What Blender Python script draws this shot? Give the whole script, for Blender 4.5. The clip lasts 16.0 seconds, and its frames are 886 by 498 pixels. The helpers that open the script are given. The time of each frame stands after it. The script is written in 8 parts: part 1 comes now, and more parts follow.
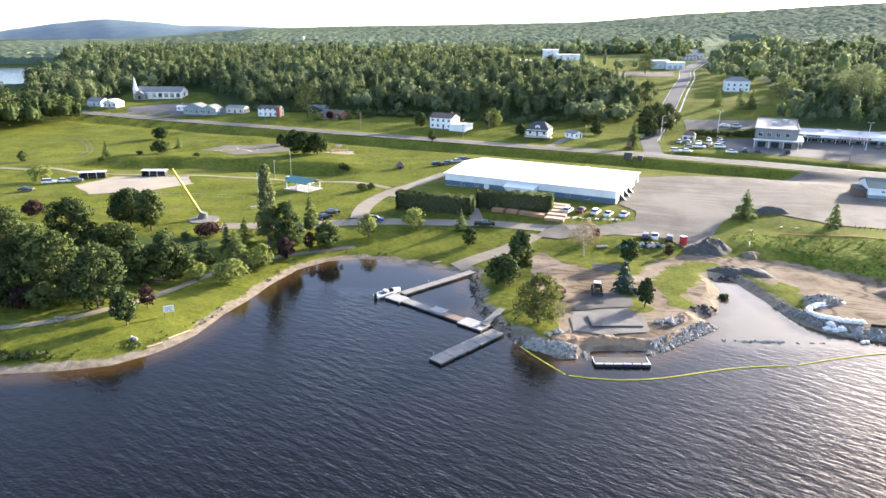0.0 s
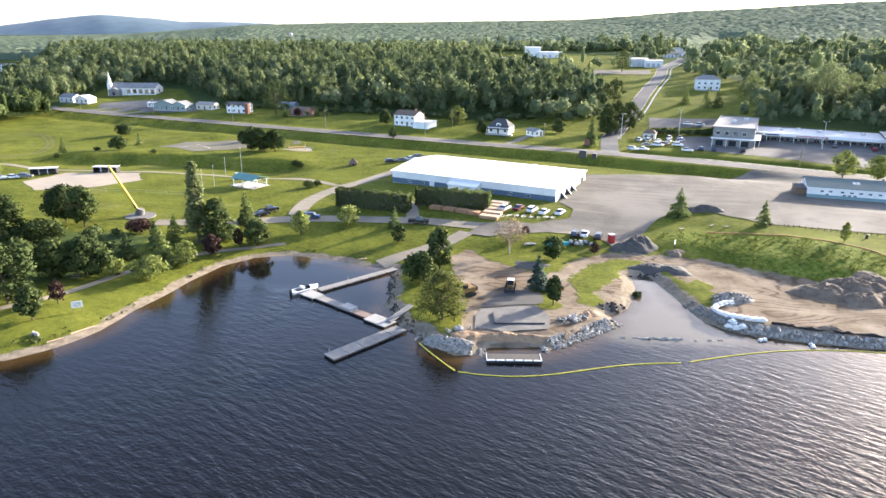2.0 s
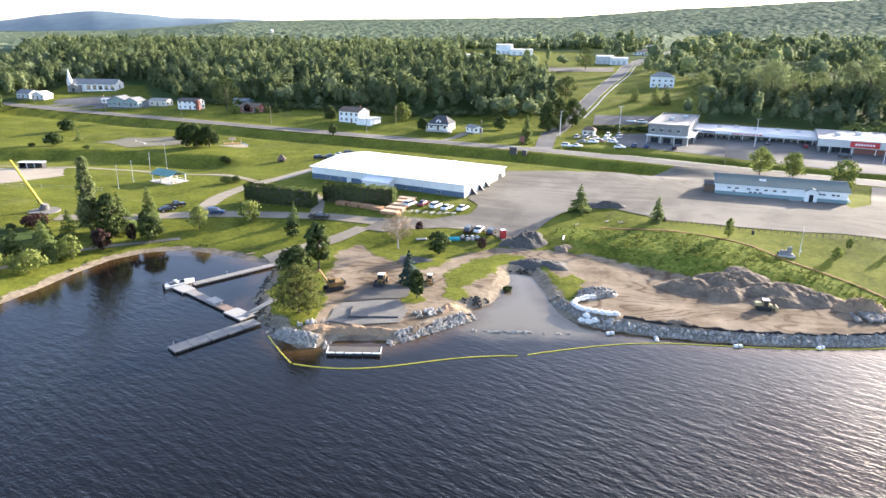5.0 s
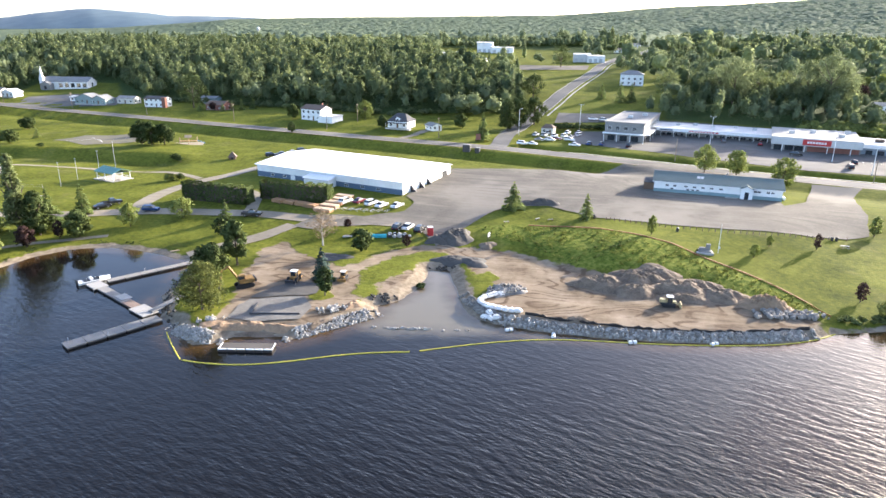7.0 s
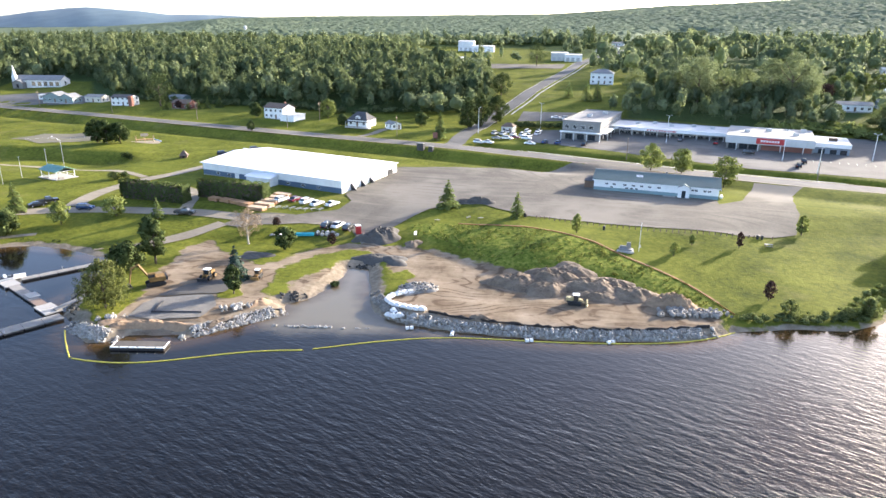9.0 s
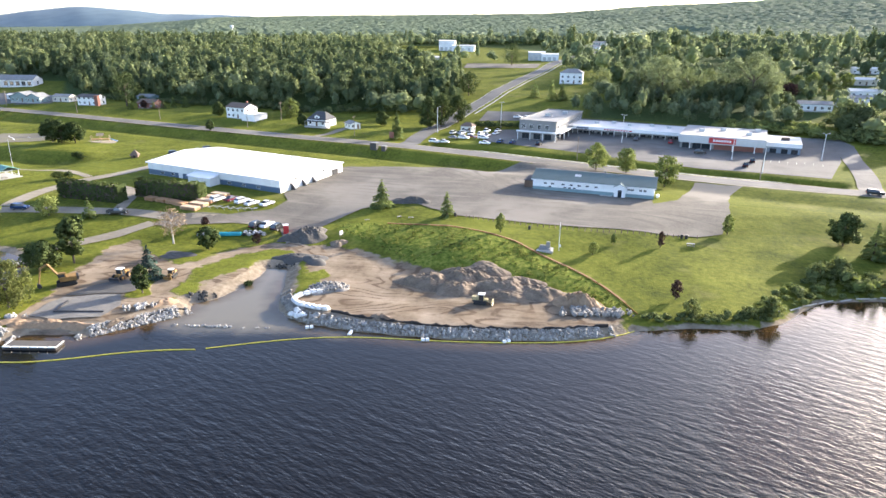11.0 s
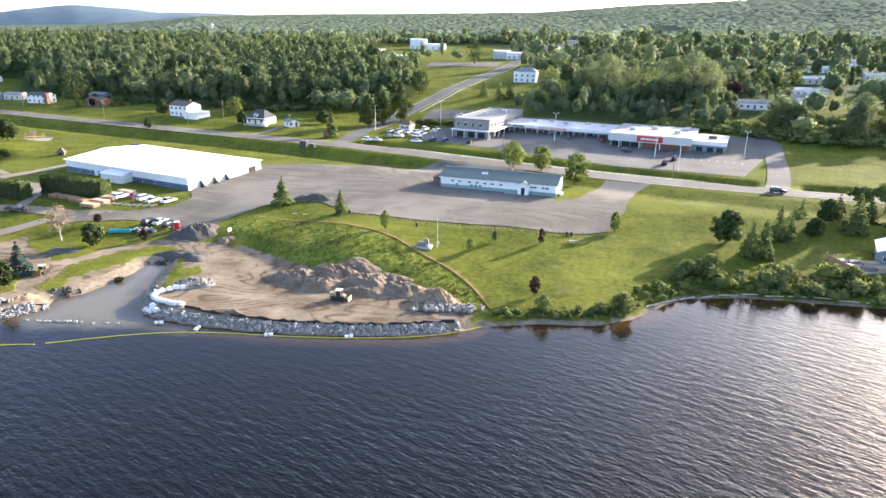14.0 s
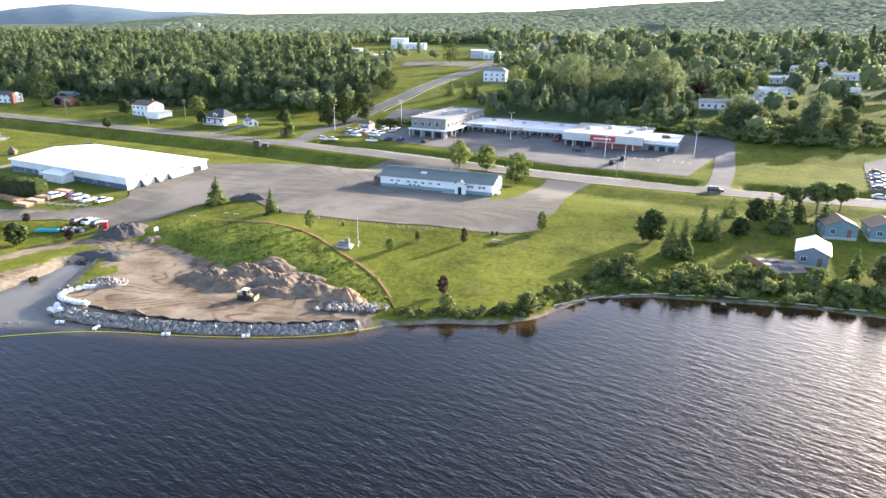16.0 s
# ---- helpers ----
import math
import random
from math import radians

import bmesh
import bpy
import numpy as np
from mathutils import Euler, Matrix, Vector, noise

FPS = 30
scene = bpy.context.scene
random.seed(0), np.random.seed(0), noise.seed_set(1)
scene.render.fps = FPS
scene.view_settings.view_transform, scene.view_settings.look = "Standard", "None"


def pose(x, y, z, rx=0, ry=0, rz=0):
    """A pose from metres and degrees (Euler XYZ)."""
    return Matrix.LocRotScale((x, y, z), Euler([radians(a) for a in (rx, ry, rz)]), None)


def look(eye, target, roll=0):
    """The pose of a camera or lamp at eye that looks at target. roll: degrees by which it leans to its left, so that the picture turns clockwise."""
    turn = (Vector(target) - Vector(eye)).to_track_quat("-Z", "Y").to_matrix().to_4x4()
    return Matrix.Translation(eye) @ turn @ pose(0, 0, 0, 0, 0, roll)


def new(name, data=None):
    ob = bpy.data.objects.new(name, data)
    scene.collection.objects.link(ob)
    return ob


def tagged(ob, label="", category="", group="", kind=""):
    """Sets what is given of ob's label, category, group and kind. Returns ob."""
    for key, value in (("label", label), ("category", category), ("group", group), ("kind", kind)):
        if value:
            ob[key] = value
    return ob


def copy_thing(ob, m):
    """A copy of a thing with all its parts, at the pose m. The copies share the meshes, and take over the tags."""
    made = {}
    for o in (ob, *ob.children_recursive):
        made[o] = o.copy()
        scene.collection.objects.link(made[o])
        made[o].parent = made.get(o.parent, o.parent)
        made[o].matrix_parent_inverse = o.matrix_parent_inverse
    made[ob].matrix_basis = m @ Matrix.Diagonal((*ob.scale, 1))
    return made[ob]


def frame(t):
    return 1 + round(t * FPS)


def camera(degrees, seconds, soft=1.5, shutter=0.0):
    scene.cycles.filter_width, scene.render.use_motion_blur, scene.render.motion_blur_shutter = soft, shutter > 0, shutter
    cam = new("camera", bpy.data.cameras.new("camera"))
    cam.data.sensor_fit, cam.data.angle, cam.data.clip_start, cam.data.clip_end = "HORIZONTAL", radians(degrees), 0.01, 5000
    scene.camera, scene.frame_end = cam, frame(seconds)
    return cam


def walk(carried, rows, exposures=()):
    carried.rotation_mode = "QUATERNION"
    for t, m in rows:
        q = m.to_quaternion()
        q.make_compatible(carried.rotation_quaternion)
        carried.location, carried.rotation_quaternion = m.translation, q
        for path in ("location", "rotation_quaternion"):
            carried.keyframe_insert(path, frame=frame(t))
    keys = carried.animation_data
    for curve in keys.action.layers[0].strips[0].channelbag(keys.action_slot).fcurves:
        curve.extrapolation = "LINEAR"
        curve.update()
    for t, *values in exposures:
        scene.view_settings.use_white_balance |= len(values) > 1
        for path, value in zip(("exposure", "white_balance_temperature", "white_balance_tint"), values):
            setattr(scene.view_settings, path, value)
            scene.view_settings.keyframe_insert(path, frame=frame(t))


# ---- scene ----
cam = camera(68.57, 16.0)
# seconds, place, yaw, pitch, roll
ROWS = [
    (0, 0, 0.005, 51.853, 0.034, -18.075, 0.229),
    (0.5, 4.412, -0.136, 51.96, 0.029, -18.152, 0.29),
    (1, 8.822, -0.258, 52.086, 0.015, -18.218, 0.348),
    (1.5, 13.209, -0.473, 52.159, -0.013, -18.276, 0.4),
    (2, 17.638, -0.785, 52.218, -0.051, -18.326, 0.446),
    (2.5, 22.119, -1.07, 52.266, -0.094, -18.367, 0.485),
    (3, 26.629, -1.353, 52.357, -0.134, -18.4, 0.518),
    (3.5, 31.035, -1.615, 52.438, -0.167, -18.431, 0.542),
    (4, 35.429, -1.901, 52.406, -0.197, -18.469, 0.56),
    (6.5, 58.012, -2.551, 52.269, -0.339, -18.669, 0.626),
    (7, 62.584, -2.733, 52.367, -0.369, -18.702, 0.636),
    (7.5, 67.067, -2.839, 52.459, -0.393, -18.732, 0.647),
    (8, 71.651, -2.845, 52.429, -0.413, -18.757, 0.656),
    (8.5, 76.223, -2.795, 52.43, -0.431, -18.777, 0.663),
    (9, 80.731, -2.784, 52.395, -0.45, -18.793, 0.665),
    (11.5, 103.552, -3.259, 52.741, -0.588, -18.855, 0.663),
    (12, 108.154, -3.429, 52.757, -0.612, -18.872, 0.674),
    (12.5, 112.795, -3.66, 52.755, -0.634, -18.892, 0.692),
    (13, 117.419, -3.875, 52.737, -0.657, -18.911, 0.711),
    (13.5, 122.065, -4.143, 52.774, -0.684, -18.922, 0.728),
    (14, 126.724, -4.417, 52.806, -0.712, -18.929, 0.739),
    (14.5, 131.298, -4.552, 52.897, -0.739, -18.934, 0.746),
    (15, 135.893, -4.63, 52.984, -0.767, -18.945, 0.748),
    (15.5, 140.481, -4.675, 53.107, -0.788, -18.963, 0.746),
    (16, 145, -4.761, 53.133, -0.804, -18.995, 0.742),
]
walk(cam, [(t, pose(x, y, z, 90 + pitch, 0, yaw) @ pose(0, 0, 0, 0, 0, roll)) for t, x, y, z, yaw, pitch, roll in ROWS],
     exposures=[(0, 2.22, 6560, 14), (16, 2.22, 6560, 14)])

# ---- light ----
SUN_EL, SUN_X, SUN_Y = radians(15.5), 0.79, 0.61
world = bpy.data.worlds.new("sky")
scene.world = world
world.use_nodes = True
sky = world.node_tree.nodes.new("ShaderNodeTexSky")
sky.sky_type, sky.sun_disc = "NISHITA", False
sky.sun_elevation, sky.sun_rotation = SUN_EL, math.atan2(SUN_X, SUN_Y)
sky.air_density, sky.dust_density, sky.ozone_density = 0.6, 1.3, 0.8
back = world.node_tree.nodes["Background"]
back.inputs["Strength"].default_value = 0.15
world.node_tree.links.new(sky.outputs["Color"], back.inputs["Color"])
sun = new("sun", bpy.data.lights.new("sun", "SUN"))
sun.data.energy, sun.data.angle, sun.data.color = 3.7, radians(0.8), (1.0, 0.92, 0.78)
sun.matrix_world = look((0, 0, 300), (-SUN_X * 100, -SUN_Y * 100, 300 - 100 * math.tan(SUN_EL)))
# ---- the lie of the land ----
WEST_SHORE = [(-260, 140), (-150, 96), (-90, 92), (-72, 93), (-63, 94), (-55, 96), (-50, 100), (-47, 104), (-45, 108), (-43, 117), (-40, 125),
              (-38, 133), (-34, 143), (-28, 149), (-20, 151), (-12, 149), (-5, 146), (0, 143), (7, 141), (6, 134), (7, 126), (6, 120), (8, 117),
              (10, 110), (14, 107), (15, 104), (20, 99), (24, 99.5), (25, 102), (35, 102.5), (35, 100.5), (41, 104), (46, 108), (51, 111)]
EAST_SHORE = [(50, 116.5), (54, 118), (57.5, 125), (59.5, 131), (60, 137), (65, 137), (66, 130), (67.2, 120), (68, 114), (71, 110), (75, 107.5),
              (83, 104.8), (93, 102.7), (103, 101.4), (113, 101), (124, 101.2), (131, 103), (137, 105.6), (147, 106.5), (157, 106), (165, 109),
              (171, 114), (178, 119), (190, 120), (201, 118), (212, 116), (222, 114), (233, 110), (300, 95), (420, 60), (900, -60)]
SHORE = np.array(WEST_SHORE + EAST_SHORE, float)
LAND = np.array([*SHORE.tolist(), (6000, -60), (6000, 9000), (-9000, 9000), (-9000, 140)])


def step(a, b, v):
    k = np.clip((np.asarray(v, float) - a) / (b - a), 0, 1)
    return k * k * (3 - 2 * k)


def inside(poly, x, y):
    """Whether the places lie in the closed line poly."""
    hit = np.zeros(np.shape(x), bool)
    for (ax, ay), (bx, by) in zip(poly, np.roll(poly, -1, axis=0)):
        if ay != by:
            hit ^= ((ay > y) != (by > y)) & (x < (bx - ax) * (y - ay) / (by - ay) + ax)
    return hit


def off_line(line, x, y):
    """The distance of the places to an open line."""
    best = np.full(np.shape(x), 1e9)
    for (ax, ay), (bx, by) in zip(line[:-1], line[1:]):
        ux, uy = bx - ax, by - ay
        k = np.clip(((x - ax) * ux + (y - ay) * uy) / (ux * ux + uy * uy), 0, 1)
        best = np.minimum(best, np.hypot(x - ax - k * ux, y - ay - k * uy))
    return best


def off_area(poly, x, y):
    """Signed distance to an area's edge, positive inside."""
    poly = np.asarray(poly, float)
    d = off_line(np.vstack([poly, poly[:1]]), x, y)
    return np.where(inside(poly, x, y), d, -d)


def ripple(x, y, size, seed=0.0):
    """Cheap smooth unevenness, about -1 to 1."""
    a, b = x / size + seed, y / size - seed
    return (np.sin(a * 1.7 + np.sin(b * 1.3 + seed)) + np.sin(b * 2.1 + 1.7 * np.sin(a * 0.9)) + 0.6 * np.sin(a * 3.9 + b * 2.7) + 0.4 * np.sin(b * 5.3 - a * 3.1)) / 3.0


WORKS = [(70, 109), (83, 105), (103, 102), (124, 102), (133, 104), (134, 110), (128, 118), (118, 124), (104, 128), (94, 134), (80, 146), (70, 150), (66, 146), (70, 132), (75, 124), (70, 116)]
POINT = [(8, 118), (14, 107), (22, 100), (36, 102), (50, 110), (50, 116), (57, 126), (60, 138), (56, 150), (40, 152), (20, 150), (12, 140)]
SPINE_U, SPINE_V = 0.907, 0.422     # the main road runs along (SPINE_U, -SPINE_V)

MAIN = [(-420, 505), (-300, 449), (-230, 412), (-172, 380), (-90, 342), (-20, 308), (37, 282), (86, 261), (128, 237), (163, 216), (193, 200), (220, 189), (264, 174), (330, 150), (460, 105)]
CROSS = [(86, 264), (94, 300), (112, 340), (126, 371), (147, 422), (175, 487), (194, 543), (250, 650), (330, 800), (430, 1000), (520, 1200)]
DRIVE = [(230.5, 187.5), (234.5, 194.5), (243, 211), (250.5, 228), (257, 243), (262, 256)]


def inland(x, y):
    """How far a place lies beyond the main road."""
    return (y + 0.465 * x - 300) * SPINE_U + np.interp(x, [-200, 60, 130, 193, 225, 270, 400], [0, 0, 3, 9, 10, 3, 3])


def ground_z(x, y):
    x, y = np.asarray(x, float), np.asarray(y, float)
    w = inland(x, y)
    z = np.interp(w, [-400, -110, -90, -80, -45, -25, -14, -6, 6, 13, 22, 55, 75, 144, 250, 410, 700, 1400, 2200, 9000],
                  [4.0, 4.2, 4.4, 4.4, 5.4, 5.8, 5.2, 6.7, 6.7, 6.0, 6.6, 6.9, 9.0, 17, 24, 31, 38, 46, 52, 60])
    z += 2.0 * step(100, 40, x) * step(5, 22, w) * step(500, 200, w)
    z += 0.7 * step(70, 110, x) * step(-20, -60, w) * step(400, 230, x)
    # the wooded ridges far behind
    far, side = np.hypot(x, y), x / np.maximum(y, 1)
    z += step(1100, 2600, far) * np.interp(side, [-0.9, -0.46, -0.33, -0.26, 0.0, 0.2, 0.36, 0.68, 1.2], [-4, 6, 15, 17, 33, 40, 64, 98, 124]) * (1 + 0.12 * ripple(x, y, 420, 2.0))
    z += step(800, 1500, far) * np.interp(side, [-0.9, -0.68, -0.46, -0.33, -0.28], [-30, -28, -24, -10, 0])
    z += 0.25 * ripple(x, y, 31, 1.0) * step(-20, 40, w)
    # the highway's bank on the lake side and its ditch on the town side
    z -= 1.8 * step(-26, -14, w) * step(-6.2, -11.5, w) * step(140, 110, x)
    town = (x > 80) & (x < 330) & (np.abs(w) < 30)
    ditch = np.zeros(x.shape)
    if town.any():
        xt, yt, wt = x[town], y[town], w[town]
        open_ = step(5.5, 9, off_line(CROSS, xt, yt)) * step(5, 8.5, off_line(DRIVE, xt, yt))
        ditch[town] = 1.7 * step(6.2, 10.5, wt) * step(18.5, 14.5, wt) * open_ * step(86, 96, xt)
    z = z - ditch
    # the grass terrace above the park path
    t = y - (252 - 0.12 * (x + 85) + 3 * np.sin(x * 0.05))
    z += step(-150, -130, x) * step(-26, -44, x) * (np.interp(t, [-26, -4, 4, 30], [0, -1.8, 1.8, 0]))
    # the park on the west side lies a little lower and rolls
    z -= 0.8 * step(20, -30, x) * step(-10, -40, w)
    z += 0.5 * ripple(x, y, 11, 6.0) * step(-30, -70, x) * step(232, 250, y) * step(-10, -22, w)
    z += 0.35 * ripple(x, y, 17, 3.0) * step(10, -20, x) * step(-8, -25, w)
    # the far lake in the west
    q = -x - 0.578 * y
    lake = step(-25, 15, q) * step(1240, 1150, y) * step(560, 660, y)
    z = z * (1 - lake) - 3.0 * lake
    # down to the shore
    near = (np.abs(x) < 900) & (y < 420)
    d = np.full(x.shape, 400.0)
    if near.any():
        xn, yn = x[near], y[near]
        dn = off_line(SHORE, xn, yn)
        d[near] = np.where(inside(LAND, xn, yn), dn, -dn)
    d = np.where(~near & (y < 60), -400.0, d)
    bank = np.interp(d, [-400, -30, -8, 0, 1.6, 5, 14, 34, 60], [-9, -5, -1.6, 0, 0.45, 0.9, 1.7, 3.6, 9])
    rip = step(1, 8, x) * step(170, 150, x)
    bank = bank + rip * np.interp(d, [0, 1.2, 3.2, 8, 30], [0, 0.22, 0.28, 0.15, 0])
    z = np.where(d < 62, np.minimum(z, bank) - 0.25 * np.exp(-((z - bank) / 1.0) ** 2), z)
    # the rounded bank above the works
    crest = np.where(near, 0.0, 99.0)
    if near.any():
        crest[near] = off_line([(80, 156), (91, 153), (102, 144), (109, 139)], x[near], y[near])
    z = z + 0.8 * np.exp(-(crest / 11.0) ** 2)
    # the levelled works and the point by the dock
    for area, level in ((WORKS, 1.3), (POINT, 1.35)):
        a = np.where(near, 0.0, -99.0)
        if near.any():
            a[near] = off_area(area, x[near], y[near])
        k = step(-7, 3, a) * step(0.3, 3.5, d)
        z = z * (1 - k) + (level + 0.12 * ripple(x, y, 3.1, 5.0)) * k
    return z

# ---- materials ----
def shader(name, rough=0.8, metal=0.0):
    m = bpy.data.materials.new(name)
    m.use_nodes = True
    b = m.node_tree.nodes["Principled BSDF"]
    b.inputs["Roughness"].default_value, b.inputs["Metallic"].default_value = rough, metal
    return m, m.node_tree, b


def coords(tree, stretch=(1, 1, 1), turn=0.0, local=False):
    g = tree.nodes.new("ShaderNodeTexCoord" if local else "ShaderNodeNewGeometry")
    m = tree.nodes.new("ShaderNodeMapping")
    m.vector_type = "TEXTURE"
    m.inputs["Scale"].default_value, m.inputs["Rotation"].default_value = tuple(1 / s for s in stretch), (0, 0, turn)
    tree.links.new(g.outputs["Object" if local else "Position"], m.inputs["Vector"])
    return m.outputs["Vector"]


def noisy(tree, at, scale, detail=3.0, rough=0.55):
    n = tree.nodes.new("ShaderNodeTexNoise")
    n.inputs["Scale"].default_value, n.inputs["Detail"].default_value, n.inputs["Roughness"].default_value = scale, detail, rough
    tree.links.new(at, n.inputs["Vector"])
    return n.outputs["Fac"]


def ramp(tree, fac, stops):
    r = tree.nodes.new("ShaderNodeValToRGB")
    while len(r.color_ramp.elements) < len(stops):
        r.color_ramp.elements.new(0.5)
    for e, (p, c) in zip(r.color_ramp.elements, stops):
        e.position, e.color = p, (*c, 1)
    tree.links.new(fac, r.inputs["Fac"])
    return r.outputs["Color"]


def mixed(tree, fac, a, b, how="MIX"):
    m = tree.nodes.new("ShaderNodeMix")
    m.data_type, m.blend_type = "RGBA", how
    for socket, v in ((m.inputs[0], fac), (m.inputs[6], a), (m.inputs[7], b)):
        if isinstance(v, bpy.types.NodeSocket):
            tree.links.new(v, socket)
        elif isinstance(v, tuple):
            socket.default_value = (*v, 1)
        else:
            socket.default_value = v
    return m.outputs[2]


def calc(tree, how, a, b=0.5, c=0.0, clamp=False):
    m = tree.nodes.new("ShaderNodeMath")
    m.operation, m.use_clamp = how, clamp
    for socket, v in zip(m.inputs, (a, b, c)):
        if isinstance(v, bpy.types.NodeSocket):
            tree.links.new(v, socket)
        else:
            socket.default_value = v
    return m.outputs[0]


def field(tree, name):
    a = tree.nodes.new("ShaderNodeAttribute")
    a.attribute_name = name
    return a.outputs["Fac"]


def edge(tree, fac, low, high):
    m = tree.nodes.new("ShaderNodeMapRange")
    m.interpolation_type = "SMOOTHSTEP"
    m.inputs["From Min"].default_value, m.inputs["From Max"].default_value = low, high
    tree.links.new(fac, m.inputs["Value"])
    return m.outputs["Result"]


def bumpy(tree, bsdf, height, strength=0.3, distance=0.1):
    b = tree.nodes.new("ShaderNodeBump")
    b.inputs["Strength"].default_value, b.inputs["Distance"].default_value = strength, distance
    tree.links.new(height, b.inputs["Height"])
    tree.links.new(b.outputs["Normal"], bsdf.inputs["Normal"])


def plain(name, colour, rough=0.7, metal=0.0, vary=0.18, size=0.8, fine=9.0, bump=0.0):
    """A surface of one colour with patches and grain."""
    m, t, b = shader(name, rough, metal)
    at = coords(t)
    v = calc(t, "ADD", calc(t, "MULTIPLY", noisy(t, at, size), 0.65), calc(t, "MULTIPLY", noisy(t, at, fine, 2.0), 0.35))
    dark, light = tuple(c * (1 - vary) for c in colour), tuple(min(1, c * (1 + vary)) for c in colour)
    t.links.new(ramp(t, v, [(0.3, dark), (0.7, light)]), b.inputs["Base Color"])
    if bump:
        bumpy(t, b, noisy(t, at, fine, 3.0), bump, 0.05)
    return m


def foliage(name, dark, light, glow=0.32, speck=0.35):
    m, t, b = shader(name, 0.85)
    at = coords(t)
    g = t.nodes.new("ShaderNodeNewGeometry")
    v = calc(t, "ADD", calc(t, "MULTIPLY", g.outputs["Random Per Island"], speck), calc(t, "MULTIPLY", noisy(t, at, 0.35, 2.0), 0.22))
    v = calc(t, "ADD", v, calc(t, "MULTIPLY", noisy(t, at, 1.9, 3.0, 0.65), 0.22))
    v = calc(t, "ADD", v, calc(t, "MULTIPLY", field(t, "tone"), 0.4))
    c = ramp(t, v, [(0.2, dark), (0.85, light)])
    t.links.new(c, b.inputs["Base Color"])
    b.inputs["Specular IOR Level"].default_value = 0.08
    tr = t.nodes.new("ShaderNodeBsdfTranslucent")
    t.links.new(mixed(t, 1.0, c, (1.0, 1.0, 0.85), "MULTIPLY"), tr.inputs["Color"])
    mix = t.nodes.new("ShaderNodeMixShader")
    mix.inputs[0].default_value = glow
    t.links.new(b.outputs[0], mix.inputs[1])
    t.links.new(tr.outputs[0], mix.inputs[2])
    t.links.new(mix.outputs[0], t.nodes["Material Output"].inputs["Surface"])
    return m


def ground_material():
    m, t, b = shader("meadow_ground", 0.9)
    b.inputs["Specular IOR Level"].default_value = 0.03
    at = coords(t)
    fine, mid, big = noisy(t, at, 0.9, 6.0, 0.65), noisy(t, at, 0.13, 4.0), noisy(t, at, 0.03, 2.0)
    v = calc(t, "ADD", calc(t, "MULTIPLY", mid, 0.42), calc(t, "MULTIPLY", fine, 0.58))
    lawn = ramp(t, v, [(0.34, (0.045, 0.056, 0.012)), (0.5, (0.118, 0.128, 0.020)), (0.68, (0.204, 0.202, 0.038))])
    lawn = mixed(t, calc(t, "MULTIPLY", edge(t, big, 0.48, 0.7), 0.5), lawn, (0.160, 0.172, 0.029))
    lawn = mixed(t, calc(t, "MULTIPLY", edge(t, noisy(t, at, 0.07, 5.0, 0.65), 0.55, 0.7), 0.34), lawn, (0.200, 0.172, 0.075))
    # mown stripes, very faint
    stripe = t.nodes.new("ShaderNodeTexWave")
    stripe.inputs["Scale"].default_value, stripe.inputs["Distortion"].default_value, stripe.inputs["Detail"].default_value = 0.22, 2.0, 2.0
    t.links.new(coords(t, turn=0.7), stripe.inputs["Vector"])
    lawn = mixed(t, calc(t, "MULTIPLY", stripe.outputs["Fac"], 0.12), lawn, (0.09, 0.14, 0.02))
    comb = noisy(t, coords(t, (0.05, 0.9, 1), -0.3), 0.5, 4.0, 0.6)
    lawn = mixed(t, calc(t, "MULTIPLY", edge(t, comb, 0.48, 0.66), 0.42), lawn, (0.072, 0.092, 0.018))
    # rough weeds on the bank
    tuft = noisy(t, at, 0.9, 5.0, 0.7)
    weeds = ramp(t, tuft, [(0.35, (0.05, 0.080, 0.014)), (0.5, (0.138, 0.163, 0.027)), (0.68, (0.235, 0.240, 0.056))])
    c = mixed(t, edge(t, calc(t, "ADD", field(t, "weeds"), calc(t, "MULTIPLY", mid, 6.0)), 2.4, 4.2), lawn, weeds)
    # woodland floor
    floor = ramp(t, fine, [(0.3, (0.035, 0.058, 0.02)), (0.7, (0.075, 0.105, 0.036))])
    c = mixed(t, edge(t, calc(t, "ADD", field(t, "wood"), calc(t, "MULTIPLY", mid, 8.0)), 2.0, 7.0), c, floor)
    # bare earth, tracks in it
    track = noisy(t, coords(t, (0.10, 1.3, 1), -0.16), 0.62, 4.0, 0.6)
    blot = noisy(t, at, 0.11, 5.0, 0.62)
    clod = noisy(t, at, 0.75, 5.0, 0.65)
    earth = ramp(t, calc(t, "ADD", calc(t, "ADD", calc(t, "MULTIPLY", track, 0.20), calc(t, "MULTIPLY", blot, 0.60)), calc(t, "MULTIPLY", clod, 0.20)), [(0.38, (0.130, 0.098, 0.068)), (0.46, (0.205, 0.160, 0.112)), (0.53, (0.262, 0.208, 0.150)), (0.64, (0.345, 0.282, 0.210))])
    arc = noisy(t, coords(t, (0.55, 1.2, 1), -0.2), 0.085, 2.0, 0.4)
    ruts = edge(t, calc(t, "SINE", calc(t, "MULTIPLY", arc, 78.0)), 0.25, 0.95)
    churned = calc(t, "MULTIPLY", edge(t, noisy(t, coords(t, (0.6, 1, 1), -0.16), 0.10, 4.0, 0.6), 0.43, 0.54), edge(t, clod, 0.30, 0.54))
    earth = mixed(t, calc(t, "MULTIPLY", calc(t, "MULTIPLY", ruts, churned), 0.9), earth, (0.088, 0.062, 0.042))
    earth = mixed(t, calc(t, "MULTIPLY", churned, 0.3), earth, (0.135, 0.098, 0.068))
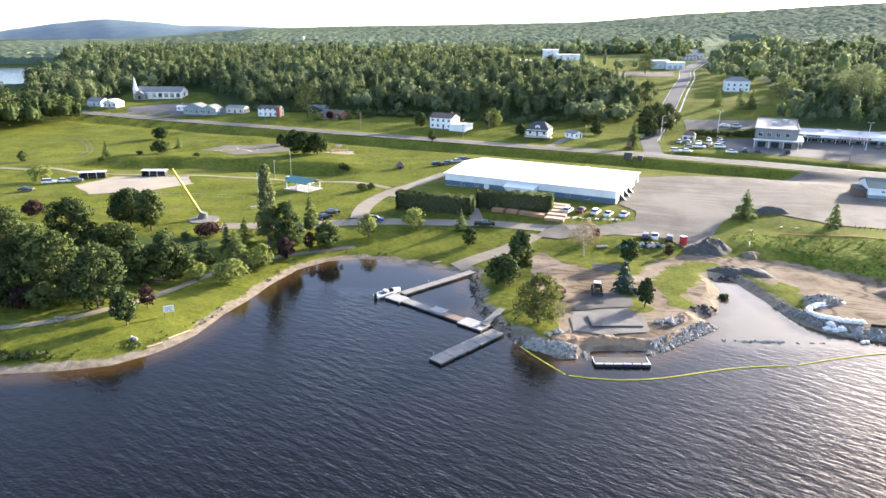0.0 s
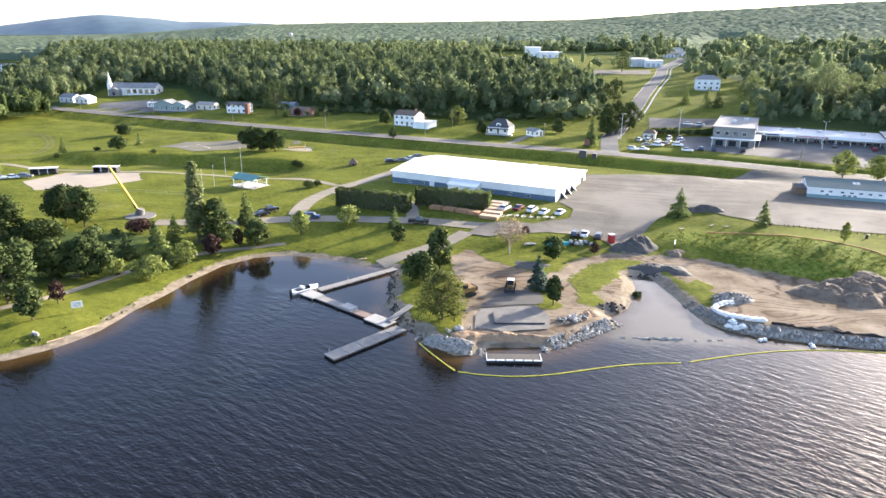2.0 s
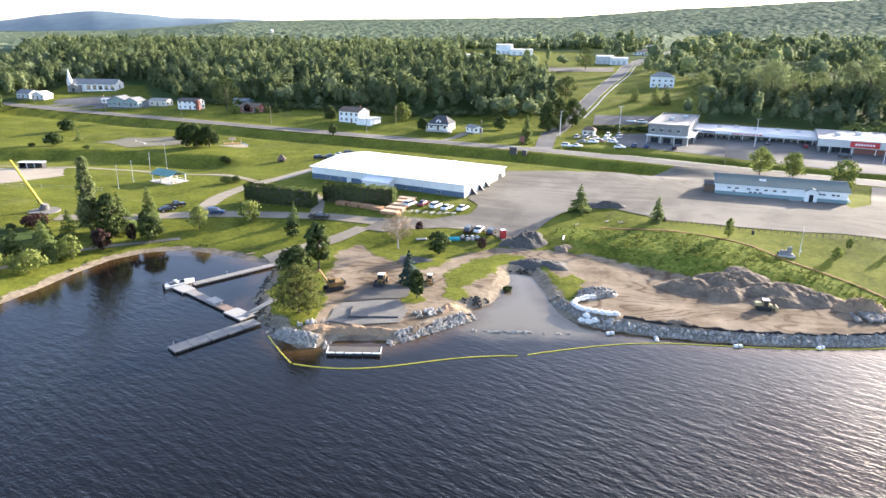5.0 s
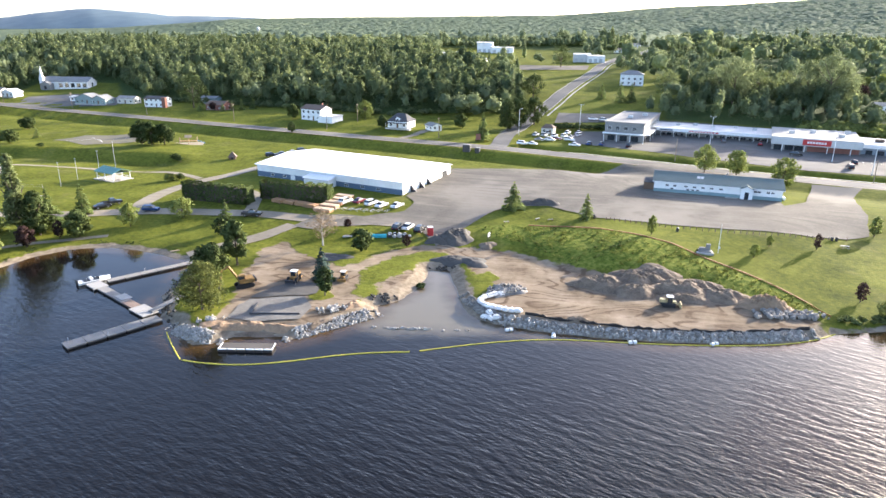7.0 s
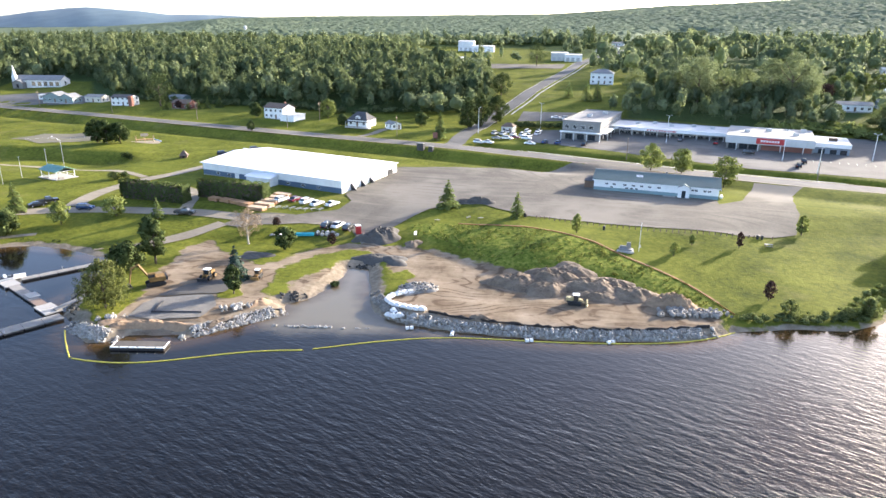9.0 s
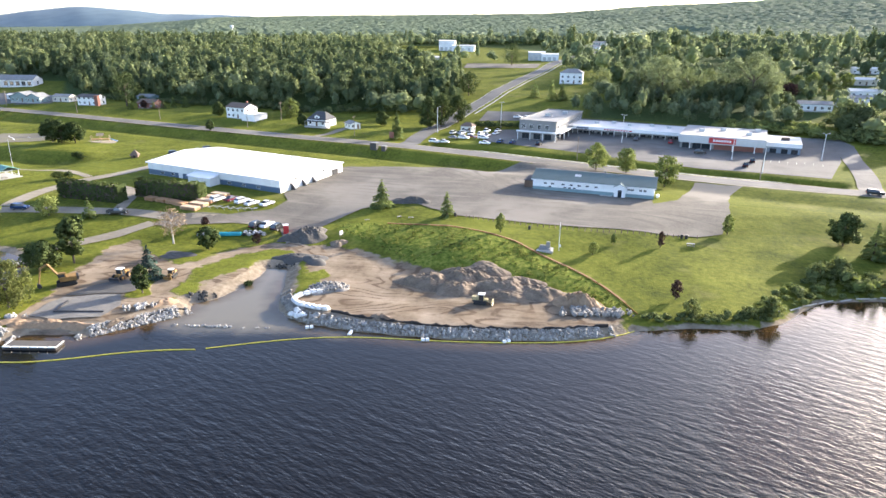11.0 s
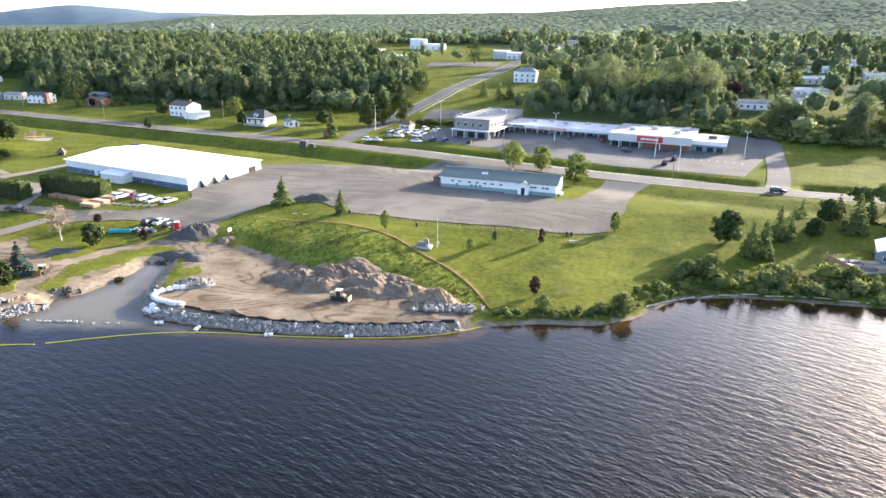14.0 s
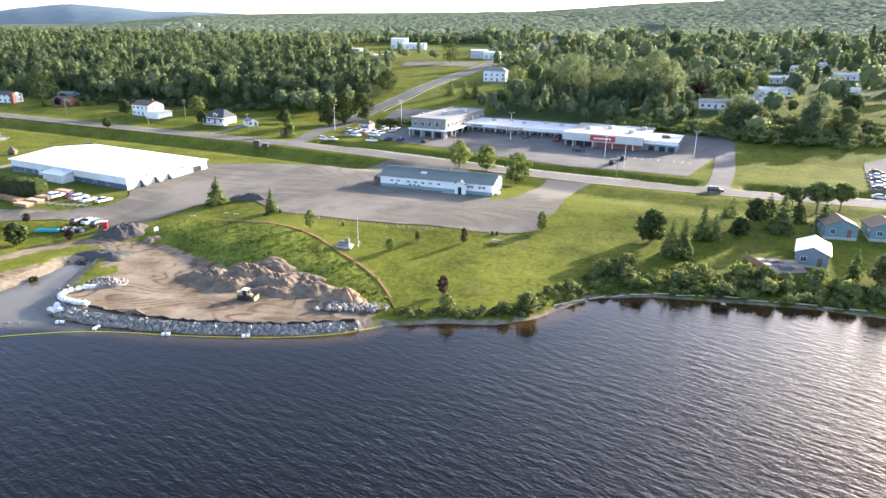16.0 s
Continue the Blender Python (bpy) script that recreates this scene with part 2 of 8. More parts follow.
    dug = edge(t, calc(t, "ADD", field(t, "earth"), calc(t, "MULTIPLY", noisy(t, at, 0.4, 4.0), 5.0)), 2.1, 3.0)
    c = mixed(t, dug, c, earth)
    # sand and stones of the beach
    sand = ramp(t, noisy(t, at, 0.8, 5.0, 0.6), [(0.3, (0.15, 0.122, 0.088)), (0.5, (0.235, 0.192, 0.14)), (0.7, (0.31, 0.262, 0.195))])
    c = mixed(t, edge(t, calc(t, "ADD", field(t, "sand"), calc(t, "MULTIPLY", noisy(t, at, 0.35, 5.0, 0.65), 3.6)), 1.9, 2.5), c, sand)
    t.links.new(c, b.inputs["Base Color"])
    rough = calc(t, "ADD", noisy(t, at, 2.5, 4.0), calc(t, "MULTIPLY", mid, 1.5))
    bumpy(t, b, calc(t, "MULTIPLY", rough, calc(t, "SUBTRACT", 1.0, calc(t, "MULTIPLY", dug, 0.6))), 0.42, 0.3)
    return m


def water_material():
    m, t, b = shader("lake_water", 0.06)
    b.inputs["IOR"].default_value = 1.33
    silt = edge(t, calc(t, "ADD", field(t, "silt"), calc(t, "MULTIPLY", noisy(t, coords(t), 0.12, 3.0), 8.0)), 2.0, 10.0)
    peat = edge(t, field(t, "shallow"), 0.0, 1.0)
    c = mixed(t, peat, (0.006, 0.0055, 0.005), (0.060, 0.034, 0.013))
    c = mixed(t, calc(t, "MULTIPLY", silt, 0.8), c, (0.175, 0.152, 0.108))
    t.links.new(c, b.inputs["Base Color"])
    long = noisy(t, coords(t, (0.36, 1.0, 1), radians(-36)), 0.92, 2.0, 0.45)
    short = noisy(t, coords(t, (0.55, 1.0, 1), radians(-30)), 2.3, 3.0, 0.55)
    swell = noisy(t, coords(t), 0.03, 2.0)
    h = calc(t, "ADD", calc(t, "MULTIPLY", long, 0.62), calc(t, "MULTIPLY", short, 0.32))
    h = calc(t, "MULTIPLY", h, calc(t, "ADD", 0.6, calc(t, "MULTIPLY", swell, 0.7)))
    h = calc(t, "MULTIPLY", h, calc(t, "SUBTRACT", 1.0, calc(t, "MULTIPLY", field(t, "calm"), 0.82)))
    h = calc(t, "MULTIPLY", h, calc(t, "SUBTRACT", 1.0, calc(t, "MULTIPLY", silt, 0.8)))
    bumpy(t, b, h, 0.72, 0.5)
    return m


def gravel_material(name, low, high, patch=(0.5, 0.48, 0.45), streak=0.35):
    m, t, b = shader(name, 0.92)
    b.inputs["Specular IOR Level"].default_value = 0.2
    at = coords(t)
    fine, mid = noisy(t, at, 1.6, 6.0, 0.72), noisy(t, at, 0.11, 5.0, 0.6)
    run = noisy(t, coords(t, (0.10, 0.8, 1), radians(-16)), 0.5, 5.0)
    c = ramp(t, calc(t, "ADD", calc(t, "MULTIPLY", mid, 0.48), calc(t, "MULTIPLY", fine, 0.52)), [(0.3, low), (0.7, high)])
    c = mixed(t, calc(t, "MULTIPLY", edge(t, run, 0.5, 0.72), streak * 0.6), c, patch)
    c = mixed(t, calc(t, "MULTIPLY", edge(t, noisy(t, at, 0.028, 4.0, 0.6), 0.46, 0.62), streak), c, patch)
    # faint wheel marks that curve over the surface
    wheel = edge(t, calc(t, "SINE", calc(t, "MULTIPLY", noisy(t, coords(t, (0.5, 1.1, 1), -0.35), 0.022, 1.0, 0.3), 150.0)), 0.55, 0.98)
    worn = edge(t, noisy(t, at, 0.05, 4.0, 0.6), 0.46, 0.60)
    c = mixed(t, calc(t, "MULTIPLY", calc(t, "MULTIPLY", wheel, worn), streak * 0.75), c, low)
    t.links.new(c, b.inputs["Base Color"])
    bumpy(t, b, fine, 0.4, 0.06)
    return m


GROUND, WATER = ground_material(), water_material()
GRAVEL = gravel_material("gravel", (0.080, 0.072, 0.060), (0.172, 0.154, 0.127), (0.240, 0.216, 0.180), 0.6)
LANE_GRAVEL = gravel_material("pale_lane_gravel", (0.175, 0.150, 0.112), (0.300, 0.260, 0.200), (0.350, 0.308, 0.242), 0.5)
ASPHALT = gravel_material("worn_asphalt", (0.092, 0.087, 0.080), (0.168, 0.159, 0.146), (0.205, 0.195, 0.177), 0.5)
COURT = gravel_material("weathered_court_surface", (0.095, 0.088, 0.062), (0.180, 0.163, 0.128), (0.155, 0.152, 0.085), 0.6)
SIDE_ASPHALT = gravel_material("side_road_asphalt", (0.075, 0.074, 0.073), (0.14, 0.137, 0.132), (0.17, 0.166, 0.158), 0.4)
CONCRETE = plain("concrete", (0.42, 0.40, 0.37), 0.9, vary=0.2, size=0.5, fine=6.0, bump=0.2)
INFIELD = plain("infield_sand", (0.33, 0.275, 0.205), 0.95, vary=0.15, size=0.2, fine=3.0)

# ---- setting: ground, water, roads ----
def spaced(start, stop, first, grow, cap):
    out, gap = [start], first
    while (out[-1] < stop) if stop > start else (out[-1] > stop):
        out.append(out[-1] + math.copysign(gap, stop - start))
        gap = min(gap * grow, cap)
    return out


xs = np.array(spaced(-112, -5200, 1.4, 1.075, 160)[:0:-1] + list(np.arange(-112, 276, 1.5)) + spaced(276, 5200, 1.6, 1.075, 160))
ys = np.array(list(np.arange(-300, 84, 16.0)) + list(np.arange(84, 236, 1.4)) + spaced(236, 4900, 1.5, 1.032, 60))
GX, GY = np.meshgrid(xs, ys)
GZ = ground_z(GX, GY)
WOODS = {
    "west": [(-420, 290), (-275, 352), (-252, 377), (-236, 383), (-226, 393), (-222, 430), (-236, 500), (-170, 480), (-140, 420), (-80, 395), (-20, 372), (40, 345), (100, 352), (112, 372), (120, 450), (60, 560), (60, 640), (-60, 700), (-420, 900), (-700, 700)],
    "grove": [(-112, 116), (-84, 118), (-66, 124), (-56, 136), (-56, 158), (-84, 160), (-112, 154)],
    "east": [(171, 319), (196, 305), (220, 292), (246, 280), (275, 300), (300, 330), (330, 420), (250, 470), (218, 470), (207, 400), (192, 352), (180, 346)],
    "far": [(-4000, 4900), (-2600, 1170), (-640, 1190), (-420, 900), (-60, 700), (60, 780), (180, 720), (215, 560), (214, 470), (250, 470), (325, 420), (345, 335), (420, 325), (560, 330), (3000, 2000), (4800, 4900)],
}
EARTHWORKS = [WORKS, [(20, 147), (24, 152), (30, 144), (38, 137), (44, 133.5), (46, 128), (45, 120), (47.5, 116), (50, 112.5), (46, 109.5), (38, 104.5), (32, 103.5), (24, 103.5), (19.5, 104.5), (21, 110), (22, 116), (20.5, 124), (19.5, 131), (20, 140)],
              [(49, 124), (54, 130.5), (60, 138), (60, 130), (54.5, 119), (51, 117.5)]]
TRACK = [(42, 131), (46, 137), (50, 143), (57, 147.5), (64, 148), (70, 142), (78, 134), (86, 129)]
LAWNS = [[(70.8, 125), (76, 128), (73.8, 133), (71.2, 131)], [(36.5, 116.8), (39, 116), (41.5, 117.5), (40, 121), (38.5, 128), (36.6, 127.5)], [(8, 118), (16, 107), (20, 105.4), (21, 112), (18, 120), (14, 126)]]
BERM = [(72, 163), (84, 160), (96, 157), (107, 151), (114, 145), (121, 138), (129, 130), (134, 123), (137, 113), (131, 112), (124, 122), (108, 129), (96, 132), (84, 146), (74, 155)]


def fields(mesh, **values):
    for name, v in values.items():
        mesh.attributes.new(name, "FLOAT", "POINT").data.foreach_set("value", np.asarray(v, np.float32).ravel())


def lattice(name, gx, gy, gz, material):
    rows, cols = gx.shape
    mesh = bpy.data.meshes.new(name)
    k = np.arange(rows * cols).reshape(rows, cols)
    quads = np.stack([k[:-1, :-1], k[:-1, 1:], k[1:, 1:], k[1:, :-1]], -1).reshape(-1, 4)
    mesh.vertices.add(rows * cols)
    mesh.vertices.foreach_set("co", np.stack([gx, gy, gz], -1).astype(np.float32).ravel())
    mesh.loops.add(quads.size)
    mesh.loops.foreach_set("vertex_index", quads.ravel().astype(np.int32))
    mesh.polygons.add(len(quads))
    mesh.polygons.foreach_set("loop_start", np.arange(0, quads.size, 4, dtype=np.int32))
    mesh.update(calc_edges=True)
    mesh.polygons.foreach_set("use_smooth", np.ones(len(quads), bool))
    mesh.materials.append(material)
    return new(name, mesh)


def near_areas(areas, gx, gy, reach=60):
    out = np.full(gx.shape, -99.0)
    for poly in areas:
        p = np.array(poly, float)
        box = (gx > p[:, 0].min() - reach) & (gx < p[:, 0].max() + reach) & (gy > p[:, 1].min() - reach) & (gy < p[:, 1].max() + reach)
        if box.any():
            out[box] = np.maximum(out[box], off_area(p, gx[box], gy[box]))
    return out


shore_gap = np.where((np.abs(GX) < 900) & (GY < 420), off_line(SHORE, GX, GY), 400)
ground = tagged(lattice("ground", GX, GY, GZ, GROUND), "mown green lakeside grassland rolling up to wooded hills", "ground", kind="structure")
bare = np.maximum(near_areas(EARTHWORKS, GX, GY), 2.3 - off_line(TRACK, GX, GY))
bare = np.minimum(bare, -2.0 * near_areas(LAWNS, GX, GY) - 0.5)
fields(ground.data, earth=bare, weeds=near_areas([BERM], GX, GY), wood=near_areas(WOODS.values(), GX, GY),
       sand=(np.where(GX > 133, 1.3, np.where(GX < 9, 2.4, 3.0)) - shore_gap) * np.where(GZ < 4, 1, 0) - np.where(GZ < 4, 0, 9))
wx = np.array(spaced(-112, -5000, 4, 1.2, 400)[:0:-1] + list(np.arange(-112, 276, 1.5)) + spaced(276, 5000, 4, 1.2, 400))
wy = np.array(spaced(70, -2500, 4, 1.3, 300)[:0:-1] + list(np.arange(70, 154, 1.5)) + spaced(154, 1500, 4, 1.2, 60))
WX, WY = np.meshgrid(wx, wy)
water = tagged(lattice("water", WX, WY, WX * 0, WATER), "dark rippled lake water reflecting the sky", "water", kind="structure")
COVE = [(50, 112), (50, 117), (57, 125), (59, 138), (66, 138), (68, 114), (76, 106), (84, 102), (66, 103), (48, 104), (46, 108)]
HARBOUR = [(6, 141), (6, 118), (10, 110), (-12, 128), (-40, 130), (-28, 150), (0, 144)]
wet = off_line(SHORE, WX, WY)
fields(water.data, silt=near_areas([COVE], WX, WY), calm=np.maximum(1.12 * step(-6, 4, near_areas([COVE, HARBOUR], WX, WY)), 1 - step(-4, 48, wet)), shallow=np.clip(1 - wet / 6.0, 0, 1))


def sheet(name, outline, lift, material, label, category, grid=3.0, wobble=0.0, kind="structure"):
    """A flat covering that follows the ground inside an outline."""
    from mathutils.geometry import delaunay_2d_cdt
    line = []
    for (ax, ay), (bx, by) in zip(outline, outline[1:] + outline[:1]):
        n = max(1, int(math.hypot(bx - ax, by - ay) / grid))
        for i in range(n):
            px, py = ax + (bx - ax) * i / n, ay + (by - ay) * i / n
            line.append((px + wobble * float(ripple(px, py, 2.3, 1.0)), py + wobble * float(ripple(px, py, 2.9, 4.0))))
    p = np.array(line)
    gx, gy = np.meshgrid(np.arange(p[:, 0].min(), p[:, 0].max(), grid), np.arange(p[:, 1].min(), p[:, 1].max(), grid))
    gx, gy = gx.ravel(), gy.ravel()
    keep = off_area(p, gx, gy) > 0.5 * grid
    pts = [Vector(v) for v in line] + [Vector(v) for v in zip(gx[keep], gy[keep])]
    n = len(line)
    flat, _, faces, *_ = delaunay_2d_cdt(pts, [(i, (i + 1) % n) for i in range(n)], [], 1, 1e-4)
    fx, fy = np.array([v.x for v in flat]), np.array([v.y for v in flat])
    fz = ground_z(fx, fy) + lift
    mesh = bpy.data.meshes.new(name)
    mesh.from_pydata(list(zip(fx, fy, fz)), [], faces)
    mesh.polygons.foreach_set("use_smooth", np.ones(len(mesh.polygons), bool))
    mesh.materials.append(material)
    return tagged(new(name, mesh), label, category, kind=kind)


def smooth_line(points, gap=2.0):
    p = np.array(points, float)
    k = np.r_[0, np.cumsum(np.hypot(*np.diff(p, axis=0).T))]
    n = max(2, int(k[-1] / gap))
    at = np.linspace(0, k[-1], n + 1)
    x, y = np.interp(at, k, p[:, 0]), np.interp(at, k, p[:, 1])
    r = max(1, int(6.0 / gap))
    for _ in range(3):
        xi, yi = np.r_[[x[0]] * r, x, [x[-1]] * r], np.r_[[y[0]] * r, y, [y[-1]] * r]
        x2 = np.convolve(xi, np.ones(2 * r + 1) / (2 * r + 1), "valid")
        y2 = np.convolve(yi, np.ones(2 * r + 1) / (2 * r + 1), "valid")
        x2[[0, -1]], y2[[0, -1]] = x[[0, -1]], y[[0, -1]]
        x, y = x2, y2
    return x, y


def lane(name, points, width, lift, material, label, category="road", shift=0.0, gap=2.0, kind="structure", across=5):
    """A strip along a line that follows the ground."""
    x, y = smooth_line(points, gap)
    tx, ty = np.gradient(x), np.gradient(y)
    n = np.hypot(tx, ty)
    nx, ny = -ty / n, tx / n
    s = np.linspace(-0.5, 0.5, across) * width + shift
    lx, ly = x[:, None] + nx[:, None] * s, y[:, None] + ny[:, None] * s
    ob = lattice(name, lx, ly, ground_z(lx, ly) + lift, material)
    return tagged(ob, label, category, kind=kind)


lane("road_shoulder", MAIN, 9.5, 0.10, LANE_GRAVEL, "pale gravel shoulders of the highway")
lane("road", MAIN, 7.2, 0.14, ASPHALT, "worn grey asphalt highway with gravel shoulders")
lane("road", CROSS, 7.6, 0.14, SIDE_ASPHALT, "straight grey asphalt side road climbing towards the hills")
LOT = [(62, 149), (58, 158), (53, 164), (42, 161), (30, 158), (24, 161), (28, 168), (42, 168), (53, 173), (55.5, 181), (52.2, 188.6), (59.4, 203), (66.8, 217.8), (60, 222), (68, 224), (83, 224), (105, 222), (120, 226), (137, 233), (150, 226), (157, 214), (150, 199.5), (165, 192), (161, 179), (160, 175), (168.4, 179.4), (181.2, 199.6), (187.8, 196), (194, 194),
       (187, 187), (178, 166), (171, 153), (164, 150.5), (154, 150), (127, 155.5), (104, 163.5), (93, 176), (83, 177), (76, 171), (70, 162)]
sheet("gravel_lot", LOT, 0.16, GRAVEL, "wide pale grey gravel yard between the arena and the long hall", "gravel lot", wobble=0.5)
lane("lane", [(62, 162), (48, 165), (30, 164), (19, 171), (9, 172), (-8, 175), (-19, 176), (-30, 174), (-42, 170), (-60, 168)], 5.0, 0.12, LANE_GRAVEL, "pale gravel park lane along the lawns", "lane")
lane("lane", [(-24, 178), (-25, 184), (-22, 198), (-17, 208), (-6, 223), (1, 233)], 5.0, 0.15, LANE_GRAVEL, "pale gravel lane bending up behind the hedge", "lane")
lane("lane", [(-170, 246), (-124, 240), (-94, 233), (-71, 232), (-53, 225), (-33, 225), (-18, 212)], 2.6, 0.12, LANE_GRAVEL, "narrow pale path across the park", "lane")
lane("lane", [(9.5, 171.5), (8.9, 178), (9.2, 186), (6, 194), (-4, 199), (-20, 203)], 3.6, 0.17, LANE_GRAVEL, "narrow gravel track through the gap in the hedge", "lane")
lane("lane", [(45.5, 284), (51.6, 293.0), (57.0, 297.5)], 3.4, 0.16, LANE_GRAVEL, "grey gravel driveway beside the white cottage", "lane", across=3)
lane("lane", [(24, 162), (19, 154), (8, 148), (3, 143.5)], 4.5, 0.16, LANE_GRAVEL, "gravel ramp leading down to the boat dock", "lane")
MALL_LOT = [(120, 273), (120, 286), (126, 304), (149, 300), (160, 318), (170, 318), (253, 270), (266, 266), (266, 255), (257, 250), (249, 235), (229, 206.5), (192, 222), (167, 240), (149, 254)]
sheet("parking_lot", MALL_LOT, 0.09, ASPHALT, "grey asphalt parking lot in front of the shops", "parking lot", grid=4.0)
sheet("parking_lot", [(119.3, 322.6), (124.8, 343), (158.3, 333), (152.7, 317.5)], 0.12, ASPHALT, "small asphalt parking strip above the shops", "parking lot", grid=4.0)
lane("lane", DRIVE, 7.0, 0.18, ASPHALT, "asphalt driveway into the parking lot", "lane")
lane("lane", [(-96, 103.5), (-79.6, 106.3), (-70, 109.2), (-62.5, 113.4), (-55, 127), (-47.5, 143.5), (-35.4, 152), (-22.5, 157)], 1.7, 0.10, LANE_GRAVEL, "pale gravel footpath through the lakeside trees", "lane", across=3)
WORN = plain("worn_grass_track", (0.105, 0.10, 0.040), 0.95, vary=0.3, size=0.5, fine=3.0)
for off in (-1.1, 1.1):
    lane("wheel_track", [(-228, 296), (-212, 311), (-198, 319), (-183, 321), (-166, 304), (-154, 282), (-151, 268), (-166, 258), (-190, 257)], 0.6, 0.07, WORN, "faint worn wheel track looping over the meadow", "track", shift=off, across=2)
for off in (-4.05, 4.05):
    lane("kerb", CROSS[1:], 0.35, 0.22, CONCRETE, "pale concrete kerb along the side road", "kerb", shift=off, across=2)
lane("pavement", CROSS[2:], 0.9, 0.16, CONCRETE, "narrow pale pavement beside the side road", "pavement", shift=-6.6, across=2)
sheet("parking_lot", [(-214, 394), (-196, 406), (-199, 420), (-176, 448), (-128, 404), (-126, 381)], 0.10, ASPHALT, "dark asphalt lot below the church", "parking lot", grid=5.0)
sheet("parking_lot", [(118, 509), (172, 500), (180, 530), (122, 540)], 0.3, GRAVEL, "pale gravel lot across the fields", "parking lot", grid=6.0)
sheet("parking_lot", [(275.5, 181), (287, 203), (300, 226), (314, 232), (322, 214), (306, 194), (293, 172)], 0.12, ASPHALT, "dark asphalt sales lot beside the highway", "parking lot", grid=4.0)
sheet("tennis_court", [(-106, 281), (-85, 267), (-65, 280), (-75, 301), (-99, 295)], 0.12, COURT, "worn grey sports court with a faded line", "court", grid=4.0)
sheet("infield", [(-125, 216), (-114, 203), (-98, 207), (-86, 219), (-92, 230), (-120, 232)], 0.10, INFIELD, "tan sand baseball infield", "infield", wobble=0.8)


# the mountain far behind the lake
def mountain():
    us = np.linspace(-0.98, -0.16, 90)
    crest = np.interp(us, [-0.98, -0.80, -0.648, -0.566, -0.491, -0.425, -0.375, -0.326, -0.26, -0.2, -0.16], [50, 58, 74, 130, 158, 141, 114, 120, 110, 94, 60])
    depth = np.linspace(0, 1, 14)
    ux, dv = np.meshgrid(us, depth)
    y = 3700 + 1000 * dv
    x = ux * y
    z = -6 + (np.interp(us, us, crest)[None, :] + 6) * np.sin(dv * np.pi * 0.5) ** 0.8 + 5 * ripple(x, y, 160, 1.0) * dv
    # The blue is distance haze put straight into the base colour.
    m, t, b = shader("haze_blue_mountain", 1.0)
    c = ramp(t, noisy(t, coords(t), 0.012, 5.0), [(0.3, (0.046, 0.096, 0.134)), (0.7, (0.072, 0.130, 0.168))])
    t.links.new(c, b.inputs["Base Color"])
    tagged(lattice("mountain", x, y, z, m), "low wooded mountain on the horizon, haze blue put into its colour", "mountain", kind="structure")


mountain()

# ---- shaping helpers ----
def part(name, bm, material, parent, label=""):
    mesh = bpy.data.meshes.new(name)
    bm.to_mesh(mesh)
    bm.free()
    mesh.materials.append(material)
    ob = new(name, mesh)
    ob.parent = parent
    return tagged(ob, label)


def thing(name, x, y, turn, label, category, group="", z=None, kind=""):
    ob = new(name)
    ob.matrix_basis = pose(x, y, float(ground_z(x, y)) if z is None else z, 0, 0, turn)
    return tagged(ob, label, category, group, kind)


def box(bm, x0, x1, y0, y1, z0, z1, bevel=0.0):
    m = Matrix.Translation(((x0 + x1) / 2, (y0 + y1) / 2, (z0 + z1) / 2)) @ Matrix.Diagonal((x1 - x0, y1 - y0, z1 - z0, 1))
    made = bmesh.ops.create_cube(bm, size=1, matrix=m)["verts"]
    if bevel:
        edges = list({e for v in made for e in v.link_edges})
        bmesh.ops.bevel(bm, geom=edges, offset=bevel, segments=2, affect="EDGES", clamp_overlap=True)
    return bm


def boxed(*a, **k):
    return box(bmesh.new(), *a, **k)


def rod(bm, a, b, r0, r1=None, sides=8):
    a, b = Vector(a), Vector(b)
    m = Matrix.Translation((a + b) / 2) @ (b - a).to_track_quat("Z", "Y").to_matrix().to_4x4()
    bmesh.ops.create_cone(bm, cap_ends=True, segments=sides, radius1=r0, radius2=r0 if r1 is None else r1, depth=(b - a).length, matrix=m)
    return bm


def rods(*rows, sides=8):
    bm = bmesh.new()
    for a, b, r0, r1 in rows:
        rod(bm, a, b, r0, r1, sides)
    return bm


def outline(points, depth, axis="y", bevel=0.0):
    """A closed outline in the x-z plane, pushed out to a depth along y (from -depth/2 to depth/2), or in x-y along z from 0."""
    bm = bmesh.new()
    if axis == "y":
        vs = [bm.verts.new((x, -depth / 2, z)) for x, z in points]
        way = (0, depth, 0)
    else:
        vs = [bm.verts.new((x, y, 0)) for x, y in points]
        way = (0, 0, depth)
    face = bm.faces.new(vs)
    made = bmesh.ops.extrude_face_region(bm, geom=[face])["geom"]
    bmesh.ops.translate(bm, verts=[v for v in made if isinstance(v, bmesh.types.BMVert)], vec=way)
    bmesh.ops.recalc_face_normals(bm, faces=bm.faces)
    if bevel:
        bmesh.ops.bevel(bm, geom=list(bm.edges), offset=bevel, segments=1, affect="EDGES", clamp_overlap=True)
    return bm


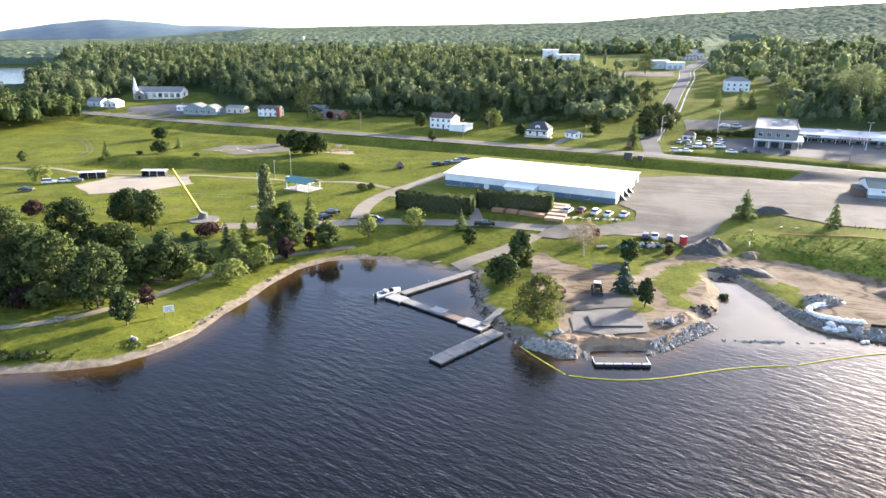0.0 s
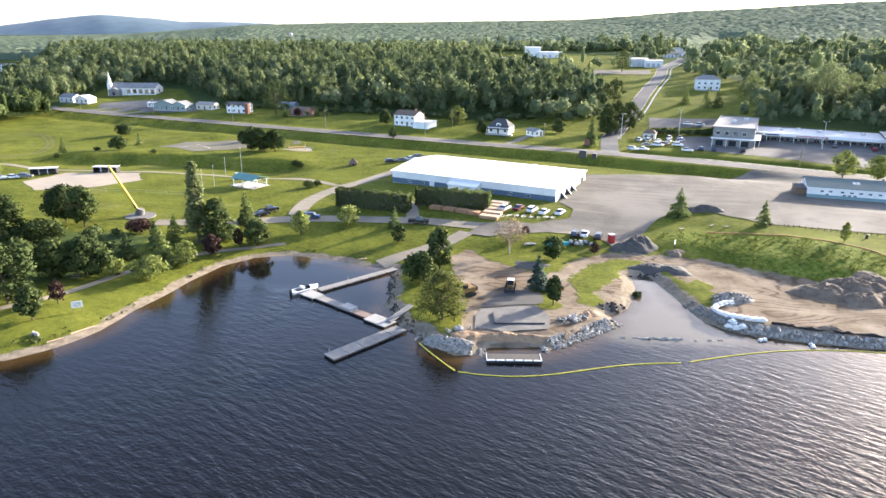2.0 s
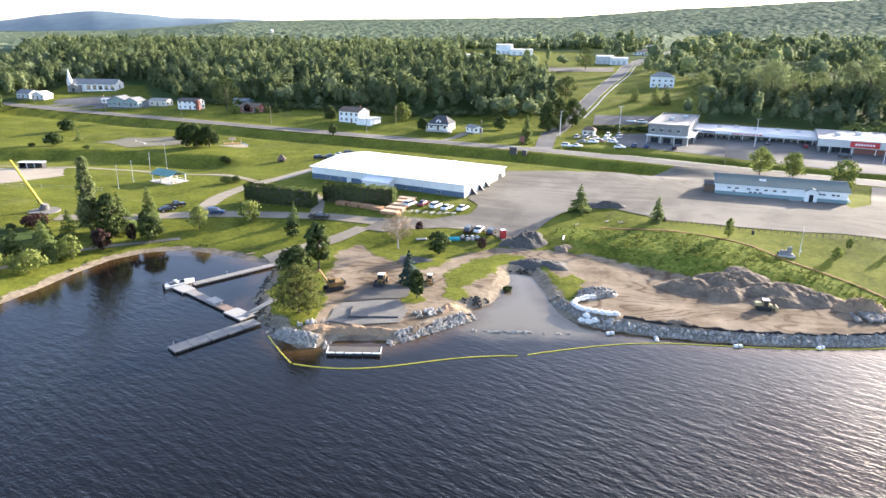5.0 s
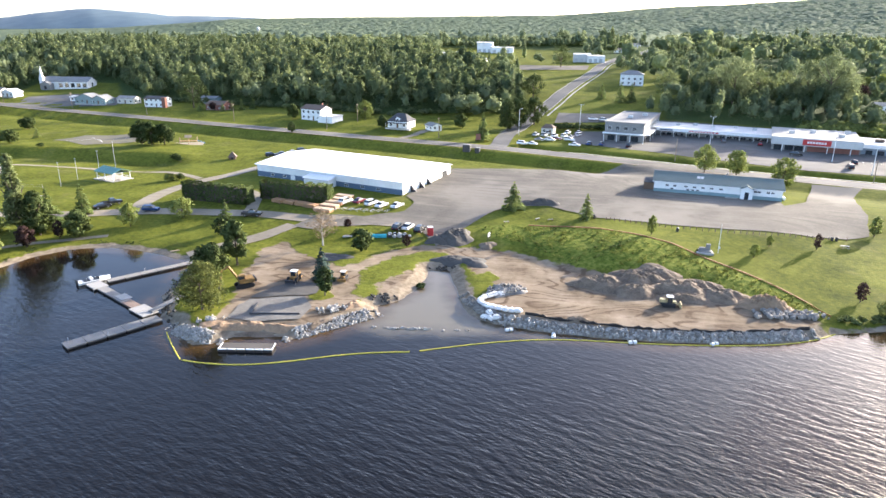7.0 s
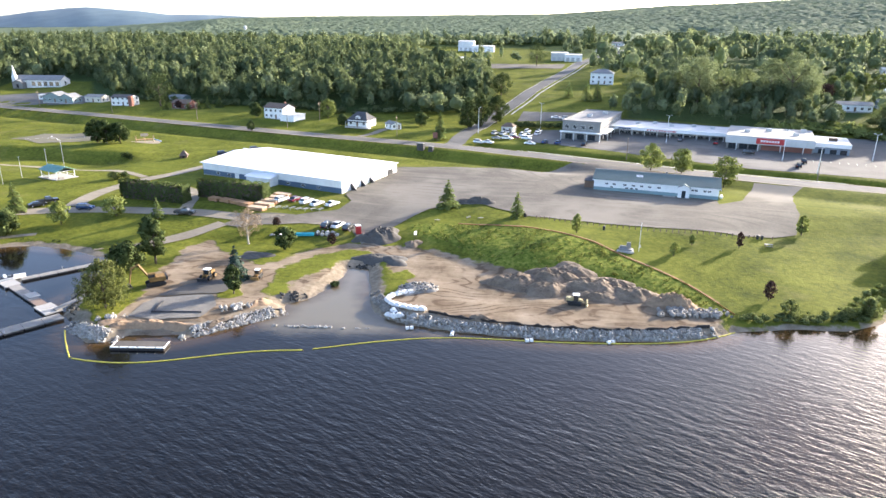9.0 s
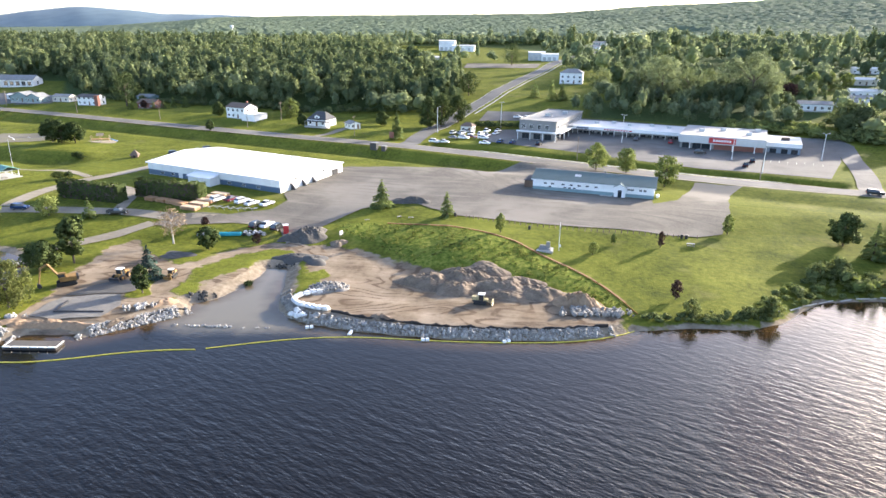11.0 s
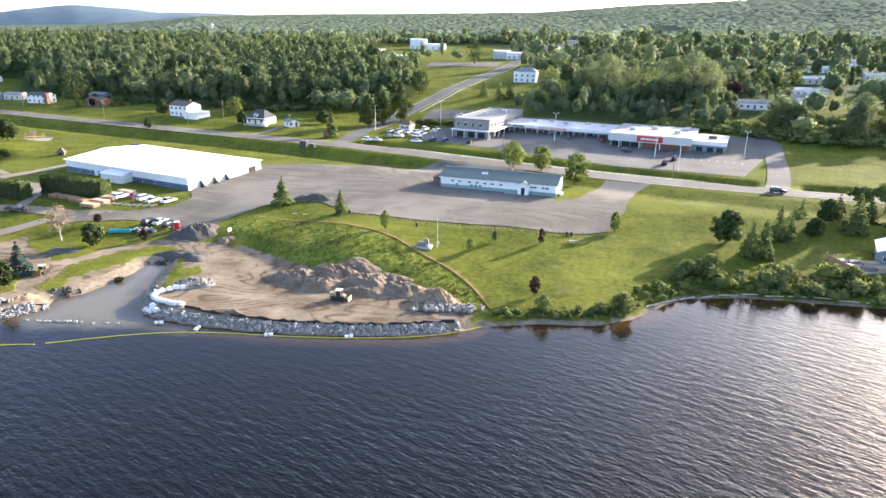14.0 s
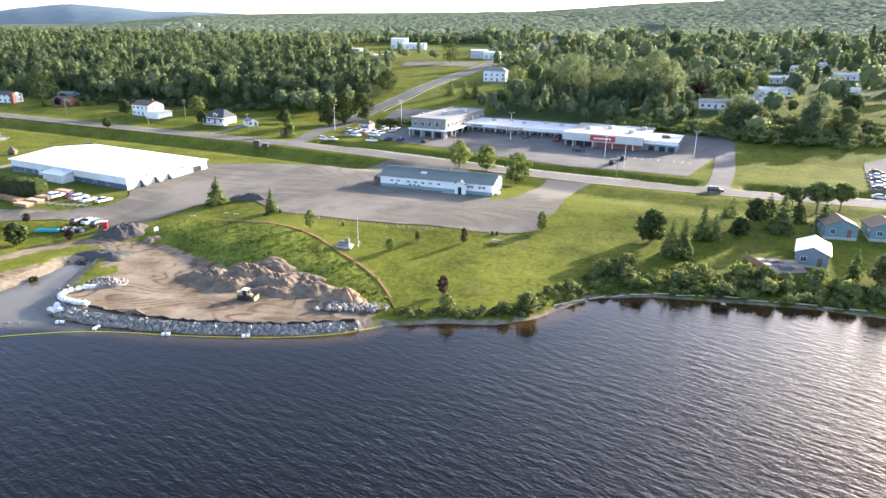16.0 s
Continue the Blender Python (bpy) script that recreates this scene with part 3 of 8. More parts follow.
def quad_mesh(name, verts, material, tone=None, soft=None):
    """A mesh of loose four-cornered leaves."""
    n = len(verts) // 4
    mesh = bpy.data.meshes.new(name)
    mesh.vertices.add(4 * n)
    mesh.vertices.foreach_set("co", verts.astype(np.float32).ravel())
    mesh.loops.add(4 * n)
    mesh.loops.foreach_set("vertex_index", np.arange(4 * n, dtype=np.int32))
    mesh.polygons.add(n)
    mesh.polygons.foreach_set("loop_start", np.arange(0, 4 * n, 4, dtype=np.int32))
    mesh.update(calc_edges=True)
    if tone is not None:
        mesh.attributes.new("tone", "FLOAT", "POINT").data.foreach_set("value", np.repeat(tone, 4).astype(np.float32))
    mesh.materials.append(material)
    if soft is not None:
        soft = soft / (np.linalg.norm(soft, axis=1, keepdims=True) + 1e-9)
        mesh.polygons.foreach_set("use_smooth", np.ones(n, bool))
        mesh.attributes.new("custom_normal", "FLOAT_VECTOR", "POINT").data.foreach_set("vector", (soft if len(soft) == 4 * n else np.repeat(soft, 4, axis=0)).astype(np.float32).ravel())
    return mesh


# ---- leaves ----
LEAF = foliage("green_leaves", (0.026, 0.044, 0.018), (0.098, 0.126, 0.042), 0.2)
LEAF_BRUSH = foliage("shore_brush_leaves", (0.046, 0.068, 0.027), (0.205, 0.235, 0.088), 0.45, 0.7)
# Narrow range from dark to light; a little haze is mixed into the colour.
LEAF_WOOD = foliage("woodland_leaves", (0.078, 0.110, 0.055), (0.206, 0.240, 0.110), 0.5, 0.12)
# Greyed and lightened: the haze over the far hills is in this colour.
LEAF_FAR_HAZED = foliage("hazed_far_leaves", (0.190, 0.246, 0.165), (0.280, 0.336, 0.215), 0.5, 0.0)
# Lightened well past leaf green to put hillside haze into the colour.
LEAF_MID = foliage("hazed_hillside_leaves", (0.140, 0.180, 0.106), (0.285, 0.328, 0.172), 0.55, 0.12)
LEAF_LIGHT = foliage("light_leaves", (0.108, 0.142, 0.044), (0.272, 0.312, 0.104), 0.5)
LEAF_POPLAR = foliage("poplar_leaves", (0.085, 0.118, 0.056), (0.215, 0.250, 0.110), 0.5)
LEAF_YELLOW = foliage("willow_leaves", (0.080, 0.096, 0.034), (0.225, 0.242, 0.086), 0.5)
WEEDS = foliage("tall_weed_leaves", (0.050, 0.078, 0.020), (0.215, 0.235, 0.070), 0.5, 0.6)
NEEDLE = foliage("needles", (0.078, 0.118, 0.048), (0.245, 0.300, 0.112), 0.6)
BLUE_NEEDLE = foliage("blue_needles", (0.030, 0.052, 0.042), (0.085, 0.125, 0.10), 0.15)
CEDAR = foliage("cedar_sprays", (0.036, 0.058, 0.022), (0.130, 0.165, 0.058), 0.3)
PURPLE = foliage("purple_leaves", (0.022, 0.014, 0.014), (0.075, 0.045, 0.040), 0.25)
TWIG = foliage("bare_twigs", (0.16, 0.115, 0.075), (0.33, 0.25, 0.17), 0.2)
BARK = plain("bark", (0.115, 0.088, 0.066), 0.95, vary=0.3, size=2.0, fine=14.0, bump=0.5)
BIRCH = plain("pale_bark", (0.42, 0.38, 0.33), 0.9, vary=0.25, size=2.0, fine=10.0)
dice = np.random.default_rng(7)


def leaf_quads(centre, normal, size, rng, long=1.35, wild=0.45):
    """Four-cornered leaf clumps at the centres, facing roughly along the normals."""
    n = len(centre)
    normal = normal + rng.normal(0, wild, (n, 3))
    normal /= np.linalg.norm(normal, axis=1, keepdims=True) + 1e-9
    side = np.cross(normal, rng.normal(0, 1, (n, 3)))
    side /= np.linalg.norm(side, axis=1, keepdims=True) + 1e-9
    up = np.cross(normal, side)
    s = (size * rng.uniform(0.6, 1.25, n))[:, None]
    a, b = side * s * 0.5 * long, up * s * 0.5
    lift = normal * s * 0.16
    skew = rng.uniform(-0.35, 0.35, (n, 1))
    return np.stack([centre - a * (1 + skew) - lift, centre - b, centre + a - lift, centre + b * (1 - skew)], 1).reshape(-1, 3)


def crown_points(kind, h, w, rng, count):
    """Where the leaf clumps of a crown sit, and which way they face."""
    r = w / 2
    if kind in ("cone", "spruce"):
        # whorls of separate branches that droop a little
        tiers = max(7, int(h / 0.7))
        k = np.repeat(np.linspace(0.05, 0.97, tiers), 11)
        k = np.clip(k + rng.normal(0, 0.012, len(k)), 0.03, 0.98)
        length = r * (1 - k) ** 0.9 * rng.uniform(0.78, 1.12, len(k)) + 0.15
        length *= np.where(rng.uniform(0, 1, len(k)) < 0.1, 0.45, 1.0)
        turn = rng.uniform(0, 2 * np.pi, len(k))
        b = rng.choice(len(k), count, p=length ** 1.4 / (length ** 1.4).sum())
        u = np.sqrt(rng.uniform(0, 1, count))
        side = rng.normal(0, 0.17, count) * length[b] * (1.15 - u * 0.6)
        out, a = u * length[b], turn[b]
        p = np.stack([out * np.cos(a) - side * np.sin(a), out * np.sin(a) + side * np.cos(a), h * (0.04 + 0.96 * k[b]) - 0.22 * out * u + rng.normal(0, 0.05, count)], 1)
        p[:, 2] = np.clip(p[:, 2], 0.15, h)
        return p, np.stack([0.55 * np.cos(a), 0.55 * np.sin(a), np.full(count, 0.8)], 1)
    base = {"column": 0.06, "oval": 0.10, "willow": 0.10, "pine": 0.34, "shrub": 0.0, "bare": 0.25}.get(kind, 0.03)
    lumps = {"column": 130, "oval": 70, "willow": 150, "pine": 24, "shrub": 16, "bare": 26}.get(kind, 46)
    up = np.linspace(-0.9, 0.97, lumps) + rng.normal(0, 0.06, lumps)
    turn = np.arange(lumps) * 2.39996 + rng.normal(0, 0.45, lumps)
    if kind == "column":
        k = np.clip((up + 1) / 2, 0, 0.99)
        prof = np.clip(np.sqrt(np.clip(k * 5, 0.1, 1)) * (1 - k) ** 0.6, 0.06, 1)
    elif kind == "pine":
        prof = np.sqrt(np.clip(1 - np.abs(up) ** 2.5, 0.05, 1)) * 1.0
    else:
        prof = np.sqrt(np.clip(1 - np.abs(up) ** np.where(up < 0, 3.6, 2.0), 0.03, 1))
    half = h * (1 - base) / 2
    mid = h * base + half
    lump_r = {"column": 0.34, "pine": 0.34, "willow": 0.18, "shrub": 0.48}.get(kind, 0.35) * r
    lump_r = np.clip(lump_r * rng.uniform(0.55, 1.25, lumps), 0.22, None)
    reach = np.clip(prof * r - lump_r * 0.55, 0.05, None) * rng.uniform(0.42, 1.2, lumps)
    c = np.stack([reach * np.cos(turn), reach * np.sin(turn), mid + up * (half - lump_r * 0.6)], 1)
    which = rng.choice(lumps, count, p=lump_r ** 2 / (lump_r ** 2).sum())
    d = rng.normal(0, 1, (count, 3))
    d[:, 2] += 0.25
    d /= np.linalg.norm(d, axis=1, keepdims=True)
    flat = 0.7 if kind == "pine" else 0.85
    p = c[which] + d * (lump_r[which] * rng.uniform(0.45, 1.1, count))[:, None] * (1, 1, flat)
    if kind == "willow":
        p[:, 2] -= rng.uniform(0, 1, count) ** 2 * 0.28 * h * (np.hypot(p[:, 0], p[:, 1]) / r)
    p[:, 2] = np.clip(p[:, 2], 0.12 if kind == "shrub" else h * 0.06, h)
    return p, d


LOOKS = {"round": (LEAF, BARK, "leafy green deciduous tree with a broad round crown"), "oval": (LEAF, BARK, "leafy green tree with a tall oval crown"),
         "poplar": (LEAF_MID, BARK, "tall broad green poplar with a ragged crown"), "light": (LEAF_LIGHT, BARK, "young light green deciduous tree on the lawn"), "small": (LEAF_LIGHT, BARK, "slender young green tree on the lawn"),
         "column": (LEAF_POPLAR, BARK, "tall columnar green poplar in the park"), "cone": (NEEDLE, BARK, "dark green conical spruce tree on the grass"),
         "spruce": (BLUE_NEEDLE, BARK, "blue-green conical spruce on the point"), "willow": (LEAF_YELLOW, BARK, "drooping yellow-green willow by the dock"),
         "slope": (LEAF_WOOD, BARK, "tall green deciduous tree on the slope among the houses"),
         "shore": (LEAF_BRUSH, BARK, "dark green bushy tree rising from the shore brush"),
         "purple": (PURPLE, BARK, "small tree with dark purple leaves"), "bare": (TWIG, BIRCH, "half-dead pale tree with thin brown twigs"),
         "dark": (LEAF, BARK, "small dark green tree beside the track"), "bush": (LEAF, BARK, "rounded dark green bush on the lawn"), "pine": (NEEDLE, BARK, "open-crowned dark green pine tree")}


def tree(kind, x, y, h, w, group=""):
    leaf, bark, label = LOOKS[kind]
    shape = {"light": "round", "poplar": "oval", "shore": "round", "slope": "round", "purple": "oval", "dark": "round", "small": "oval", "bush": "shrub"}.get(kind, kind)
    count = int(np.clip(58 * w * h * (0.22 if kind == "bare" else 1.0 if kind == "willow" else 0.45 if kind == "light" else 1.0), 700, 6800 if h > 21 else 4500 if y < 330 else 2400))
    size = np.clip(0.092 * math.sqrt(w * h), 0.22, 0.485) * (0.3 if kind == "bare" else 0.55 if kind == "willow" else 0.75 if kind in ("cone", "spruce") else 1.0)
    e = thing("bush" if kind == "bush" else "tree", x, y, 0, label, "bush" if kind == "bush" else "tree", group)
    p, d = crown_points(shape, h, w, dice, count)
    crown = new("crown", quad_mesh("crown", leaf_quads(p, d, size, dice, 6.0 if kind == "bare" else 2.2 if kind == "willow" else 1.35), leaf, np.full(len(p), dice.uniform(0, 1)), d + dice.normal(0, 0.3, d.shape) + 0.35 * (p - (0, 0, h * 0.5)) / (w * 0.5)))
    crown.parent = e
    bm = bmesh.new()
    r = max(0.07, 0.022 * h)
    top = h * (0.9 if shape in ("cone", "spruce", "column") else 0.6)
    lean = dice.uniform(-0.03, 0.03, 2) * h
    rod(bm, (0, 0, -0.3), (lean[0] * 0.4, lean[1] * 0.4, h * 0.3), r * 1.15, r * 0.85)
    rod(bm, (lean[0] * 0.4, lean[1] * 0.4, h * 0.3), (lean[0], lean[1], top), r * 0.85, r * 0.3)
    if shape not in ("cone", "spruce"):
        for i in range(7):
            a, k = i * 2.4 + dice.uniform(0, 1), dice.uniform(0.28, 0.55)
            out = w * dice.uniform(0.25, 0.4)
            rod(bm, (lean[0] * k, lean[1] * k, h * k), (out * math.cos(a), out * math.sin(a), h * (k + dice.uniform(0.12, 0.3))), r * 0.45, r * 0.12, 6)
    part("trunk", bm, bark, e)
    return e


# ---- the woods, as masses of trees ----
def clumped(d, knobs):
    """The reach of an uneven crown in the directions d, and the way its surface faces there."""
    near = d @ knobs.T
    k = near.argmax(1)
    reach = 0.56 + 0.44 * np.exp(-(1 - near.max(1)) / 0.065)
    face = d * reach[:, None] - 0.55 * knobs[k]
    return reach, face / (np.linalg.norm(face, axis=1, keepdims=True) + 1e-9)


def crown_body(kind, h, w, rng, cells, leaves, size):
    """A closed lumpy crown with loose leaf clumps standing off it: corners of patches, and the way they face."""
    g = np.linspace(-1, 1, cells + 1)
    a, b = np.meshgrid(g[:-1], g[:-1])
    a, b, q = a.ravel(), b.ravel(), 2.0 / max(cells, 1)
    u = np.stack([a, a + q, a + q, a], 1).ravel()
    v = np.stack([b, b, b + q, b + q], 1).ravel()
    one = np.ones_like(u)
    d = np.concatenate([np.stack(f, 1) for f in ((u, v, one), (v, u, -one), (one, u, v), (-one, v, u), (v, one, u), (u, -one, v))])
    d /= np.linalg.norm(d, axis=1, keepdims=True)
    count = 19
    up = np.linspace(-0.85, 0.95, count) + rng.normal(0, 0.08, count)
    turn = np.arange(count) * 2.39996 + rng.normal(0, 0.5, count)
    flat = np.sqrt(np.clip(1 - np.clip(up, -0.99, 0.99) ** 2, 0.02, 1))
    knobs = np.stack([flat * np.cos(turn), flat * np.sin(turn), np.clip(up, -0.99, 0.99)], 1)
    knobs /= np.linalg.norm(knobs, axis=1, keepdims=True)
    base = 0.06 if kind == "shrub" else 0.14

    def shaped(dirs, off):
        reach, face = clumped(dirs, knobs)
        p = dirs * (reach * off)[:, None]
        k = (p[:, 2] + 1) / 2
        if kind == "cone":
            p[:, :2] *= np.clip(1.25 - 1.05 * k, 0.12, 1.1)[:, None]
            face = face + (0, 0, 0.35)
        elif kind == "oval":
            p[:, :2] *= np.clip(1.12 - 0.35 * k, 0.5, 1.1)[:, None]
        half = h * (1 - base) / 2
        return p * (w / 2, w / 2, half) + (0, 0, h * base + half), face
    body, turned = shaped(d, np.full(len(d), 0.86))
    dirs = rng.normal(0, 1, (leaves, 3)) + (0, 0, 0.35)
    dirs /= np.linalg.norm(dirs, axis=1, keepdims=True)
    p, f = shaped(dirs, rng.uniform(0.88, 1.2, leaves))
    loose = leaf_quads(p, f, size, rng, 1.5, 0.6)
    return np.concatenate([body, loose]), np.concatenate([turned + (0, 0, 0.25), np.repeat(f + (0, 0, 0.25) + rng.normal(0, 0.15, f.shape), 4, axis=0)])


def patterns(kinds, cells, leaves, size):
    out = []
    for k, kind in enumerate(kinds):
        rng = np.random.default_rng(50 + k)
        w, h = {"cone": (4.8, 13.5), "oval": (7.0, 12.5), "shrub": (4.0, 2.6), "broad": (10.5, 10.0)}.get(kind, (8.8, 11.5))
        verts, soft = crown_body(kind, h, w, rng, cells, leaves, size)
        out.append((verts, len(verts) // 4, soft))
    return out


def mass(name, x, y, scale, shapes, material, label, lift=0.0, tall=1.0):
    """Many trees as one mesh."""
    z = ground_z(x, y) + lift
    which = dice.integers(0, len(shapes), len(x))
    turn = dice.uniform(0, 2 * np.pi, len(x))
    tone = np.clip(0.5 + 0.4 * ripple(x, y, 45, 2.0) + dice.normal(0, 0.36, len(x)), -0.3, 1.3)
    blocks, tones, softs = [], [], []
    for s, (shape, n, soft) in enumerate(shapes):
        at = np.where(which == s)[0]
        if not len(at):
            continue
        c, si, k = np.cos(turn[at])[:, None], np.sin(turn[at])[:, None], scale[at][:, None]
        sx, sy, sz = shape.T
        high = k * tall * dice.uniform(0.85, 1.2, (len(at), 1))
        blocks.append(np.stack([x[at][:, None] + k * (c * sx - si * sy), y[at][:, None] + k * (si * sx + c * sy), z[at][:, None] + high * sz], -1).reshape(-1, 3))
        tones.append(np.repeat(tone[at], n))
        fx, fy, fz = soft.T
        softs.append(np.stack([c * fx - si * fy, si * fx + c * fy, np.broadcast_to(fz, (len(at), 4 * n))], -1).reshape(-1, 3))
    ob = new(name, quad_mesh(name, np.concatenate(blocks), material, np.concatenate(tones), np.concatenate(softs)))
    return tagged(ob, label, "woodland", kind="stuff")


def scatter(poly, gap, margin=0.0, keep_off=()):
    p = np.array(poly, float)
    gx, gy = np.meshgrid(np.arange(p[:, 0].min(), p[:, 0].max(), gap), np.arange(p[:, 1].min(), p[:, 1].max(), gap))
    gx = (gx + dice.uniform(-0.45, 0.45, gx.shape) * gap).ravel()
    gy = (gy + dice.uniform(-0.45, 0.45, gy.shape) * gap).ravel()
    ok = off_area(p, gx, gy) > margin
    for line, width in keep_off:
        ok &= off_line(np.array(line, float), gx, gy) > width
    return gx[ok], gy[ok]


KINDS = ["round", "oval", "round", "oval", "oval", "round", "cone", "round", "oval", "round"]
leafy = patterns(KINDS, 4, 210, 0.62)
inner = patterns(KINDS, 3, 72, 0.92)
bushes = patterns(["shrub"] * 6, 3, 110, 0.38)
roads_clear = ((MAIN, 12), (CROSS, 11))
CHURCH_YARD = [(-240, 400), (-232, 440), (-222, 486), (-176, 486), (-140, 440), (-118, 400), (-130, 375)]
FAR_FIELDS = [[(120, 400), (205, 560), (190, 660), (60, 640), (62, 575), (115, 520), (112, 450)], [(60, 640), (200, 640), (230, 730), (60, 740)], [(332, 281), (430, 262), (445, 312), (348, 326)],
              [(-470, 905), (-300, 865), (-280, 885), (-470, 930)]]


GARDENS = [(183, 419), (282, 318), (326, 349), (360, 346), (350, 392), (396, 402), (410, 383), (386, 446), (412, 468), (440, 487), (462, 503), (455, 470), (432, 421), (192, 562), (182, 570), (257, 692), (287, 790), (240, 664), (312, 330)]


def off_gardens(x, y):
    """Keeps trees off the houses and the open gardens that slope from them to the lake."""
    ok = np.ones(len(x), bool)
    for hx, hy in GARDENS:
        fall, deep = np.hypot(hx - 135, hy), 60 if hy > 600 else 34 if hx < 200 else 18
        foot = (hx - (hx - 135) / fall * deep, hy - hy / fall * deep)
        ok &= off_line(np.array([(hx, hy), foot], float), x, y) > (12.5 if hx < 200 else 9.0)
    return ok


def clear_of(x, y, areas):
    ok = np.ones(len(x), bool)
    for a in areas:
        ok &= off_area(a, x, y) < 0
    return ok


x, y = scatter(WOODS["west"], 7.9, 1.0, roads_clear)
ok = clear_of(x, y, [CHURCH_YARD] + FAR_FIELDS) & ((x / y > -0.62) | (y < 420))
x, y = x[ok], y[ok]
deep = off_area(WOODS["west"], x, y)
big = (0.8 + 0.35 * np.clip(deep / 14, 0, 1)) * dice.uniform(0.7, 1.25, len(x))
rim = (deep < 26) & (y < 520)
sunny = dice.uniform(0, 1, len(x)) < 0.14
for pick, shapes, leaf, text in ((rim & ~sunny, leafy, LEAF_WOOD, "dense mixed green woodland edge behind the highway"), (~rim & ~sunny, inner, LEAF_WOOD, "dense mixed green woodland behind the highway"),
                                 (sunny, inner, LEAF_MID, "lighter green trees in the woodland behind the highway")):
    mass("woodland", x[pick], y[pick], big[pick], shapes, leaf, text)
x, y = scatter([(-330, 302), (-240, 326), (-217, 343), (-207, 362), (-207, 386), (-216, 396), (-234, 404), (-262, 418), (-300, 436), (-340, 440)], 6.8, 0.0, ((MAIN, 8),))
# The darker leaf puts the clump's lack of sun into its colour.
mass("woodland", x, y, dice.uniform(0.8, 1.35, len(x)), inner, LEAF, "clump of tall dark green trees beside the highway, shade in their leaf colour")
x, y = scatter(WOODS["east"], 7.4, 0.5, roads_clear)
ok = off_gardens(x, y) & ((x < 258) | (dice.uniform(0, 1, len(x)) < 0.6))
x, y = x[ok], y[ok]
big = np.interp(off_area(WOODS["east"], x, y), [0, 14, 30], [0.72, 0.80, 0.86]) * dice.uniform(0.65, 1.3, len(x)) * np.where(x > 258, 0.72, 1.0)
sunny = (dice.uniform(0, 1, len(x)) < 0.6) & (big > 0.5)
mass("woodland", x[~sunny], y[~sunny], big[~sunny], leafy, LEAF_WOOD, "dense green trees on the slope behind the shops")
mass("woodland", x[sunny], y[sunny], big[sunny] * 1.1, leafy, LEAF_MID, "lighter green trees on the slope behind the shops")
mid = patterns(["broad", "round", "broad", "cone", "broad", "oval", "round"], 3, 84, 0.85)
HOUSE_YARD = [(118, 366), (116, 326), (152, 316), (168, 334), (182, 350), (206, 404), (212, 442), (158, 446)]
x, y = scatter([(-760, 330), (760, 230), (800, 880), (-760, 880)], 10.8)
r = np.hypot(x - 70, y)
keep = (r > 330) & (r < 860) & (np.abs(np.arctan2(x - 70, y)) < 0.9)
x, y, r = x[keep], y[keep], r[keep]
ok = clear_of(x, y, [WOODS["west"], WOODS["east"], CHURCH_YARD, HOUSE_YARD] + FAR_FIELDS) & (ground_z(x, y) > 3) & (inland(x, y) > 60) & ((x / y > -0.606) | (y > 1180))
for line, width in roads_clear:
    ok &= off_line(np.array(line, float), x, y) > width + 6
town = (x > 150) & (r < 950) & (x / y > 0.2)
ok &= ~town | (dice.uniform(0, 1, len(x)) < np.where((x > 255) & (y < 500), 0.5, np.where((x > 230) & (y < 620), 0.5, 0.8)))
ok &= off_gardens(x, y) & ((x < 285) | (y > 290))
x, y, r = x[ok], y[ok], r[ok]
bx, by = scatter([(104, 556), (122, 548), (170, 543), (172, 552), (122, 562), (104, 570)], 9.0)
x, y = np.r_[x, bx], np.r_[y, by]
big = dice.uniform(0.65, 1.3, len(x)) * np.where((x > 200) & (dice.uniform(0, 1, len(x)) < 0.35), 1.45, 1.0)
dark = (x > 200) & (dice.uniform(0, 1, len(x)) < 0.35)
mass("woodland", x[~dark], y[~dark], big[~dark], mid, LEAF_MID, "scattered light green trees between the outlying houses")
mass("woodland", x[dark], y[dark], big[dark], mid, LEAF_WOOD, "scattered dark green trees between the outlying houses")


def hashed(i, j, k):
    """A fixed chance number from 0 to 1 for each cell of a grid."""
    v = np.sin(i * 127.1 + j * 311.7 + k * 74.7) * 43758.5453
    return v - np.floor(v)


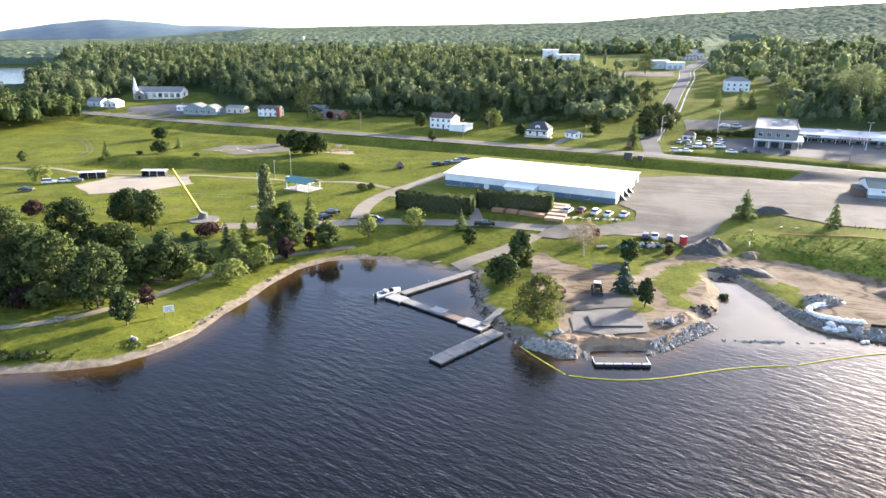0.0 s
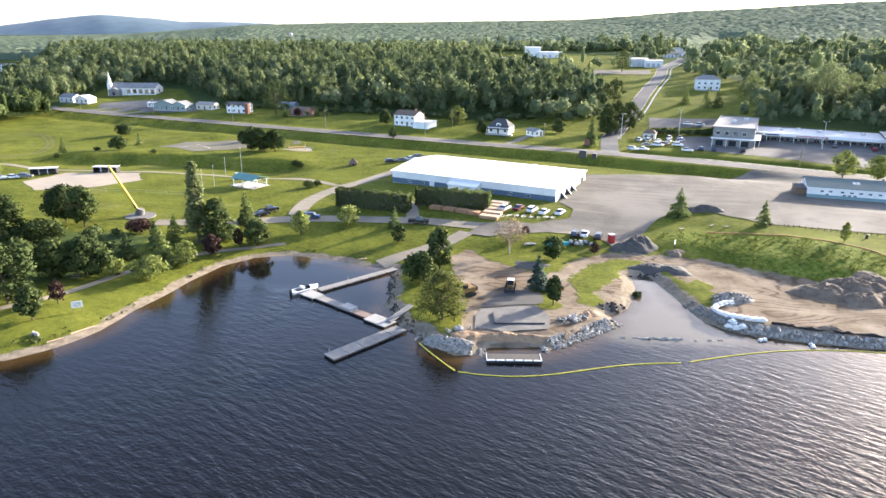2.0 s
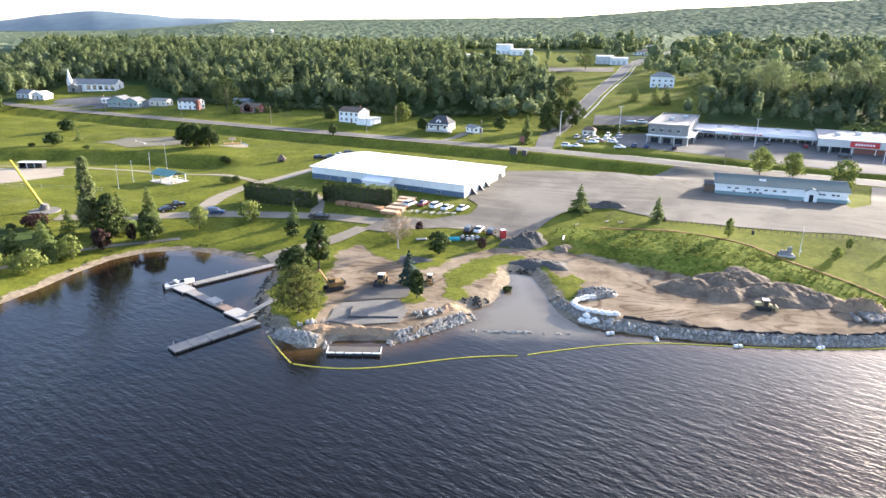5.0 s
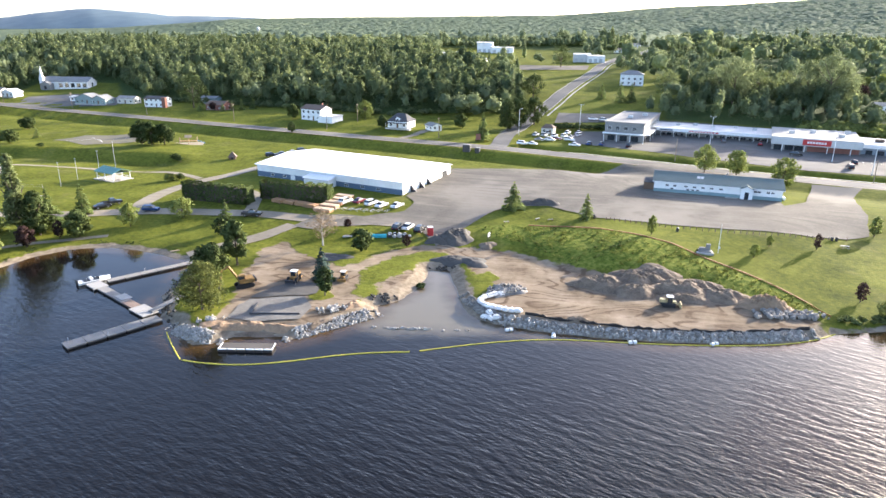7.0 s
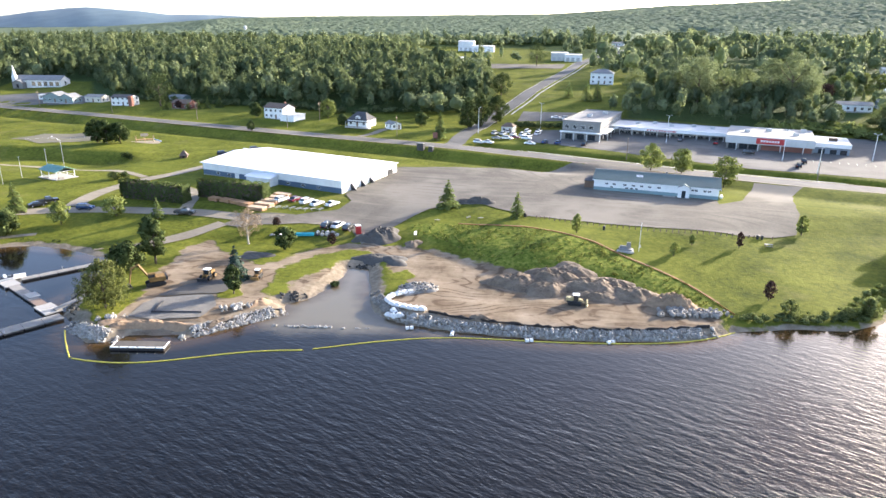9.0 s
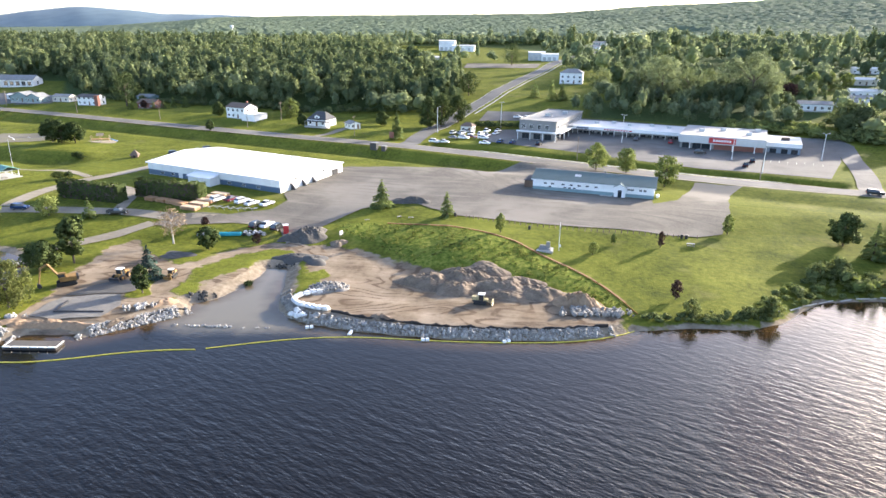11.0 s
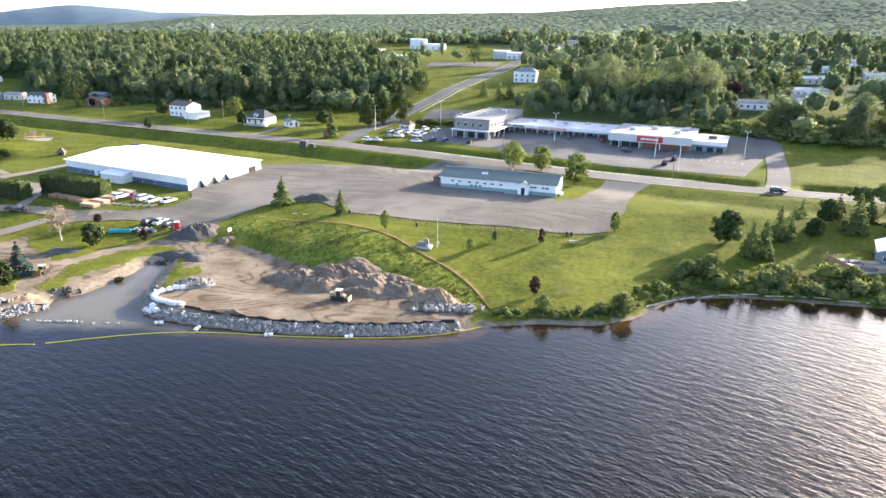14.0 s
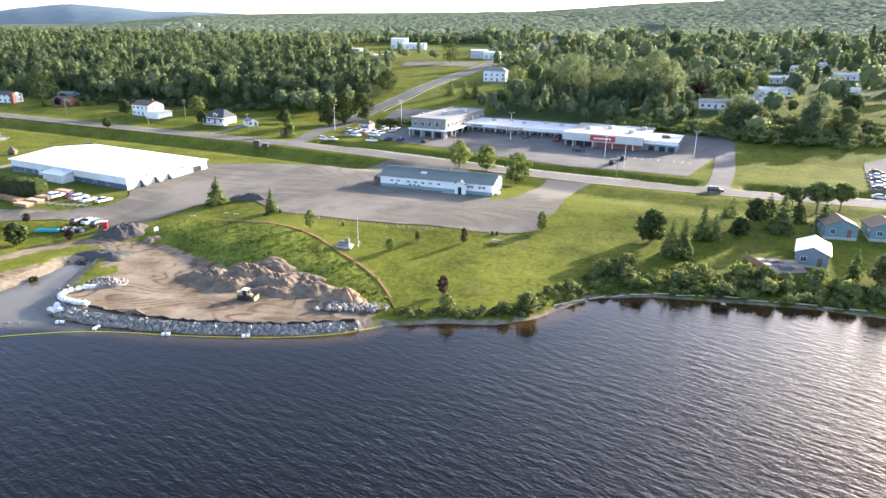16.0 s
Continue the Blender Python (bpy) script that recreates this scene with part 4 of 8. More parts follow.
def canopy():
    """The forest over the far hills: the crowns of all its trees as one uneven sheet."""
    turn = np.arange(-0.88, 0.94, 0.0033)
    out = [820.0]
    while out[-1] < 3050:
        out.append(out[-1] + np.interp(out[-1], [800, 1600, 3000], [3.6, 6.5, 11.5]))
    a, r = np.meshgrid(turn, np.array(out))
    x, y = r * np.sin(a) + 70, r * np.cos(a)
    g = ground_z(x, y)
    high, tone = np.zeros(x.shape), np.zeros(x.shape)
    for near, gap in ((r < 1500, 7.0), (r >= 1500, 9.5)):
        i, j = np.floor(x / gap), np.floor(y / gap)
        for di in (-1, 0, 1):
            for dj in (-1, 0, 1):
                ci, cj = i + di, j + dj
                cx, cy = (ci + 0.1 + 0.8 * hashed(ci, cj, 1)) * gap, (cj + 0.1 + 0.8 * hashed(ci, cj, 2)) * gap
                wide = gap * (0.5 + 0.35 * hashed(ci, cj, 3))
                d = np.hypot(x - cx, y - cy) / wide
                h = (8.0 + 5.5 * hashed(ci, cj, 4)) * (0.76 + 0.24 * np.sqrt(np.clip(1 - d * d, 0, 1))) * (d < 1)
                h *= near
                better = h > high
                high, tone = np.where(better, h, high), np.where(better, hashed(ci, cj, 5), tone)
    bare = near_areas(FAR_FIELDS, x, y) > -2
    way = off_line(np.array(CROSS, float), x, y)
    high *= np.clip((way - 20) / 30, 0.2, 1)
    bare |= (way < 16 + 12 * hashed(np.floor(x / 9), np.floor(y / 9), 9)) | (g < 3) | ((x / y < -0.606) & (y < 1180))
    for hx, hy in ((257, 692), (287, 790), (376, 1120), (436, 1217), (305, 1220), (-215, 1040), (-772, 1310), (-742, 1300), (-700, 1312)):
        bare |= np.hypot((x - hx) / 22, (y - hy + 14) / 30) < 1
    z = np.where(bare, g - 2.0, g + np.maximum(high, 2.0) + 0.7 * (hashed(np.floor(x), np.floor(y), 7) - 0.5))
    ob = lattice("woodland", x, y, z, LEAF_FAR_HAZED)
    # Clearing edges take a dark tone to dull their sunlit walls.
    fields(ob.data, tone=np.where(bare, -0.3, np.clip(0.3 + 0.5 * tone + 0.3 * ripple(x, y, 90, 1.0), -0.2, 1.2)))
    tagged(ob, "distant green forest over the rising hills, haze put into its colour", "woodland", kind="stuff")


canopy()

# ---- buildings ----
def siding(name, colour, ribs=0.0, rough=0.55, vary=0.07, stains=0.25):
    """Painted cladding with faint ribs and streaks of dirt."""
    m, t, b = shader(name, rough)
    at = coords(t, local=True)
    streak = noisy(t, coords(t, (1.2, 1.2, 0.12), local=True), 1.4, 4.0)
    patch = noisy(t, at, 0.35, 3.0)
    lo, hi = tuple(c * (1 - vary) for c in colour), tuple(min(0.88, c * (1 + vary)) for c in colour)
    c = ramp(t, patch, [(0.3, lo), (0.7, hi)])
    c = mixed(t, calc(t, "MULTIPLY", edge(t, streak, 0.55, 0.8), stains), c, tuple(c * 0.62 for c in colour))
    t.links.new(c, b.inputs["Base Color"])
    if ribs:
        w = t.nodes.new("ShaderNodeTexWave")
        w.inputs["Scale"].default_value = ribs
        t.links.new(at, w.inputs["Vector"])
        bumpy(t, b, w.outputs["Fac"], 0.35, 0.04)
    return m


def shingle(name, colour):
    m, t, b = shader(name, 0.9)
    at = coords(t, local=True)
    rows = t.nodes.new("ShaderNodeTexBrick")
    rows.inputs["Scale"].default_value = 2.2
    rows.inputs["Mortar Size"].default_value = 0.03
    rows.inputs["Color1"].default_value, rows.inputs["Color2"].default_value = (*colour, 1), (*(c * 0.8 for c in colour), 1)
    rows.inputs["Mortar"].default_value = (*(c * 0.6 for c in colour), 1)
    t.links.new(at, rows.inputs["Vector"])
    c = mixed(t, 0.5, rows.outputs["Color"], ramp(t, noisy(t, at, 0.5, 4.0), [(0.3, tuple(c * 0.75 for c in colour)), (0.7, tuple(c * 1.2 for c in colour))]))
    t.links.new(c, b.inputs["Base Color"])
    bumpy(t, b, noisy(t, at, 8.0, 3.0), 0.4, 0.03)
    return m


WHITE = siding("white_cladding", (0.80, 0.80, 0.78), 1.6)
WHITE_ROOF = siding("white_metal_roof", (0.86, 0.86, 0.86), 0.9, 0.45, 0.03, 0.06)
# Blue paint, darkened to add the shade on the arena's front wall.
BLUE = siding("blue_cladding", (0.085, 0.135, 0.20), 1.6)
PALE_TEAL = siding("pale_teal_cladding", (0.19, 0.285, 0.30), 1.6)
TEAL = siding("teal_cladding", (0.145, 0.235, 0.262), 1.2)
GREY_BLUE = siding("grey_blue_cladding", (0.165, 0.205, 0.245), 1.2)
GREY_BLOCK = siding("grey_block", (0.23, 0.225, 0.215), 0.0, 0.85, 0.12)
CREAM = siding("cream_cladding", (0.62, 0.58, 0.50), 1.2)
BRICK = siding("red_brown_wall", (0.22, 0.095, 0.07), 0.0, 0.9, 0.15)
BROWN = siding("brown_board", (0.16, 0.10, 0.065), 1.2, 0.8, 0.15)
GREEN_WALL = siding("grey_green_wall", (0.24, 0.31, 0.30), 1.2)
RED_PAINT = plain("red_sign_paint", (0.50, 0.035, 0.035), 0.5, vary=0.1)
ROOF_GREY = shingle("grey_shingles", (0.23, 0.235, 0.235))
ROOF_GREEN = plain("grey_green_shingles", (0.105, 0.145, 0.138), 0.9, vary=0.14, size=0.3, fine=5.0, bump=0.2)
ROOF_DARK = shingle("dark_shingles", (0.075, 0.075, 0.08))
ROOF_BROWN = shingle("brown_shingles", (0.17, 0.12, 0.09))
ROOF_TEAL = siding("teal_metal_roof", (0.09, 0.235, 0.205), 1.2, 0.5)
FLAT_ROOF = plain("pale_roof_membrane", (0.62, 0.61, 0.58), 0.85, vary=0.14, size=0.18, fine=1.5)
FLAT_ROOF_TAN = plain("tan_roof_membrane", (0.40, 0.38, 0.345), 0.9, vary=0.14, size=0.18, fine=1.5)
PALE_METAL = siding("pale_grey_fascia", (0.52, 0.52, 0.50), 0.8)
FLAT_ROOF_GREY = plain("grey_roof_membrane", (0.25, 0.245, 0.235), 0.95, vary=0.16, size=0.18, fine=1.5)
METAL = plain("galvanised_metal", (0.45, 0.46, 0.47), 0.45, 0.7, vary=0.1)
DARK_METAL = plain("dark_metal", (0.05, 0.05, 0.055), 0.5, 0.4, vary=0.2)
OPEN_DARK = plain("dark_opening", (0.02, 0.02, 0.022), 0.8, vary=0.2)
TRIM = plain("white_trim", (0.78, 0.78, 0.76), 0.6, vary=0.05)
GLASS, gt, gb = shader("window_glass", 0.06)
gb.inputs["Base Color"].default_value = (0.025, 0.032, 0.038, 1)
gb.inputs["Specular IOR Level"].default_value = 0.8


def gable(bm, x0, x1, y0, y1, z, rise, thick=0.18, over=0.4, axis="x"):
    """A gabled roof over a rectangle, ridge along x or y."""
    if axis == "y":
        pts = [(x0 - over, z), ((x0 + x1) / 2, z + rise), (x1 + over, z)]
        a, b = y0 - over, y1 + over
        rows = [[(px, s, pz + d) for px, pz in pts] for s in (a, b) for d in (0, thick)]
    else:
        pts = [(y0 - over, z), ((y0 + y1) / 2, z + rise), (y1 + over, z)]
        a, b = x0 - over, x1 + over
        rows = [[(s, py, pz + d) for py, pz in pts] for s in (a, b) for d in (0, thick)]
    low0, up0, low1, up1 = [[bm.verts.new(p) for p in row] for row in rows]
    for i in (0, 1):
        for q in ((up0[i], up0[i + 1], up1[i + 1], up1[i]), (low0[i], low1[i], low1[i + 1], low0[i + 1]), (low0[i], low0[i + 1], up0[i + 1], up0[i]), (low1[i], up1[i], up1[i + 1], low1[i + 1])):
            bm.faces.new(q)
    for i in (0, 2):
        bm.faces.new((low0[i], up0[i], up1[i], low1[i]))
    bmesh.ops.recalc_face_normals(bm, faces=bm.faces)
    return bm


def hip(bm, x0, x1, y0, y1, z, rise, ridge=0.4, over=0.4):
    x0, x1, y0, y1 = x0 - over, x1 + over, y0 - over, y1 + over
    cx, cy, k = (x0 + x1) / 2, (y0 + y1) / 2, (x1 - x0) * ridge / 2
    base = [bm.verts.new(p) for p in ((x0, y0, z), (x1, y0, z), (x1, y1, z), (x0, y1, z))]
    a, b = bm.verts.new((cx - k, cy, z + rise)), bm.verts.new((cx + k, cy, z + rise))
    for f in ((base[0], base[1], b, a), (base[1], base[2], b), (base[2], base[3], a, b), (base[3], base[0], a), tuple(reversed(base))):
        bm.faces.new(f)
    return bm


def gable_walls(x0, x1, y0, y1, z0, z1, rise, axis="x"):
    """Walls of a house with the gables filled in, as one closed body."""
    bm = bmesh.new()
    if axis == "x":
        prof = [(y0, z0), (y1, z0), (y1, z1), ((y0 + y1) / 2, z1 + rise), (y0, z1)]
        ends = [[bm.verts.new((x, y, z)) for y, z in prof] for x in (x0, x1)]
    else:
        prof = [(x0, z0), (x1, z0), (x1, z1), ((x0 + x1) / 2, z1 + rise), (x0, z1)]
        ends = [[bm.verts.new((x, y, z)) for x, z in prof] for y in (y0, y1)]
    for e in ends:
        bm.faces.new(e)
    for i in range(5):
        j = (i + 1) % 5
        bm.faces.new((ends[0][i], ends[0][j], ends[1][j], ends[1][i]))
    bmesh.ops.recalc_face_normals(bm, faces=bm.faces)
    return bm


def window(parent, x, y, z, w, h, face="s", frame_material=None):
    """A window set proud of a wall that faces s, n, e or w: frame with a pane in it."""
    t, d = 0.07, 0.06
    fr = frame_material or TRIM
    lay = {"s": lambda a, b, c0, c1: (x + a, x + b, y - d, y + 0.02, c0, c1), "n": lambda a, b, c0, c1: (x + a, x + b, y - 0.02, y + d, c0, c1),
           "e": lambda a, b, c0, c1: (x - 0.02, x + d, y + a, y + b, c0, c1), "w": lambda a, b, c0, c1: (x - d, x + 0.02, y + a, y + b, c0, c1)}[face]
    bm = bmesh.new()
    for a, b, c0, c1 in ((-w / 2 - t, -w / 2, z - t, z + h + t), (w / 2, w / 2 + t, z - t, z + h + t), (-w / 2, w / 2, z - t, z), (-w / 2, w / 2, z + h, z + h + t), (-0.03, 0.03, z, z + h)):
        box(bm, *lay(a, b, c0, c1))
    win = part("window", bm, fr, parent)
    d = 0.03
    part("pane", box(bmesh.new(), *lay(-w / 2, w / 2, z, z + h)), GLASS, win)
    return win


def door(parent, x, y, z, w, h, face, material, label=""):
    d = 0.07
    dims = {"s": (x - w / 2, x + w / 2, y - d, y + 0.02), "n": (x - w / 2, x + w / 2, y - 0.02, y + d), "e": (x - 0.02, x + d, y - w / 2, y + w / 2), "w": (x - d, x + 0.02, y - w / 2, y + w / 2)}[face]
    ob = part("door", box(bmesh.new(), *dims, z, z + h, bevel=0.015), material, parent, label)
    return ob


def arena():
    e = thing("arena", 33.4, 216.6, -27.6, "long low white arena with blue lower wall and metal roof", "arena hall", z=4.0)
    L, D, H, rise = 28.7, 16.0, 4.3, 1.5
    part("foundation", boxed(-L, L, -D, D, -1.5, 0.45), CONCRETE, e)
    part("lower_wall", boxed(-L + 0.02, L - 0.02, -D + 0.02, D - 0.02, 0.45, 2.1), BLUE, e, "blue lower band of the wall, darkened for its shade")
    bm = gable_walls(-L, L, -D, D, 2.1, H, rise)
    part("upper_wall", bm, WHITE, e)
    part("end_wall", boxed(L + 0.003, L + 0.06, -D, D, 0.45, 2.1), WHITE, e, "white cladding of the gable end")
    part("roof", gable(bmesh.new(), -L, L, -D, D, H, rise, 0.22, 0.5), WHITE_ROOF, e)
    bm = bmesh.new()
    for i in range(int(2 * L / 1.2)):
        x = -L + 0.6 + i * 1.2
        for s in (-1, 1):
            a, b = (x, s * (D + 0.45), H + 0.22), (x, 0.0, H + rise + 0.24)
            rod(bm, a, b, 0.035, 0.035, 4)
    part("roof_seams", bm, WHITE_ROOF, e)
    part("gutter", boxed(-L - 0.4, L + 0.4, -D - 0.62, -D - 0.5, H - 0.05, H + 0.14), TRIM, e)
    # sloping props at the gable end
    for y in (-11.0, -5.5, -0.5):
        bm = outline([(0, 0), (2.6, 0), (0, 2.7)], 0.5)
        bmesh.ops.translate(bm, verts=bm.verts, vec=(L + 0.07, y, 0.1))
        part("buttress", bm, DARK_METAL if y < 0 else METAL, e, "dark triangular steel buttress")
    # No hole here: the panel's near-black stands in for the shade inside.
    part("loading_door", boxed(L + 0.07, L + 0.16, 10.0, 13.2, 0.5, 3.0), OPEN_DARK, e, "flat dark panel painted as the shade of an open doorway")
    for y in (-9.0, 5.0):
        part("vent", boxed(L + 0.01, L + 0.2, y, y + 0.7, 3.4, 3.9, bevel=0.03), DARK_METAL, e)
    # porch on the long side
    px = 1.0
    part("porch", boxed(px - 6.5, px + 3.0, -D - 4.2, -D - 0.01, -0.4, 2.9), WHITE, e, "white lean-to porch")
    bm = bmesh.new()
    vs = [bm.verts.new(p) for p in ((px - 6.9, -D - 4.6, 2.95), (px + 3.4, -D - 4.6, 2.95), (px + 3.4, -D - 0.01, 3.6), (px - 6.9, -D - 0.01, 3.6))]
    f = bm.faces.new(vs)
    g = bmesh.ops.extrude_face_region(bm, geom=[f])["geom"]
    bmesh.ops.translate(bm, verts=[v for v in g if isinstance(v, bmesh.types.BMVert)], vec=(0, 0, 0.16))
    part("porch_roof", bm, WHITE_ROOF, e)
    for x in (-22.0, -17.0, 8.0, 14.0, 20.0):
        window(e, x, -D + 0.02, 1.0, 1.3, 0.7)
    door(e, -13.5, -D + 0.02, 0.45, 1.8, 1.6, "s", TRIM)
    for x, y in ((-24, 3), (-9, 6), (12, 9)):
        part("roof_vent", boxed(x, x + 1.2, y, y + 1.2, H + 0.5, H + 1.75, bevel=0.05), TRIM, e)


def hall():
    e = thing("hall", 147.0, 191.5, -19.5, "long white hall with dull teal base and grey-green shingle roof", "hall", z=5.75)
    L, D, H, rise = 17.8, 6.0, 3.5, 1.9
    part("base_wall", boxed(-L, L, -D, D, -0.8, 1.25), PALE_TEAL, e, "dull teal lower wall")
    part("wall", gable_walls(-L, L, -D, D, 1.25, H, rise), WHITE, e)
    part("roof", gable(bmesh.new(), -L, L, -D, D, H, rise, 0.16, 0.5), ROOF_GREEN, e)
    part("ridge_cap", boxed(-L - 0.45, L + 0.45, -0.16, 0.16, H + rise + 0.12, H + rise + 0.22), ROOF_GREY, e)
    part("fascia", boxed(-L - 0.5, L + 0.5, -D - 0.56, -D - 0.5, H - 0.22, H + 0.02), TRIM, e)
    for i, x in enumerate((-14.0, -11.8, -8.6, -6.2, -3.8, -1.4, 1.2)):
        window(e, x, -D, 2.15, 0.9, 0.45)
    for x in (-8.0, -6.6, -5.2, -12.5):
        part("louvre", boxed(x - 0.4, x + 0.4, -D - 0.05, -D + 0.01, 1.3, 1.65), DARK_METAL, e)
    for x in (10.6, 11.6, 14.0, 15.2):
        window(e, x, -D, 2.2, 0.8, 0.5)
    # entrance with its own small gable
    part("entry", gable_walls(6.6, 9.8, -D - 1.2, -D - 0.003, 0.0, 3.2, 0.9, "y"), WHITE, e)
    part("entry_roof", gable(bmesh.new(), 6.6, 9.8, -D - 1.2, -D + 0.9, 3.2, 0.9, 0.12, 0.25, "y"), ROOF_GREEN, e)
    d = door(e, 8.2, -D - 1.2, 0.25, 1.1, 2.1, "s", GLASS, "dark glazed door in a white frame")
    part("door_frame", box(box(boxed(7.5, 7.65, -D - 1.28, -D - 1.2, 0.2, 2.5), 8.75, 8.9, -D - 1.28, -D - 1.2, 0.2, 2.5), 7.65, 8.75, -D - 1.28, -D - 1.2, 2.35, 2.5), TRIM, d)
    part("step", boxed(7.2, 9.2, -D - 2.6, -D - 1.2, -0.4, 0.2, bevel=0.03), CONCRETE, e)
    part("ramp", boxed(2.6, 6.0, -D - 1.4, -D - 0.01, -0.4, 0.3, bevel=0.02), CONCRETE, e)
    for y in (-2.5, 2.0):
        window(e, L, y, 1.8, 0.9, 0.8, "e")
    part("vent", boxed(L + 0.01, L + 0.08, -0.3, 0.3, 4.1, 4.6), DARK_METAL, e)
    part("lean_to", boxed(-L - 3.0, -L - 0.01, -4.2, 3.0, -0.8, 2.4), BROWN, e, "weathered brown lean-to shed")
    part("lean_to_roof", boxed(-L - 3.2, -L - 0.02, -4.5, 3.3, 2.4, 2.55), ROOF_DARK, e)
    part("chimney", boxed(2.6, 3.1, 0.4, 0.9, H + 1.2, H + 2.6), GREY_BLOCK, e)
    for x in (-5.2, -4.2):
        bm = boxed(x - 0.45, x + 0.45, -3.4, -2.0, 0, 0.05)
        bmesh.ops.rotate(bm, verts=bm.verts, cent=(x, -2.7, 0), matrix=Matrix.Rotation(math.atan2(rise, D), 3, "X"))
        bmesh.ops.translate(bm, verts=bm.verts, vec=(0, 0, H + 0.2 + rise * (D - 2.7) / D))
        part("skylight", bm, FLAT_ROOF, e, "pale translucent skylight")
    part("propane_tank", rods(((L + 1.0, -3.4, 0.5), (L + 1.0, -1.6, 0.5), 0.45, 0.45), sides=14), TRIM, e)


def shops():
    e = thing("shopping_plaza", 134.5, 282.5, -26.0, "low grey and white shopping plaza with a two-storey corner block", "shopping plaza", z=6.8)
    # two-storey block
    part("block_wall", boxed(0, 16.5, 0, 44, -0.5, 7.9), GREY_BLOCK, e, "grey two-storey wall")
    part("block_roof", boxed(-0.3, 16.8, -0.3, 44.3, 7.9, 8.1), FLAT_ROOF_GREY, e)
    part("parapet", box(box(box(boxed(-0.35, 16.85, -0.35, -0.05, 7.9, 8.45), -0.35, 16.85, 44.05, 44.35, 7.9, 8.45), -0.35, -0.05, -0.05, 44.05, 7.9, 8.45), 16.55, 16.85, -0.05, 44.05, 7.9, 8.45), GREY_BLOCK, e)
    for x in (2.0, 5.5, 9.0, 12.5):
        window(e, x, 0, 5.0, 1.5, 1.5)
    for i in range(10):
        window(e, 16.5, 3.0 + i * 4.1, 5.0, 1.5, 1.4, "e")
    part("canopy", box(boxed(-0.5, 17.5, -2.6, -0.4, 3.5, 3.9), 16.55, 19.0, -0.4, 40, 3.5, 3.9), TRIM, e, "white flat canopy over the pavement")
    for x in (0.2, 5.8, 11.4, 17.0):
        part("canopy_post", rods(((x, -2.3, -0.4), (x, -2.3, 3.5), 0.14, 0.14)), TRIM, e)
    for y in (6, 13, 20, 27):
        part("canopy_post", rods(((18.6, y, -0.4), (18.6, y, 3.5), 0.16, 0.16)), TRIM, e)
    for x in (3.0, 8.2, 13.0):
        window(e, x, 0, 0.4, 3.0, 2.2, "s", DARK_METAL)
    for y in (4, 10, 16, 22):
        window(e, 16.5, y, 0.5, 3.2, 2.1, "e", DARK_METAL)
    for x, y in ((6.0, 18.0), (10.5, 30.0)):
        part("roof_unit", boxed(x, x + 2.2, y, y + 1.6, 8.1, 9.3, bevel=0.06), METAL, e)
    # long wing of shops
    x0, x1, y0, y1 = 19.2, 66.0, 22.0, 40.0
    part("wing_wall", boxed(x0 - 2.3, x1, y0, y1, -0.5, 4.5), GREY_BLOCK, e, "grey shop front wall")
    part("wing_roof", boxed(x0 - 2.6, x1, y0 - 3.4, y1 + 0.3, 4.5, 4.75), FLAT_ROOF, e, "flat white roof of the shops")
    part("fascia", boxed(x0 - 0.2, x1, y0 - 3.55, y0 - 3.4, 3.5, 4.85), TRIM, e)
    part("sign_band", boxed(33.0, 45.0, y0 - 3.66, y0 - 3.56, 3.75, 4.3), RED_PAINT, e, "faded red shop sign band")
    for i in range(9):
        part("sign_bar", boxed(33.6 + i * 1.2, 34.3 + i * 1.2, y0 - 3.7, y0 - 3.665, 3.85, 4.2), TRIM, e)
    part("sign_band", boxed(20.5, 26.0, y0 - 3.66, y0 - 3.56, 3.8, 4.4), BLUE, e, "blue shop sign band")
    for i in range(9):
        part("canopy_post", rods(((x0 + 2 + i * 5.4, y0 - 3.1, -0.4), (x0 + 2 + i * 5.4, y0 - 3.1, 3.6), 0.13, 0.13)), TRIM, e)
    for i in range(16):
        if i % 5 == 3:
            door(e, x0 + 2.2 + i * 2.8, y0, 0.0, 1.1, 2.3, "s", GLASS, "glazed shop door")
        elif i % 7 != 6:
            window(e, x0 + 2.2 + i * 2.8, y0, 0.6, 2.1, 1.9, "s", TRIM if i % 3 else METAL)
    for i, (a, b) in enumerate(((20.0, 29.5), (30.0, 38.5), (39.0, 52.0), (52.5, 65.6))):
        part("shop_front_panel", boxed(a, b, y0 - 0.05, y0 - 0.003, 2.85, 3.5), (BRICK, GREEN_WALL, TEAL, CREAM)[i], e, "coloured panel above the shop windows")
    for i, (x, y) in enumerate(((26, 30), (33, 34), (41, 29), (50, 33), (58, 30))):
        part("roof_unit", boxed(x, x + 1.8, y, y + 1.4, 4.75, 5.8, bevel=0.06), METAL, e)
    # supermarket
    gx0, gx1, gy0, gy1 = 66.01, 97.5, 10.0, 39.0
    part("store_wall", boxed(gx0, gx1, gy0, gy1, -0.5, 5.6), GREY_BLOCK, e, "grey supermarket wall")
    part("store_roof", boxed(gx0 - 0.4, gx1 + 0.3, gy0 - 2.0, gy1 + 0.3, 5.6, 5.85), FLAT_ROOF_TAN, e, "flat tan supermarket roof")
    part("store_fascia", boxed(gx0 - 0.4, gx1 + 0.3, gy0 - 2.2, gy0 - 2.0, 2.9, 5.95), PALE_METAL, e, "pale grey metal fascia over the store front")
    part("store_sign", boxed(77.0, 87.0, gy0 - 2.42, gy0 - 2.21, 3.3, 5.5), RED_PAINT, e, "large red shop sign with white bars")
